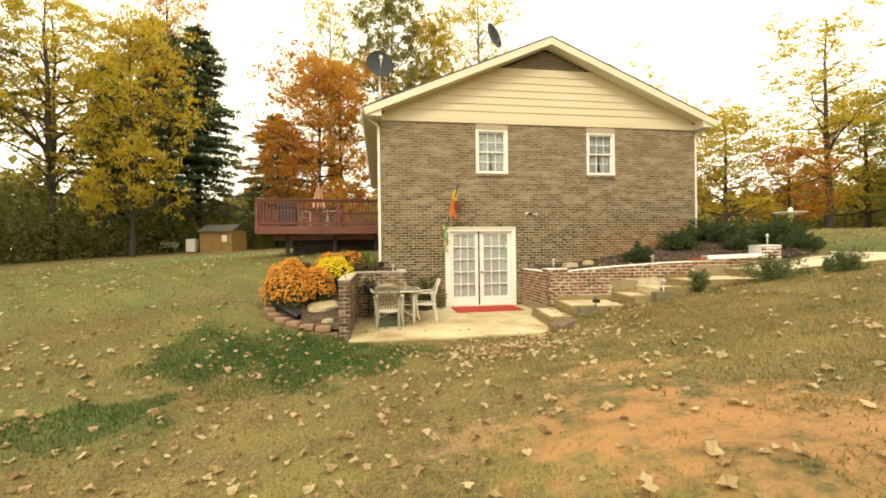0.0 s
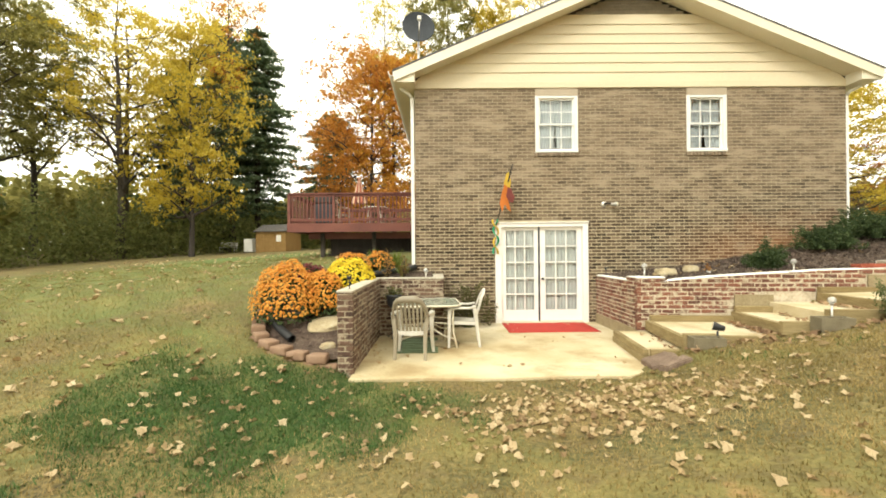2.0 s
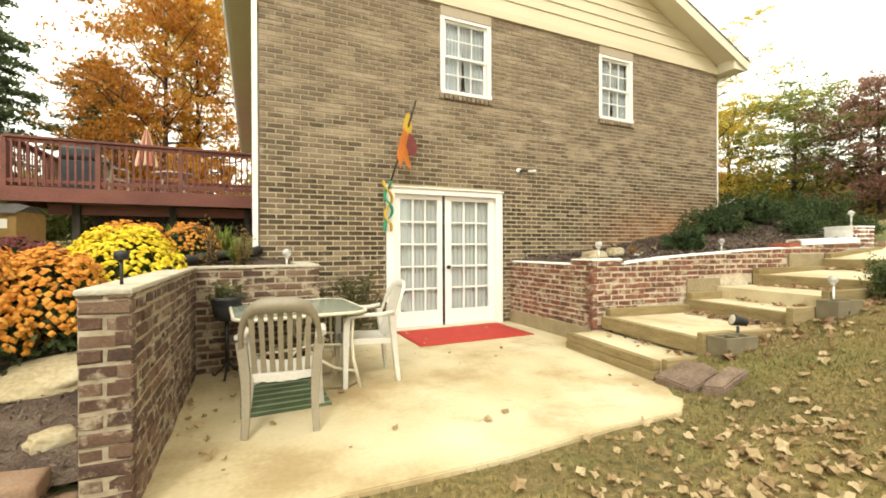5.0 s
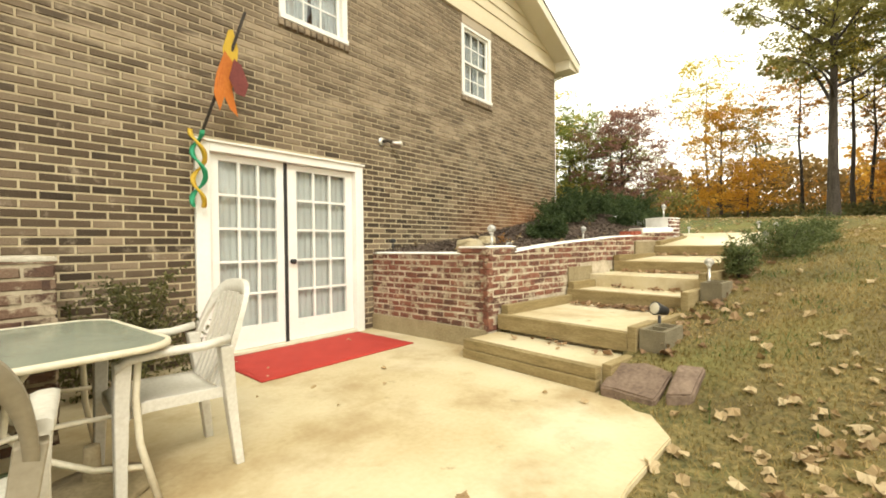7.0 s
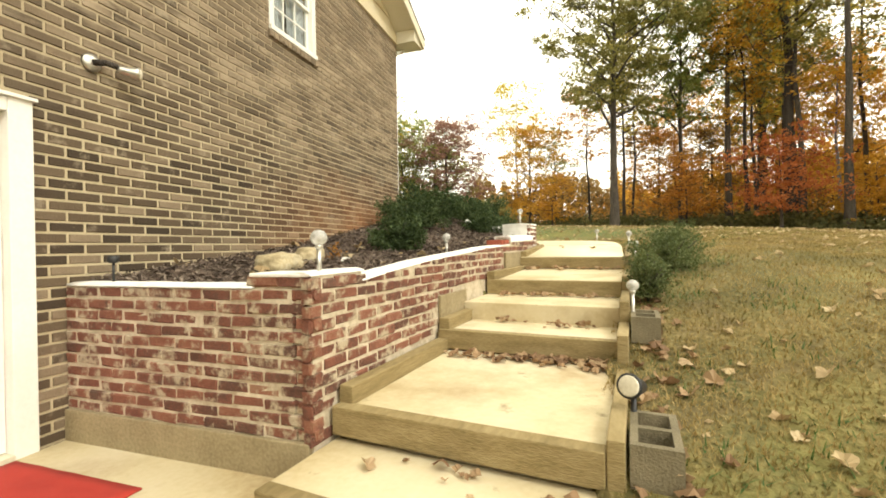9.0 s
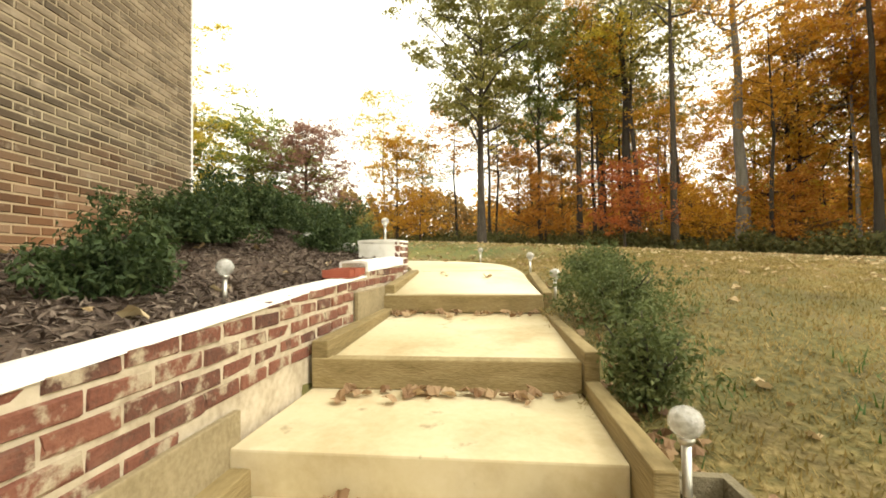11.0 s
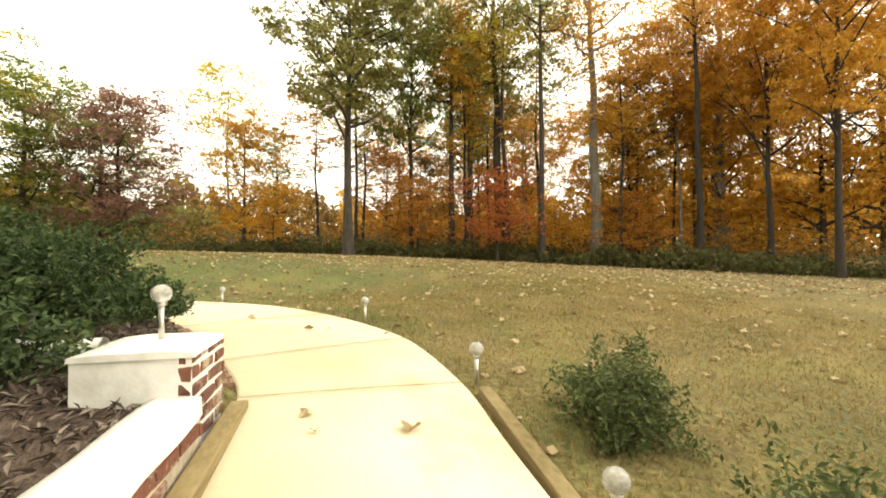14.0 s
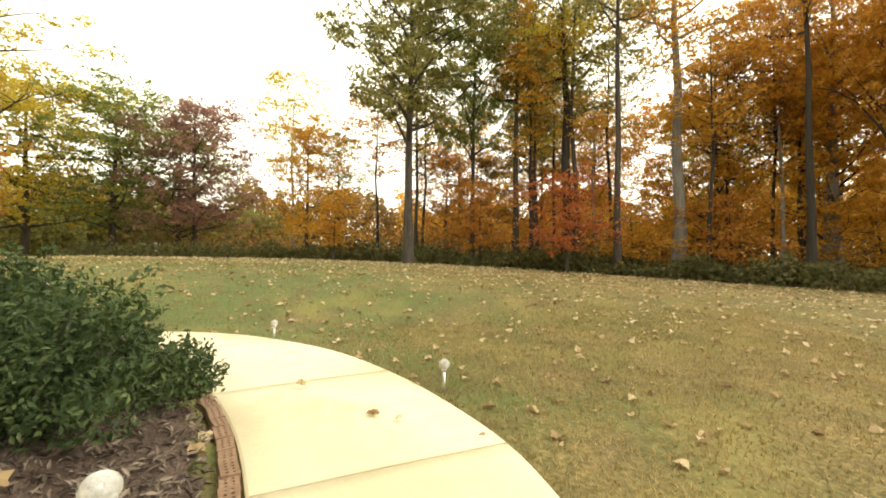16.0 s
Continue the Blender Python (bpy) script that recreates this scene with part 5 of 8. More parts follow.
low_shrub("shrub", pose(1.42, -0.42, 0.0), 0.55, 0.32, 0.78, 3600, 0.045, L_BRUSH, "straggly dark shrub beside the french doors")

# wind sock and spiral streamer on a leaning pole
sock = thing("windsock", "orange and maroon leaf windsock on a leaning pole", "windsock")
part("pole", tube([(2.02, -0.06, 2.1), (2.1, -0.16, 2.42), (2.22, -0.3, 2.9), (2.32, -0.42, 3.32)], 0.014), M_BARKDARK, sock)
M_ORCLOTH = make_mat("orange_nylon", [(0.6, 0.16, 0.02), (0.72, 0.25, 0.035)], 6, 40, 0.6, 0.1, transl=0.3)
M_MARCLOTH = make_mat("maroon_nylon", [(0.2, 0.045, 0.04), (0.28, 0.07, 0.06)], 6, 40, 0.6, 0.1, transl=0.3)
M_YECLOTH = make_mat("yellow_nylon", [(0.65, 0.42, 0.03), (0.75, 0.52, 0.06)], 6, 40, 0.6, 0.1, transl=0.3)
M_GRCLOTH = make_mat("green_nylon", [(0.03, 0.34, 0.16), (0.05, 0.42, 0.22)], 6, 40, 0.6, 0.1, transl=0.3)


def cloth(name, outline, y0, material, parent, amp=0.03):
    """A hanging piece of nylon with soft folds and a slight thickness."""
    bm = bmesh.new()
    cx = sum(p[0] for p in outline) / len(outline)
    vs = [bm.verts.new((x, y0 + amp * math.sin(9 * x + 7 * z) + amp * 1.2 * (x - cx), z)) for x, z in outline]
    f = bm.faces.new(vs)
    bmesh.ops.triangulate(bm, faces=[f])
    bmesh.ops.subdivide_edges(bm, edges=bm.edges[:], cuts=3, use_grid_fill=True)
    for v in bm.verts:
        v.co.y = y0 + amp * math.sin(11 * v.co.x + 6 * v.co.z) + amp * 1.2 * (v.co.x - cx) * 4
    ex = bmesh.ops.extrude_face_region(bm, geom=bm.faces[:])
    bmesh.ops.translate(bm, vec=(0, 0.003, 0), verts=[v for v in ex["geom"] if isinstance(v, bmesh.types.BMVert)])
    bmesh.ops.recalc_face_normals(bm, faces=bm.faces[:])
    return part(name, bm, material, parent)


cloth("yellow_cloth", [(2.2, 3.14), (2.26, 3.18), (2.3, 3.0), (2.27, 2.78), (2.17, 2.82), (2.15, 2.96)], -0.3, M_YECLOTH, sock)
cloth("orange_cloth", [(2.16, 2.93), (2.25, 2.83), (2.24, 2.6), (2.3, 2.36), (2.22, 2.42), (2.17, 2.52), (2.11, 2.36), (2.06, 2.52), (2.1, 2.72)], -0.33, M_ORCLOTH, sock)
cloth("maroon_cloth", [(2.22, 2.86), (2.29, 2.82), (2.36, 2.66), (2.33, 2.54), (2.25, 2.56), (2.19, 2.68)], -0.37, M_MARCLOTH, sock)
spiral = thing("spiral_streamer", "green and yellow spiral streamer hanging by the door", "streamer")
for (ma, ph) in ((M_GRCLOTH, 0.0), (M_YECLOTH, 2.6)):
    bm = bmesh.new()
    rows = []
    for k in range(61):
        f = k / 60
        a = ph + f * 10
        r = 0.055
        c0 = Vector((1.985 + 0.02 * math.sin(f * 3), -0.12, 2.2 - 0.7 * f))
        o = Vector((math.cos(a) * r, math.sin(a) * r, 0))
        rows.append([bm.verts.new(c0 + o * q + Vector((0, 0, w))) for q, w in ((0.55, 0.012), (1.3, 0.02), (1.32, -0.014), (0.57, -0.02))])
    for a, b in zip(rows, rows[1:]):
        for e in range(4):
            bm.faces.new((a[e], a[(e + 1) % 4], b[(e + 1) % 4], b[e])).smooth = True
    bm.faces.new(rows[0])
    bm.faces.new(rows[-1][::-1])
    bmesh.ops.recalc_face_normals(bm, faces=bm.faces[:])
    part("ribbon", bm, ma, spiral)

# flood light on the wall
fl = thing("flood_light", "weathered metal floodlight with round wall plate", "wall light")
pl = lathe([(0.062, 0), (0.06, 0.018), (0.03, 0.028), (0.005, 0.03)], 20)
bmesh.ops.transform(pl, matrix=pose(4.34, 0.0, 2.53, 90), verts=pl.verts[:])
part("wall_plate", pl, M_STEEL, fl)
part("arm", tube([(4.34, -0.02, 2.53), (4.4, -0.06, 2.545), (4.46, -0.09, 2.535)], 0.022), M_BARKDARK, fl)
hd = lathe([(0.022, -0.07), (0.03, -0.05), (0.034, 0.0), (0.046, 0.04), (0.05, 0.06), (0.044, 0.062)], 18)
bmesh.ops.transform(hd, matrix=Matrix.Translation((4.52, -0.11, 2.52)) @ Vector((0.8, -0.55, -0.08)).to_track_quat("Z", "Y").to_matrix().to_4x4(), verts=hd.verts[:])
flood_head = part("lamp_head", hd, M_STEEL, fl)
ln = lathe([(0.045, 0), (0.042, 0.01), (0.02, 0.02), (0.003, 0.022)], 16)
bmesh.ops.transform(ln, matrix=Matrix.Translation((4.52, -0.11, 2.52)) @ Vector((0.8, -0.55, -0.08)).to_track_quat("Z", "Y").to_matrix().to_4x4() @ Matrix.Translation((0, 0, 0.063)), verts=ln.verts[:])
part("lens", ln, M_LENS, flood_head)


# ---- garden lights ----
def globe_light(m, stake, r=0.048):
    g = thing("globe_light", "crackled glass globe solar light on a steel stake", "garden light", m, "globe lights along the walk")
    rod = part("stake", tube([(0, 0, -0.05), (0, 0, stake)], 0.0135, 12), M_STEEL, g)
    part("collar", lathe([(0.012, stake - 0.01), (0.022, stake), (0.024, stake + 0.012), (0.018, stake + 0.016)], 14), M_STEEL, rod)
    b = bmesh.new()
    add_ball(b, (0, 0, stake + 0.012 + r * 0.92), r, (1, 1, 0.95), 18, 12)
    part("globe", b, M_GLOBE, g)
    return g


for x, y, base, top in ((4.32, -1.82, 1.088, 1.32), (6.95, -1.75, bed_right(6.95, -1.75), 1.37), (9.7, -2.25, 1.588, 1.86), (8.44, -3.93, 0.95, 1.26), (9.8, -4.0, 1.16, 1.43),
                        (11.97, -3.6, 1.26, 1.55), (14.42, -1.8, 1.28, 1.56), (13.75, -0.25, 1.3, 1.56), (5.88, -3.6, 0.53, 0.93), (0.55, -1.1, 1.066, 1.24)):
    globe_light(pose(x, y, base), max(0.05, top - base - 0.1))
for x, y, zz in ((4.26, -0.3, 1.02), (-0.4, -3.35, 1.066)):
    st = thing("stake_light", "small black solar stake light on the wall", "garden light", pose(x, y, zz), "stake lights")
    part("stake", tube([(0, 0, -0.01), (0, 0, 0.13)], 0.008, 8), M_BLACK, st)
    part("head", lathe([(0.02, 0.125), (0.034, 0.135), (0.034, 0.165), (0.028, 0.172), (0.004, 0.176)], 14), M_BLACK, st)

# spot light on a stake in the first block
sp = thing("spot_light", "black garden spotlight on a stake in a block", "spotlight", pose(4.5, -3.44, 0.27))
part("stake", tube([(0, 0, -0.05), (0, 0, 0.2)], 0.014), M_BLACK, sp)
aim = Vector((-0.82, 0.45, 0.24)).to_track_quat("Z", "Y").to_matrix().to_4x4()
for nm, prof, ma in (("housing", [(0.02, -0.1), (0.04, -0.095), (0.05, -0.04), (0.062, 0.02), (0.07, 0.05), (0.07, 0.065), (0.06, 0.066)], M_BLACK), ("lens", [(0.058, 0.055), (0.058, 0.068), (0.05, 0.07), (0.004, 0.071)], M_LENS)):
    b = lathe(prof, 20)
    bmesh.ops.transform(b, matrix=Matrix.Translation((0, 0, 0.255)) @ aim @ Matrix.Diagonal((0.85, 0.85, 0.85, 1)), verts=b.verts[:])
    part(nm, b, ma, sp)


def cinder_block(m, label):
    """Hollow two-cell concrete block, 0.4 long, cells open to the top."""
    bm = bmesh.new()
    L, Wd, H, t = 0.395, 0.195, 0.19, 0.032
    for lo, hi in (((0, 0, 0), (L, t, H)), ((0, Wd - t, 0), (L, Wd, H)), ((0, t, 0), (t, Wd - t, H)), ((L - t, t, 0), (L, Wd - t, H)), ((L / 2 - t / 2, t, 0), (L / 2 + t / 2, Wd - t, H)), ((t, t, 0), (L - t, Wd - t, 0.03))):
        add_box(bm, lo, hi)
    bmesh.ops.remove_doubles(bm, verts=bm.verts[:], dist=1e-5)
    ob = part("cinder_block", bm, M_CINDER)
    ob.matrix_world = m
    return tagged(ob, label, "block", group="cinder blocks beside the steps")


cinder_block(STAIR @ pose(0.56, -1.67, 0.215), "hollow grey cinder block holding a spotlight")
cinder_block(STAIR @ pose(2.07, -1.67, 0.49), "hollow grey cinder block with a globe light")


def rock(name, m, size, label, category="rock", material=M_STONE, rough=0.16, seed=0.0):
    bm = bmesh.new()
    bmesh.ops.create_icosphere(bm, subdivisions=4, radius=1.0)
    for v in bm.verts:
        p = v.co.normalized()
        q = 1 + rough * (noise.noise(p * 1.3 + Vector((seed, 0, 0))) + 0.5 * noise.noise(p * 3.1 + Vector((seed, 3, 0))))
        box_r = 1.0 / max(abs(p.x), abs(p.y), abs(p.z)) ** 0.55
        v.co = Vector((p.x * size[0], p.y * size[1], p.z * size[2])) * q * box_r
    for f in bm.faces:
        f.smooth = True
    ob = part(name, bm, material)
    ob.matrix_world = m
    return tagged(ob, label, category)


rock("rock", pose(5.2, -0.85, 1.1), (0.2, 0.13, 0.09), "tan rounded garden rock in the mulch", seed=1)
rock("rock", pose(5.75, -0.75, 1.15), (0.14, 0.1, 0.09), "tan rounded garden rock in the mulch", seed=2)
rock("rock", pose(-0.92, -2.5, 0.44, 14, -6, 20), (0.3, 0.22, 0.07), "flat mossy tan rock in the planter", seed=4)


def split_stone(outline, z0, z1, label, seed):
    """A stone split along its bed: straight broken sides, chipped arrises, a slightly uneven top."""
    bm = prism(outline, z0, z1)
    bmesh.ops.bevel(bm, geom=bm.edges[:], offset=0.012, segments=2, affect="EDGES")
    bmesh.ops.triangulate(bm, faces=[f for f in bm.faces if len(f.verts) > 4])
    bmesh.ops.subdivide_edges(bm, edges=[e for e in bm.edges if e.calc_length() > 0.12], cuts=3)
    for v in bm.verts:
        v.co += Vector((noise.noise(v.co * 7 + Vector((seed, 0, 0))), noise.noise(v.co * 7 + Vector((0, seed, 0))), 0.7 * noise.noise(v.co * 6 + Vector((0, 0, seed))))) * 0.014
    return tagged(part("flagstone", bm, M_SLATE), label, "stone")


split_stone([(3.56, -3.27), (3.53, -3.65), (3.84, -3.69), (3.9, -3.5), (3.85, -3.3)], lambda x, y: -0.02, lambda x, y: 0.07 + 0.4 * (x - 3.56), "purple-brown broken flagstone by the bottom step", 5)
split_stone([(3.56, -3.7), (3.61, -3.85), (3.9, -3.88), (3.88, -3.71)], lambda x, y: -0.02, lambda x, y: 0.1 + 0.42 * (x - 3.56), "purple-brown squared stone by the bottom step", 6)

# small plant tag in the bed
tag_ = thing("plant_tag", "small printed plant tag stuck in the mulch", "tag", pose(5.89, -1.04, 0.94, -18, 0, -70))
part("stick", box((-0.012, -0.001, -0.02), (0.012, 0.001, 0.08)), M_WHITE, tag_)
part("card", box((-0.045, -0.002, 0.07), (0.045, 0.002, 0.2), 0.001), M_WHITE, tag_)
part("picture", box((-0.038, -0.0032, 0.085), (0.038, -0.0024, 0.16)), L_SHRUB, tag_, "printed foliage picture")

# cored bricks stacked on the wall
def cored_brick(m, holes=((0.028, 0.066), (0.081, 0.119), (0.134, 0.172)), rows=((0.024, 0.068),)):
    """New brick on its bed, its core holes sunk from the top with chamfered ends."""
    bm = bmesh.new()
    L, Wd, H, deep = 0.2, 0.092, 0.057, 0.04
    add_box(bm, (0, 0, 0), (L, Wd, H - deep), None, 0.003)
    xs = [0.0] + [v for h in holes for v in h] + [L]
    ys = [0.0] + [v for r in rows for v in r] + [Wd]
    for i in range(len(xs) - 1):
        for j in range(len(ys) - 1):
            if i % 2 == 0 or j % 2 == 0:
                add_box(bm, (xs[i], ys[j], H - deep), (xs[i + 1], ys[j + 1], H))
            else:
                c = min(xs[i + 1] - xs[i], ys[j + 1] - ys[j]) * 0.28
                for cx_, cy_, dx, dy in ((xs[i], ys[j], 1, 1), (xs[i + 1], ys[j], -1, 1), (xs[i], ys[j + 1], 1, -1), (xs[i + 1], ys[j + 1], -1, -1)):
                    q = [[bm.verts.new((cx_ + a_ * dx * c, cy_ + b_ * dy * c, zz)) for a_, b_ in ((0, 0), (1, 0), (0, 1))] for zz in (H - deep, H)]
                    bm.faces.new(q[1])
                    bm.faces.new((q[0][1], q[0][2], q[1][2], q[1][1]))
    bmesh.ops.remove_doubles(bm, verts=bm.verts[:], dist=1e-5)
    bmesh.ops.recalc_face_normals(bm, faces=bm.faces[:])
    ob = part("cored_brick", bm, M_REDTILE)
    ob.matrix_world = m
    return tagged(ob, "new red cored brick laid on the garden wall", "brick", group="cored bricks on the wall")


FINE_HOLES = tuple((0.02 + 0.034 * k, 0.038 + 0.034 * k) for k in range(5))
for i in range(4):
    cored_brick(STAIR @ pose(3.96 + 0.096 * i, 0.02 + RNG.uniform(-0.01, 0.01), 1.232 + 0.0033 * i, 0, 0, 90 + RNG.uniform(-1.5, 1.5)))
# cored bricks set on edge along the walk
for k in range(17):
    t = 2.25 + k * 0.2
    (x, y), (x2, y2), (zz,) = along(PATH_L, t), along(PATH_L, t + 0.05), along(LZ, t)
    ang = math.degrees(math.atan2(y2 - y, x2 - x))
    bm_o = cored_brick(pose(x, y, zz - 0.035, RNG.uniform(-6, 6), RNG.uniform(-4, 4), ang + RNG.uniform(-4, 4)) @ Matrix.Translation((0, 0.015, 0)), FINE_HOLES, ((0.02, 0.038), (0.054, 0.072)))
    tagged(bm_o, "dusty cored brick edging the walk", group="cored bricks edging the walk")
    bm_o.material_slots[0].link = "OBJECT"
    bm_o.material_slots[0].material = M_EDGER

# drain pipes
def corrugated(name, pts, r, material, label):
    """Ribbed pipe along a curve, open at the end."""
    P = [Vector(p) for p in pts]
    line, rad = [], []
    total = sum((b - a).length for a, b in zip(P, P[1:]))
    n = int(total / 0.011)
    for k in range(n + 1):
        t = k / n * (len(P) - 1)
        line.append(along([tuple(p) for p in P], min(t, len(P) - 1.0001)))
        rad.append(r * (1.0 if k % 2 else 0.93))
    bm = bmesh.new()
    add_tube(bm, line, rad, 14, cap=False)
    add_tube(bm, line, [q * 0.86 for q in rad], 14, cap=False)
    ob = part(name, bm, material)
    return tagged(ob, label, "drain pipe")


corrugated("drain_pipe", [(0.28, 0.0, 1.22), (0.15, -0.2, 1.18), (-0.25, -0.45, 1.14), (-0.75, -0.9, 1.06), (-1.45, -1.5, 0.9), (-1.85, -2.2, 0.62), (-1.66, -2.62, 0.47), (-1.3, -3.0, 0.33)], 0.062, M_BLACK, "black corrugated drain pipe from the downspout")
corrugated("drain_pipe", [(x, y, max(1.51, float(bed_right(x, y)) + 0.06)) for x, y in ((10.0, -1.2), (9.95, -1.45), (9.95, -1.68), (9.93, -1.93))], 0.07, M_PIPEWHITE, "dusty white corrugated drain pipe over the bed")

# stone edging of the flower bed
EDGE = [(-0.52, -3.52), (-0.85, -3.5), (-1.2, -3.4), (-1.52, -3.22), (-1.8, -2.95), (-1.98, -2.6), (-2.08, -2.2), (-2.12, -1.8), (-2.1, -1.4)]
edging = thing("stone_edging", "curved edging of brown tumbled retaining blocks", "edging", kind="structure")


def edger_mesh(seed):
    bm = bmesh.new()
    add_box(bm, (-0.138, -0.09, 0), (0.138, 0.1, 0.115), None, 0.026)
    for v in bm.verts:
        v.co.x *= 1 - 0.2 * (v.co.y > 0)
        v.co.y -= 0.02 * math.cos(v.co.x * 9) * (v.co.y < 0)
        v.co += Vector((noise.noise(v.co * 9 + Vector((seed, 0, 0))), noise.noise(v.co * 9 + Vector((0, seed, 0))), noise.noise(v.co * 9 + Vector((0, 0, seed))))) * 0.01
    for f in bm.faces:
        f.smooth = True
    me = bpy.data.meshes.new("edging_block")
    bm.to_mesh(me)
    bm.free()
    me.materials.append(M_EDGER)
    return me


EDGERS = [edger_mesh(k * 3.7) for k in range(5)]
EDGE_LINE = [along(EDGE, k / 40) for k in range(40 * (len(EDGE) - 1))]
for course in range(2):
    run, want = 0.0, 0.13 + 0.145 * course
    for (x, y), (x2, y2) in zip(EDGE_LINE, EDGE_LINE[1:]):
        run += math.hypot(x2 - x, y2 - y)
        if run < want:
            continue
        want += 0.292
        a = math.atan2(y2 - y, x2 - x)
        base = float(np.interp(run, [0, 0.5, 1.2, 1.9, 2.5, 3.2], [-0.02, 0.02, 0.13, 0.3, 0.46, 0.62]))
        ob = new("edging_block", EDGERS[int(RNG.integers(0, 5))])
        ob.parent = edging
        ob.matrix_world = pose(x, y, base + 0.112 * course, 0, 0, math.degrees(a) + 180 + RNG.uniform(-3, 3)) @ pose(0, 0.035 * course, 0, RNG.uniform(-2, 2), RNG.uniform(-3, 3), 0)
rock("rock", pose(-0.76, -3.12, 0.25, 0, 0, 30), (0.1, 0.08, 0.05), "pale cobble in the flower bed", seed=8)


# ---- mums and bed plants ----
def mum(m, r, h, petals, n, label):
    s = thing("mum_plant", label, "flowering plant", m, "potted-size mums in the bed")
    c = RNG.normal(size=(1500, 3))
    c[:, 2] = np.abs(c[:, 2])
    c /= np.linalg.norm(c, axis=1)[:, None]
    c *= RNG.uniform(0.55, 0.93, 1500)[:, None] * (r, r, h)
    c[:, 2] += 0.03
    leaf_quads("foliage", c, 0.06, L_SHRUB, s)
    d = RNG.normal(size=(n, 3))
    d[:, 2] = np.abs(d[:, 2]) * 1.2
    d /= np.linalg.norm(d, axis=1)[:, None]
    keep = d[:, 2] > 0.08 + RNG.uniform(0, 0.25, n)
    d = d[keep]
    lump = np.array([1 + 0.13 * noise.noise(Vector(v) * 3.0 + Vector((r * 9, 0, 0))) for v in d])[:, None]
    p = d * (r, r, h) * lump * RNG.uniform(0.93, 1.05, len(d))[:, None] + (0, 0, 0.03)
    verts, faces = [], []
    for q, dd in zip(p, d):
        nrm = Vector(dd + RNG.normal(size=3) * 0.25).normalized()
        a = nrm.orthogonal().normalized()
        b = nrm.cross(a)
        rad = RNG.uniform(0.017, 0.027)
        base = len(verts)
        verts.append(tuple(Vector(q) + nrm * rad * 0.55))
        for k in range(8):
            t = 2 * math.pi * k / 8
            rr2 = rad * (1.0 if k % 2 else 0.8)
            verts.append(tuple(Vector(q) + (a * math.cos(t) + b * math.sin(t)) * rr2))
        faces += [(base, base + 1 + k, base + 1 + (k + 1) % 8) for k in range(8)]
    raw("blossoms", verts, faces, petals, s)["kind"] = "stuff"
    return s


for x, y, r, h, pm, n, lb in ((-1.6, -2.3, 0.56, 0.9, P_ORANGE, 2600, "full dome of orange chrysanthemums"), (-1.08, -2.15, 0.38, 0.66, P_ORANGE, 1400, "full dome of orange chrysanthemums"),
                              (-0.8, -1.5, 0.48, 0.6, P_YELLOW, 1800, "bright yellow chrysanthemums behind the wall"), (-0.95, -0.55, 0.42, 0.48, P_ORANGE, 900, "rusty orange chrysanthemums further back"),
                              (-1.6, -1.2, 0.36, 0.4, P_MAROON, 800, "dark maroon chrysanthemums in bloom"), (-0.5, 0.1, 0.34, 0.42, P_ORANGE, 500, "fading orange chrysanthemums near the downspout")):
    mum(pose(x, y, float(bed_left(x, y)) - 0.02), r, h, pm, n, lb)
L_LILY = leaf_mat("yellow_green_lily_leaves", [(0.09, 0.13, 0.02), (0.2, 0.25, 0.04), (0.34, 0.36, 0.09)], 0.3)
for x, y, q in ((-0.15, 0.5, 1.0), (0.05, -0.55, 0.7), (-0.75, 1.1, 1.0)):
    lily = thing("lily_clump", "yellow-green strappy lily clump by the house", "plant", pose(x, y, float(bed_left(x, y))))
    verts, faces = [], []
    for k in range(150):
        a, ln2, le = RNG.uniform(0, 6.28), RNG.uniform(0.22, 0.42) * q, RNG.uniform(0.3, 1.0)
        d, sd = Vector((math.cos(a), math.sin(a), 0)), Vector((-math.sin(a), math.cos(a), 0)) * 0.019
        base = len(verts)
        for t in range(5):
            f = t / 4
            p = d * (ln2 * le * f) + Vector((0, 0, ln2 * (1.7 * f - 1.3 * le * f * f)))
            verts += [tuple(p - sd * (1 - f * 0.85)), tuple(p + sd * (1 - f * 0.85))]
        faces += [(base + 2 * t, base + 2 * t + 1, base + 2 * t + 3, base + 2 * t + 2) for t in range(4)]
    raw("leaves", verts, faces, L_LILY, lily)
low_shrub("dried_plant", pose(-0.2, -0.75, 1.0), 0.14, 0.14, 0.55, 350, 0.04, L_BROWN, "dried brown flower stalks in the bed", 6)
low_shrub("dried_plant", pose(6.01, -0.85, 1.03), 0.05, 0.05, 0.24, 160, 0.035, L_ORANGE, "withered orange-brown plant in the mulch", 4)
low_shrub("dried_plant", pose(0.12, -0.85, 1.0), 0.1, 0.1, 0.45, 250, 0.04, L_BROWN, "dried brown flower stalks in the bed", 5)

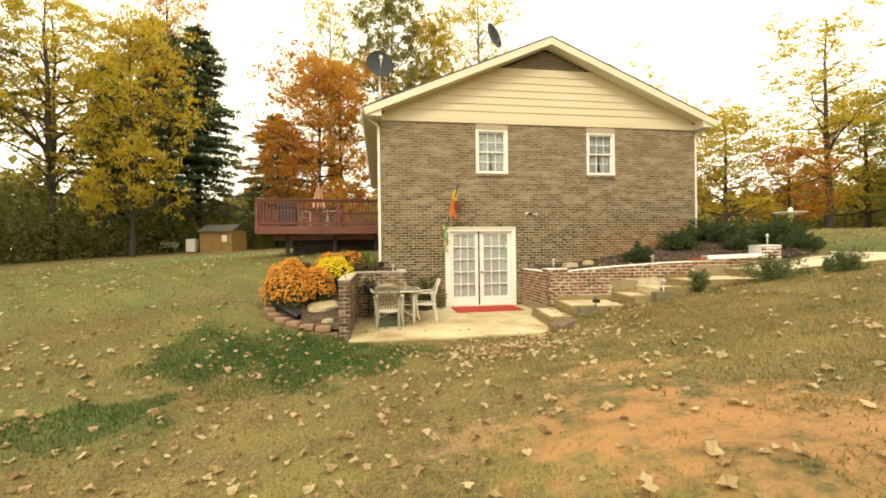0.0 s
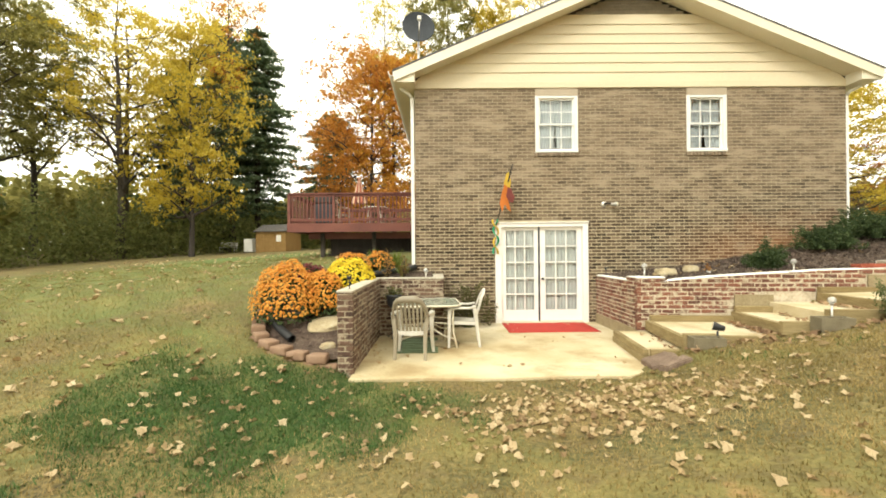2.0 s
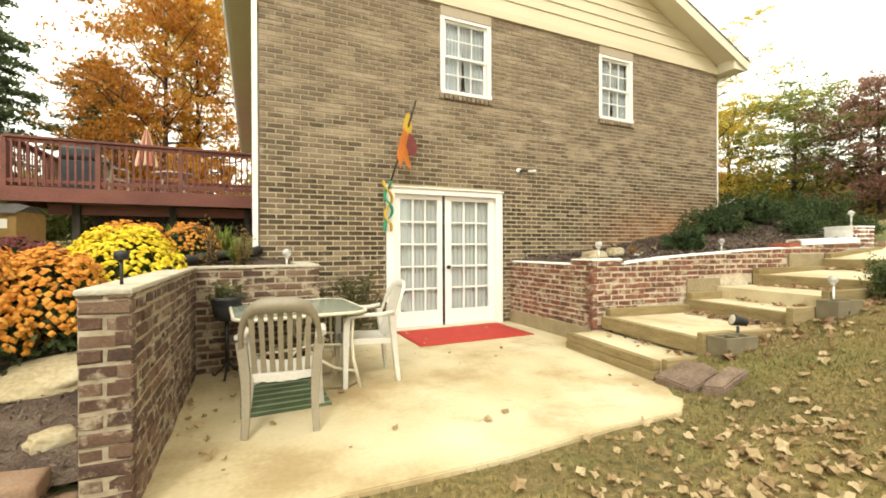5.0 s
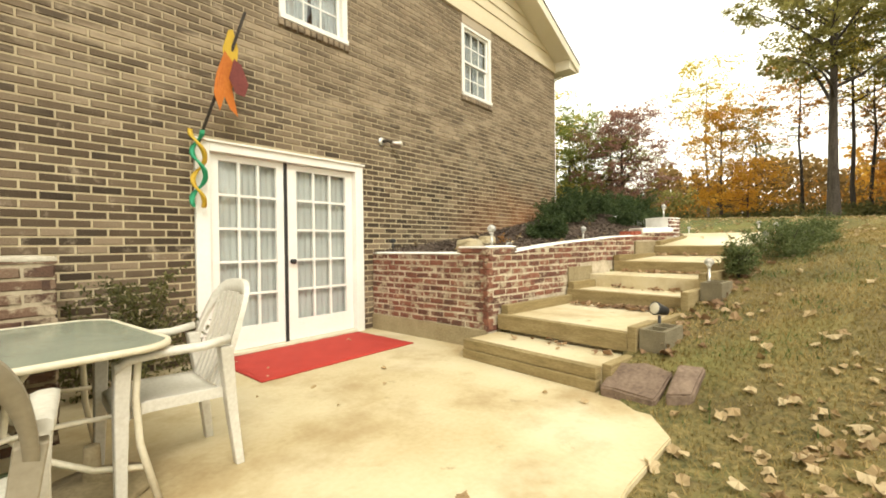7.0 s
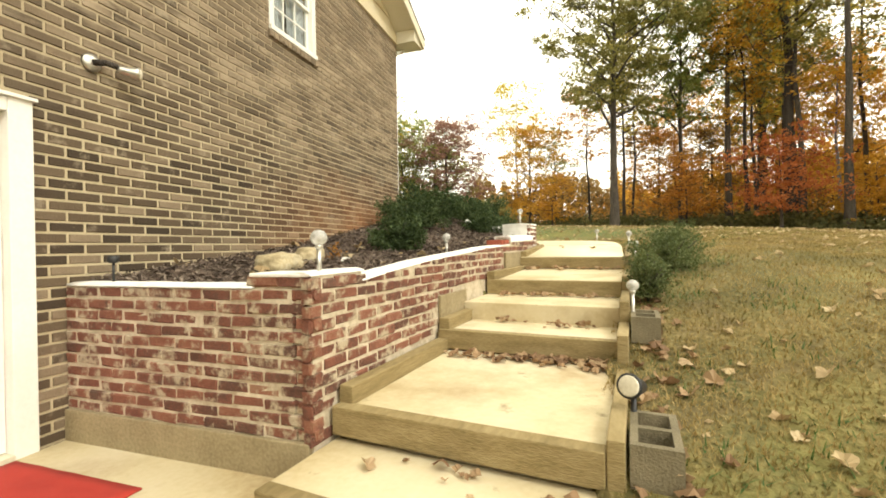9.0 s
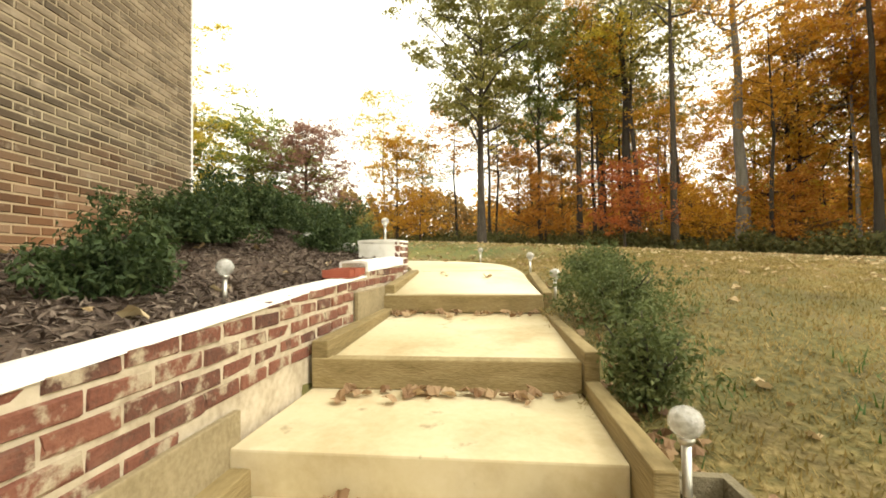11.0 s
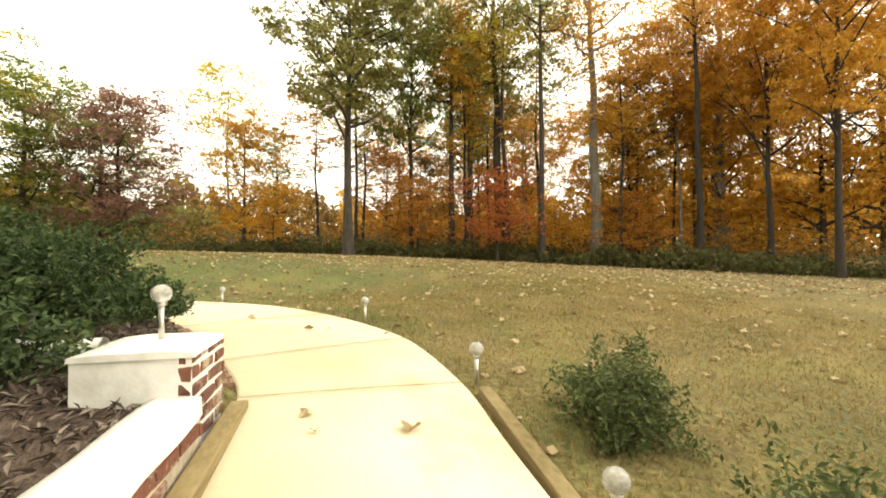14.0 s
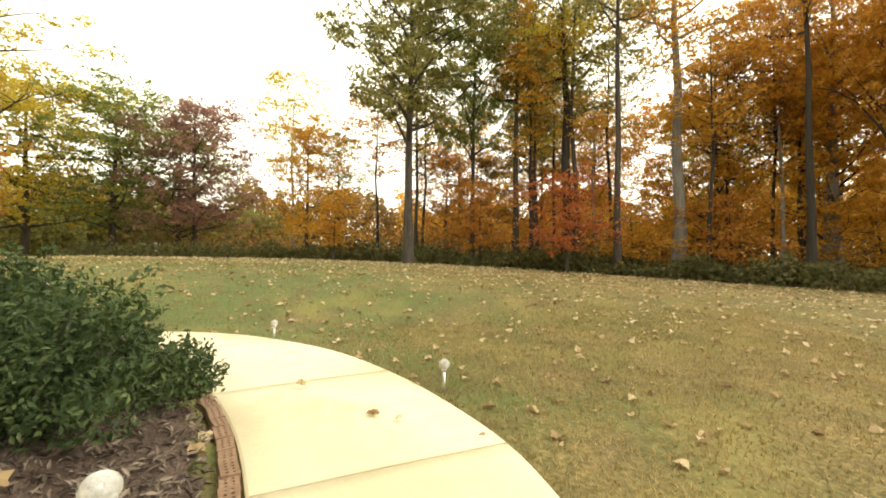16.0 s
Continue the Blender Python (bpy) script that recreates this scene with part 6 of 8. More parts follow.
# shrubs of the long bed and of the lawn's edge
for x, y, rx, ry, h, n in ((6.98, -1.12, 0.36, 0.34, 0.34, 4200), (8.5, -0.72, 0.55, 0.5, 0.38, 8000), (9.45, -0.78, 0.62, 0.55, 0.42, 9500), (10.85, -1.3, 0.6, 0.5, 0.6, 8000), (11.6, -1.5, 0.5, 0.4, 0.34, 5000), (11.75, -0.6, 0.8, 0.75, 0.55, 8000),
                           (10.7, 0.3, 0.9, 0.8, 0.52, 6000), (13.0, 0.7, 0.8, 0.8, 0.5, 6000), (9.6, -1.6, 0.42, 0.34, 0.34, 3500)):
    low_shrub("evergreen_shrub", pose(x, y, float(bed_right(x, y)) - 0.03, 0, 0, RNG.uniform(0, 360)), rx, ry, h * 1.12, int(n * 1.25), 0.046, L_SHRUB, "dense dark green evergreen shrub in the mulch bed", 10, group="evergreen shrubs in the bed")
for x, y, zz, r, h, n, lb in ((9.1, -4.5, 1.02, 0.4, 0.42, 6800, "small dark evergreen bush on the lawn's edge"), (7.75, -4.22, 0.88, 0.5, 0.44, 8500, "loose sprawling evergreen bush beside the steps"),
                             (6.5, -3.8, 0.72, 0.25, 0.42, 3200, "small bright evergreen bush against the side timber")):
    low_shrub("evergreen_shrub", pose(x, y, zz, 0, 0, 40 * x), r, r * 0.9, h, n, 0.034, L_LAWNBUSH, lb, 12, group="evergreen bushes by the walk")


# ---- dishes on the roof ----
def dish(m, r, mast, label):
    d = thing("satellite_dish", label, "satellite dish", m)
    prof = [(r * q, r * 0.28 * q * q) for q in (0.02, 0.25, 0.5, 0.75, 0.95, 1.0)] + [(r * q, r * 0.28 * q * q - 0.012) for q in (1.0, 0.75, 0.5, 0.25, 0.02)]
    b = lathe(prof, 32)
    tilt = Vector((0.12, -0.95, 0.22)).to_track_quat("Z", "Y").to_matrix().to_4x4()
    bmesh.ops.transform(b, matrix=Matrix.Translation((0, 0, mast)) @ tilt @ Matrix.Diagonal((1, 1.06, 1, 1)), verts=b.verts[:])
    part("reflector", b, M_METALGREY, d)
    part("mast", tube([(0, 0.04, 0), (0, 0.04, mast - 0.05)], 0.028), M_STEEL, d)
    part("strut", tube([(0.28, -0.1, 0.1), (0.02, 0.03, mast * 0.6)], 0.014), M_STEEL, d)
    part("strut", tube([(-0.25, -0.1, -0.1), (-0.02, 0.03, mast * 0.6)], 0.014), M_STEEL, d)
    fp = tilt @ Vector((0, 0, r * 0.95))
    part("feed_arm", tube([Vector((0, 0, mast)) + tilt @ Vector((0, -r * 0.95, 0.1)), Vector((0, 0, mast)) + fp + Vector((0, 0, -0.06))], 0.014), M_STEEL, d)
    fb = box((-0.05, -0.04, -0.05), (0.05, 0.04, 0.05), 0.012)
    bmesh.ops.transform(fb, matrix=Matrix.Translation(Vector((0, 0, mast)) + fp * 0.98), verts=fb.verts[:])
    part("feed_horn", fb, M_PIPEWHITE, d)
    return d


dish(pose(0.3, 1.9, roof_at(0.3)), 0.42, 1.9, "dark grey satellite dish on a tall roof mast")
dish(pose(4.5, 4.0, roof_at(4.5)), 0.45, 2.35, "dark grey satellite dish near the roof ridge").rotation_euler = (0, 0, radians(35))

# ---- deck ----
deck = thing("deck", "raised dark red stained wooden deck with rails", "deck", kind="structure")
DX0, DX1, DY0, DY1, DZ = -4.3, X0, 5.3, 11.0, 2.52
for k in range(16):
    y = DY0 + k * 0.357
    part("plank", box((DX0, y, DZ - 0.03), (DX1, y + 0.345, DZ)), M_DECK, deck)
part("rim_joist", box((DX0 - 0.02, DY0 - 0.05, DZ - 0.3), (DX1, DY0 - 0.005, DZ + 0.0), 0.005), M_DECK, deck)
part("rim_joist", box((DX0 - 0.06, DY0 - 0.05, DZ - 0.3), (DX0 - 0.022, DY1, DZ + 0.0), 0.005), M_DECK, deck)
part("beam", box((DX0 + 0.5, DY0 + 0.5, DZ - 0.52), (DX1, DY0 + 0.6, DZ - 0.3)), M_DECK, deck)
# posts take the dark bark colour in place of the shade below the planks
for x in (DX0 + 1.0, DX0 + 2.8, DX1 - 0.2):
    for y in (DY0 + 0.5, DY1 - 0.4):
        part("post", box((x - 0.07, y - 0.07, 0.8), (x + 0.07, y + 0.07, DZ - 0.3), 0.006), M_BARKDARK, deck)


def railing(a, b):
    a, b = Vector(a), Vector(b)
    d = b - a
    n = max(1, int(d.length / 0.125))
    ang = math.degrees(math.atan2(d.y, d.x))
    part("top_rail", box((0, -0.07, 0.98), (d.length, 0.05, 1.03), 0.006, pose(a.x, a.y, DZ, 0, 0, ang)), M_DECK, deck)
    part("lower_rail", box((0, -0.02, 0.08), (d.length, 0.02, 0.16), 0.004, pose(a.x, a.y, DZ, 0, 0, ang)), M_DECK, deck)
    part("upper_rail", box((0, -0.02, 0.9), (d.length, 0.02, 0.975), 0.004, pose(a.x, a.y, DZ, 0, 0, ang)), M_DECK, deck)
    for k in range(1, n):
        p = a + d * (k / n)
        part("baluster", box((-0.018, -0.038, 0.02), (0.018, -0.021, 0.97), 0, pose(p.x, p.y, DZ, 0, 0, ang)), M_DECK, deck)
    m2 = max(1, round(d.length / 1.75))
    for k in range(m2 + 1):
        p = a + d * (k / m2)
        part("rail_post", box((-0.045, -0.045, -0.25), (0.045, 0.045, 0.978), 0.004, pose(p.x, p.y, DZ, 0, 0, ang)), M_DECK, deck)


railing((DX0, DY0, 0), (DX1 - 0.06, DY0, 0))
railing((DX0, DY0 + 0.1, 0), (DX0, DY1, 0))
railing((DX0, DY1, 0), (DX1 - 0.06, DY1, 0))
lat = thing("lattice_panel", "wooden lattice coloured dark for the shade under the deck", "lattice")
for k in range(-14, 30):
    for sg in (1, -1):
        x = DX0 + 1.1 + k * 0.11
        p0, p1 = [x, 1.0], [x + sg * 1.1, 2.1]
        lo_x, hi_x = DX0 + 1.1, DX1 - 0.25
        q = [Vector((p0[0] + (p1[0] - p0[0]) * t, 0, 1.0 + 1.1 * t)) for t in np.linspace(0, 1, 12)]
        q = [v for v in q if lo_x <= v.x <= hi_x]
        if len(q) > 2:
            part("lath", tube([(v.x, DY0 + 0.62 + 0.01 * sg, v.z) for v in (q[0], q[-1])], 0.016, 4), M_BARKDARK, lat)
# added sheet that closes off the space below the deck as deep shade
tagged(part("deck_back_panel", box((DX0 + 1.0, DY0 + 1.6, 0.7), (DX1, DY0 + 1.66, 2.2)), M_BARKDARK), "added dark sheet for the deep shade under the deck", "panel")

um = thing("patio_umbrella", "closed orange striped patio umbrella on the deck", "umbrella", pose(-2.35, 7.6, DZ))
part("pole", tube([(0, 0, 0), (0, 0, 2.0)], 0.022), M_CREAMTUBE, um)
M_PEACH = make_mat("peach_canvas", [(0.55, 0.36, 0.24), (0.64, 0.44, 0.3)], 4, 40, 0.9, 0.2)
M_RUST = make_mat("rust_canvas", [(0.36, 0.11, 0.06), (0.44, 0.16, 0.09)], 4, 40, 0.9, 0.2)
for k in range(10):
    a0, a1 = 2 * math.pi * k / 10, 2 * math.pi * (k + 1) / 10
    bm = bmesh.new()
    rows = []
    for zz, r in ((1.95, 0.02), (1.7, 0.09), (1.35, 0.17), (1.0, 0.25), (0.92, 0.27)):
        am = (a0 + a1) / 2
        rows.append([bm.verts.new((rr3 * math.cos(a), rr3 * math.sin(a), zz)) for a, rr3 in ((a0, r * 0.72), (am, r * 1.12), (a1, r * 0.72))] + [bm.verts.new((0.9 * r * 0.7 * math.cos(am), 0.9 * r * 0.7 * math.sin(am), zz))])
    for a, b in zip(rows, rows[1:]):
        for e in range(4):
            bm.faces.new((a[e], a[(e + 1) % 4], b[(e + 1) % 4], b[e])).smooth = True
    bmesh.ops.recalc_face_normals(bm, faces=bm.faces[:])
    part("canopy_fold", bm, M_PEACH if k % 2 else M_RUST, um)
gr = thing("gas_grill", "black covered gas grill on the deck", "grill", pose(-3.4, 6.4, DZ))
part("hood", box((-0.35, -0.25, 0.75), (0.35, 0.25, 1.1), 0.09), M_BLACK, gr)
part("cabinet", box((-0.33, -0.23, 0.08), (0.33, 0.23, 0.75), 0.02), M_METALGREY, gr)
part("side_shelf", box((0.36, -0.2, 0.72), (0.65, 0.2, 0.76), 0.01), M_BLACK, gr)
for sx in (-0.27, 0.27):
    for sy in (-0.18, 0.18):
        part("caster", tube([(sx, sy, 0.0), (sx, sy, 0.09)], 0.03), M_BLACK, gr)
tb = thing("deck_table", "pale round table on the deck beneath the umbrella", "table", pose(-1.7, 7.4, DZ))
part("tabletop", lathe([(0.5, 0.7), (0.52, 0.71), (0.52, 0.725), (0.5, 0.735), (0.01, 0.735)], 28), M_PLASTIC, tb)
for k in range(4):
    a = math.pi / 4 + k * math.pi / 2
    part("leg", tube([(0.3 * math.cos(a), 0.3 * math.sin(a), 0.7), (0.4 * math.cos(a), 0.4 * math.sin(a), 0)], 0.02), M_PLASTIC, tb)
resin_chair("deck_chair", pose(-2.9, 6.6, DZ, 0, 0, 150), "white resin chair on the deck behind the rail")

# ---- shed and things on the back lawn ----
shz = float(ground_height(-12.2, 25.0))
shed = thing("garden_shed", "small ochre wooden shed with a grey gable roof", "shed", pose(-12.2, 25.0, shz - 0.1, 0, 0, -12))
part("wall", box((-1.3, -1.1, 0), (1.3, 1.1, 1.75)), M_SHEDWALL, shed)
for k in range(9):
    part("batten", box((-1.3 + k * 0.32, -1.115, 0.02), (-1.27 + k * 0.32, -1.1, 1.75)), M_SHEDWALL, shed)
bm = bmesh.new()
for sg in (-1, 1):
    q = [bm.verts.new(p) for p in ((-1.42, sg * 1.3, 1.62), (1.42, sg * 1.3, 1.62), (1.42, 0, 2.2), (-1.42, 0, 2.2))]
    q2 = [bm.verts.new(v.co + Vector((0, 0, 0.06))) for v in q]
    bm.faces.new(q)
    bm.faces.new(q2)
    for k in range(4):
        bm.faces.new((q[k], q[(k + 1) % 4], q2[(k + 1) % 4], q2[k]))
g2 = [bm.verts.new(p) for p in ((1.28, -1.1, 1.75), (1.28, 1.1, 1.75), (1.28, 0, 2.2), (-1.28, -1.1, 1.75), (-1.28, 1.1, 1.75), (-1.28, 0, 2.2))]
bm.faces.new(g2[:3])
bm.faces.new(g2[3:])
bmesh.ops.recalc_face_normals(bm, faces=bm.faces[:])
part("roof", bm, M_SHINGLE, shed)
part("window", box((0.5, -1.13, 0.85), (0.9, -1.1, 1.35)), M_WHITE, shed)
cz = float(ground_height(-15.2, 26.0))
cb = thing("utility_cabinet", "white metal utility cabinet on the back lawn", "cabinet", pose(-15.0, 26.0, cz))
part("body", box((-0.35, -0.3, 0.05), (0.35, 0.3, 1.1), 0.02), M_WHITE, cb)
part("base", box((-0.4, -0.35, -0.1), (0.4, 0.35, 0.05), 0.01), M_CINDER, cb)
bn = thing("garden_bench", "grey metal bench on the back lawn", "bench", pose(-16.8, 26.0, cz))
part("seat", box((-0.7, -0.25, 0.4), (0.7, 0.2, 0.45), 0.01), M_STEEL, bn)
part("backrest", box((-0.7, 0.2, 0.5), (0.7, 0.24, 0.85), 0.01), M_STEEL, bn)
for sx in (-0.6, 0.6):
    part("leg", tube([(sx, -0.2, 0), (sx, -0.2, 0.4)], 0.02), M_STEEL, bn)
    part("leg", tube([(sx, 0.2, 0), (sx, 0.22, 0.8)], 0.02), M_STEEL, bn)
bz = float(ground_height(18.6, 5.1))
bb = thing("bird_bath", "white stone bird bath on the far lawn", "bird bath", pose(18.6, 5.1, bz))
part("pedestal", lathe([(0.2, 0), (0.2, 0.06), (0.09, 0.12), (0.07, 0.5), (0.1, 0.72), (0.12, 0.75)], 18), M_WHITECAP, bb)
part("basin", lathe([(0.1, 0.74), (0.5, 0.83), (0.62, 0.86), (0.62, 0.89), (0.5, 0.87), (0.02, 0.84)], 26), M_WHITECAP, bb)
part("finial", lathe([(0.05, 0.85), (0.09, 0.95), (0.07, 1.06), (0.02, 1.1)], 14), M_WHITECAP, bb)
wpz = float(ground_height(46, 13))
wp = thing("mailbox_post", "white mailbox post at the far edge of the lawn", "mailbox", pose(46, 13, wpz))
part("post", box((-0.08, -0.08, 0), (0.08, 0.08, 1.3), 0.01), M_WHITE, wp)
part("box", box((-0.12, -0.3, 1.0), (0.12, 0.25, 1.25), 0.05), M_WHITE, wp)
hz = float(ground_height(72, 15.5))
fh = thing("far_house", "low distant house with a grey-tan roof", "house", pose(72, 15.5, hz - 0.5, 0, 0, 80))
part("wall", box((-4.5, -3, 0), (4.5, 3, 1.4)), M_SHEDWALL, fh)
bm = bmesh.new()
pr = [bm.verts.new(p) for p in ((-5, -3.4, 1.3), (5, -3.4, 1.3), (4.4, 0, 2.3), (-4.4, 0, 2.3), (5, 3.4, 1.3), (-5, 3.4, 1.3))]
for q in ((0, 1, 2, 3), (4, 5, 3, 2), (1, 4, 2), (5, 0, 3), (0, 5, 4, 1)):
    bm.faces.new([pr[k] for k in q])
part("roof", bm, M_FOOTING, fh)


# ---- trees ----
def branch_line(a, b, bend, n=5):
    a, b = Vector(a), Vector(b)
    side = Vector(RNG.normal(size=3)) * bend * (b - a).length
    return [a.lerp(b, k / (n - 1)) + side * math.sin(math.pi * k / (n - 1)) for k in range(n)]


def broadleaf(name, h, bare, spread, n_leaf, size, trunk_r, bark, leaves, label, limbs=16, clump=0.9, lean=0.0, up=0.5, category="tree"):
    """Tapered trunk, limbs and twigs, and a crown of leaf clumps at the twig ends. bare: share of trunk with no limbs."""
    t = thing(name, label, category)
    bm = bmesh.new()
    tips = []
    wig = RNG.normal(size=(7, 2)) * h * 0.0045
    line = [Vector((lean * h * (k / 6) ** 1.3 + wig[k, 0] * (k > 0), wig[k, 1] * (k > 0), h * 0.97 * k / 6)) for k in range(7)]
    rad = [trunk_r * (1.25 if k == 0 else (1 - 0.86 * k / 6)) for k in range(7)]
    add_tube(bm, [line[0] - Vector((0, 0, 0.3))] + line, [trunk_r * 1.45] + rad, 10)

    def at(f):
        k = min(int(f * 6), 5)
        return line[k].lerp(line[k + 1], f * 6 - k)

    for i in range(limbs):
        f = bare + (0.97 - bare) * (i + RNG.uniform(0, 0.9)) / limbs
        g = (f - bare) / (1 - bare)
        reach = spread * (0.45 + 0.75 * math.sin(math.pi * min(1, 0.26 + 0.64 * g)) ** 0.7) * RNG.uniform(0.6, 1.15)
        a = i * 2.4 + RNG.uniform(-0.5, 0.5)
        p0 = at(f)
        p1 = p0 + Vector((math.cos(a) * reach, math.sin(a) * reach, reach * up * RNG.uniform(0.5, 1.5)))
        r0 = trunk_r * (1 - 0.86 * f) * 0.55
        ln = branch_line(p0, p1, 0.08)
        add_tube(bm, ln, [r0, r0 * 0.75, r0 * 0.5, r0 * 0.32, 0.012], 6, cap=False)
        tips.append((p1, 1.0))
        for q in range(5):
            k = RNG.integers(1, 4)
            b0 = ln[k]
            d = Vector(RNG.normal(size=3))
            d.z = abs(d.z) * 0.6
            b1 = b0 + d.normalized() * reach * RNG.uniform(0.3, 0.6)
            add_tube(bm, branch_line(b0, b1, 0.1, 4), [r0 * 0.35, r0 * 0.25, r0 * 0.15, 0.008], 4, cap=False)
            tips.append((b1, 0.8))
    tips.append((line[-1], 0.8))
    part("trunk", bm, bark, t)
    # each twig end bears a few flat sprays, with gaps between them
    per = max(6, n_leaf // (len(tips) * 5))
    cs = []
    for p, q in tips:
        for k in range(int(RNG.integers(3, 8))):
            mid = np.array(p) + RNG.normal(size=3) * clump * q * (0.85, 0.85, 0.6)
            m = max(4, int(per * RNG.uniform(0.4, 1.7)))
            flat = clump * q * RNG.uniform(0.25, 0.5)
            cs.append(mid + RNG.normal(size=(m, 3)) * (flat, flat, flat * 0.42))
    leaf_chips("crown", np.concatenate(cs), size, leaves, t, 0.75, 0.3)
    return t


def conifer(name, h, r, n_leaf, trunk_r, label):
    """Pine: straight mast, whorls of slightly drooping boughs, needles in sprays along them, thin low down."""
    t = thing(name, label, "conifer")
    bm = bmesh.new()
    add_tube(bm, [(0, 0, -0.3), (0, 0, h * 0.5), (0, 0, h)], [trunk_r * 1.2, trunk_r * 0.6, 0.02], 9)
    cs = []
    tiers = 22
    for i in range(tiers):
        f = 0.17 + 0.82 * i / tiers
        full_ = 0.35 + 0.65 * min(1, max(0, (f - 0.2) / 0.25))
        reach = r * (1 - f) ** 0.6 * RNG.uniform(0.7, 1.15) * (0.75 + 0.25 * full_)
        k = 6
        for j in range(k):
            a = j * 2 * math.pi / k + i * 0.9 + RNG.uniform(-0.3, 0.3)
            le = reach * RNG.uniform(0.55, 1.2)
            p0 = Vector((0, 0, f * h + RNG.uniform(-0.2, 0.2)))
            p1 = Vector((math.cos(a) * le, math.sin(a) * le, p0.z - 0.12 * le + 0.02 * h * f))
            mid = p0.lerp(p1, 0.5) + Vector((0, 0, 0.07 * le))
            add_tube(bm, [p0, mid, p1], [0.05, 0.03, 0.008], 4, cap=False)
            for q in range(7):
                u = 0.25 + 0.75 * q / 6
                side = Vector((-math.sin(a), math.cos(a), 0)) * RNG.uniform(-0.32, 0.32) * le * (1.1 - u * 0.7)
                c = (p0.lerp(mid, u * 2) if u < 0.5 else mid.lerp(p1, u * 2 - 1)) + side
                m = max(3, int(n_leaf / (tiers * k * 7) * (le / r + 0.4) * full_ * RNG.uniform(0.5, 1.6)))
                cs.append(np.array(c) + RNG.normal(size=(m, 3)) * (0.14 + 0.05 * le, 0.14 + 0.05 * le, 0.07) - (0, 0, 0.06))
    part("trunk", bm, M_BARKDARK, t)
    leaf_chips("crown", np.concatenate(cs), 0.27, L_CONIFER, t, 0.5, 0.2)
    return t


def place(src, x, y, h_scale, w_scale=None, leaves=None, bark=None, turn=None, sink=0.1, label=""):
    z0 = float(ground_height(x, y)) - sink
    w_scale = w_scale or h_scale
    m = Matrix.Translation((x, y, z0)) @ Matrix.Rotation(RNG.uniform(0, 6.28) if turn is None else turn, 4, "Z") @ Matrix.Diagonal((w_scale, w_scale, h_scale, 1))
    ob = copy_thing(src, m)
    for ch in ob.children:
        want = leaves if ch.name.startswith("crown") else bark
        if want:
            ch.material_slots[0].link = "OBJECT"
            ch.material_slots[0].material = want
    if label:
        ob["label"] = label
    return ob


def settle(src, x, y, turn=0.0):
    src.matrix_world = Matrix.Translation((x, y, float(ground_height(x, y)) - 0.1)) @ Matrix.Rotation(turn, 4, "Z")
    return src


# prototypes stand at places of their own
oak = settle(broadleaf("oak_tree", 18, 0.34, 4.5, 27000, 0.178, 0.25, M_BARK, L_OLIVE, "tall olive-green oak at the wood's edge", 24, 0.75, up=0.75), 29.9, -5.4)
tall = settle(broadleaf("tall_tree", 22, 0.58, 3.6, 8500, 0.165, 0.36, M_BARKPALE, L_GOLD, "tall pale-barked tree with golden autumn leaves", 17, 0.75, 0.012), 28.6, -20.2)
full = settle(broadleaf("maple_tree", 12, 0.14, 3.6, 17000, 0.17, 0.2, M_BARK, L_GOLD, "broad golden orange maple", 26, 0.72, up=0.4), 42.5, -18.5)
small = settle(broadleaf("understory_tree", 4.8, 0.2, 1.5, 5500, 0.13, 0.08, M_BARK, L_RED, "small coral red understory tree", 14, 0.5, 0.05, 0.25), 27.6, -13.0)
thin = settle(broadleaf("sparse_tree", 15, 0.5, 2.3, 4200, 0.16, 0.13, M_BARKPALE, L_YELLOW, "thin pale tree with a sparse yellow top", 12, 0.55), 43.4, 2.2)
bare = settle(broadleaf("half_bare_tree", 19, 0.25, 4.4, 12000, 0.17, 0.3, M_BARK, L_YELLOW, "tall dark tree with thin yellowing leaves", 20, 0.6), -21.8, 20.8)
pine = settle(conifer("pine_tree", 20, 5.6, 52000, 0.26, "tall dark green pine behind the shed"), -15.4, 28.5)

GREENISH, GOLDEN = "tall green and yellow tree at the wood's edge", "golden orange autumn tree in the woods"
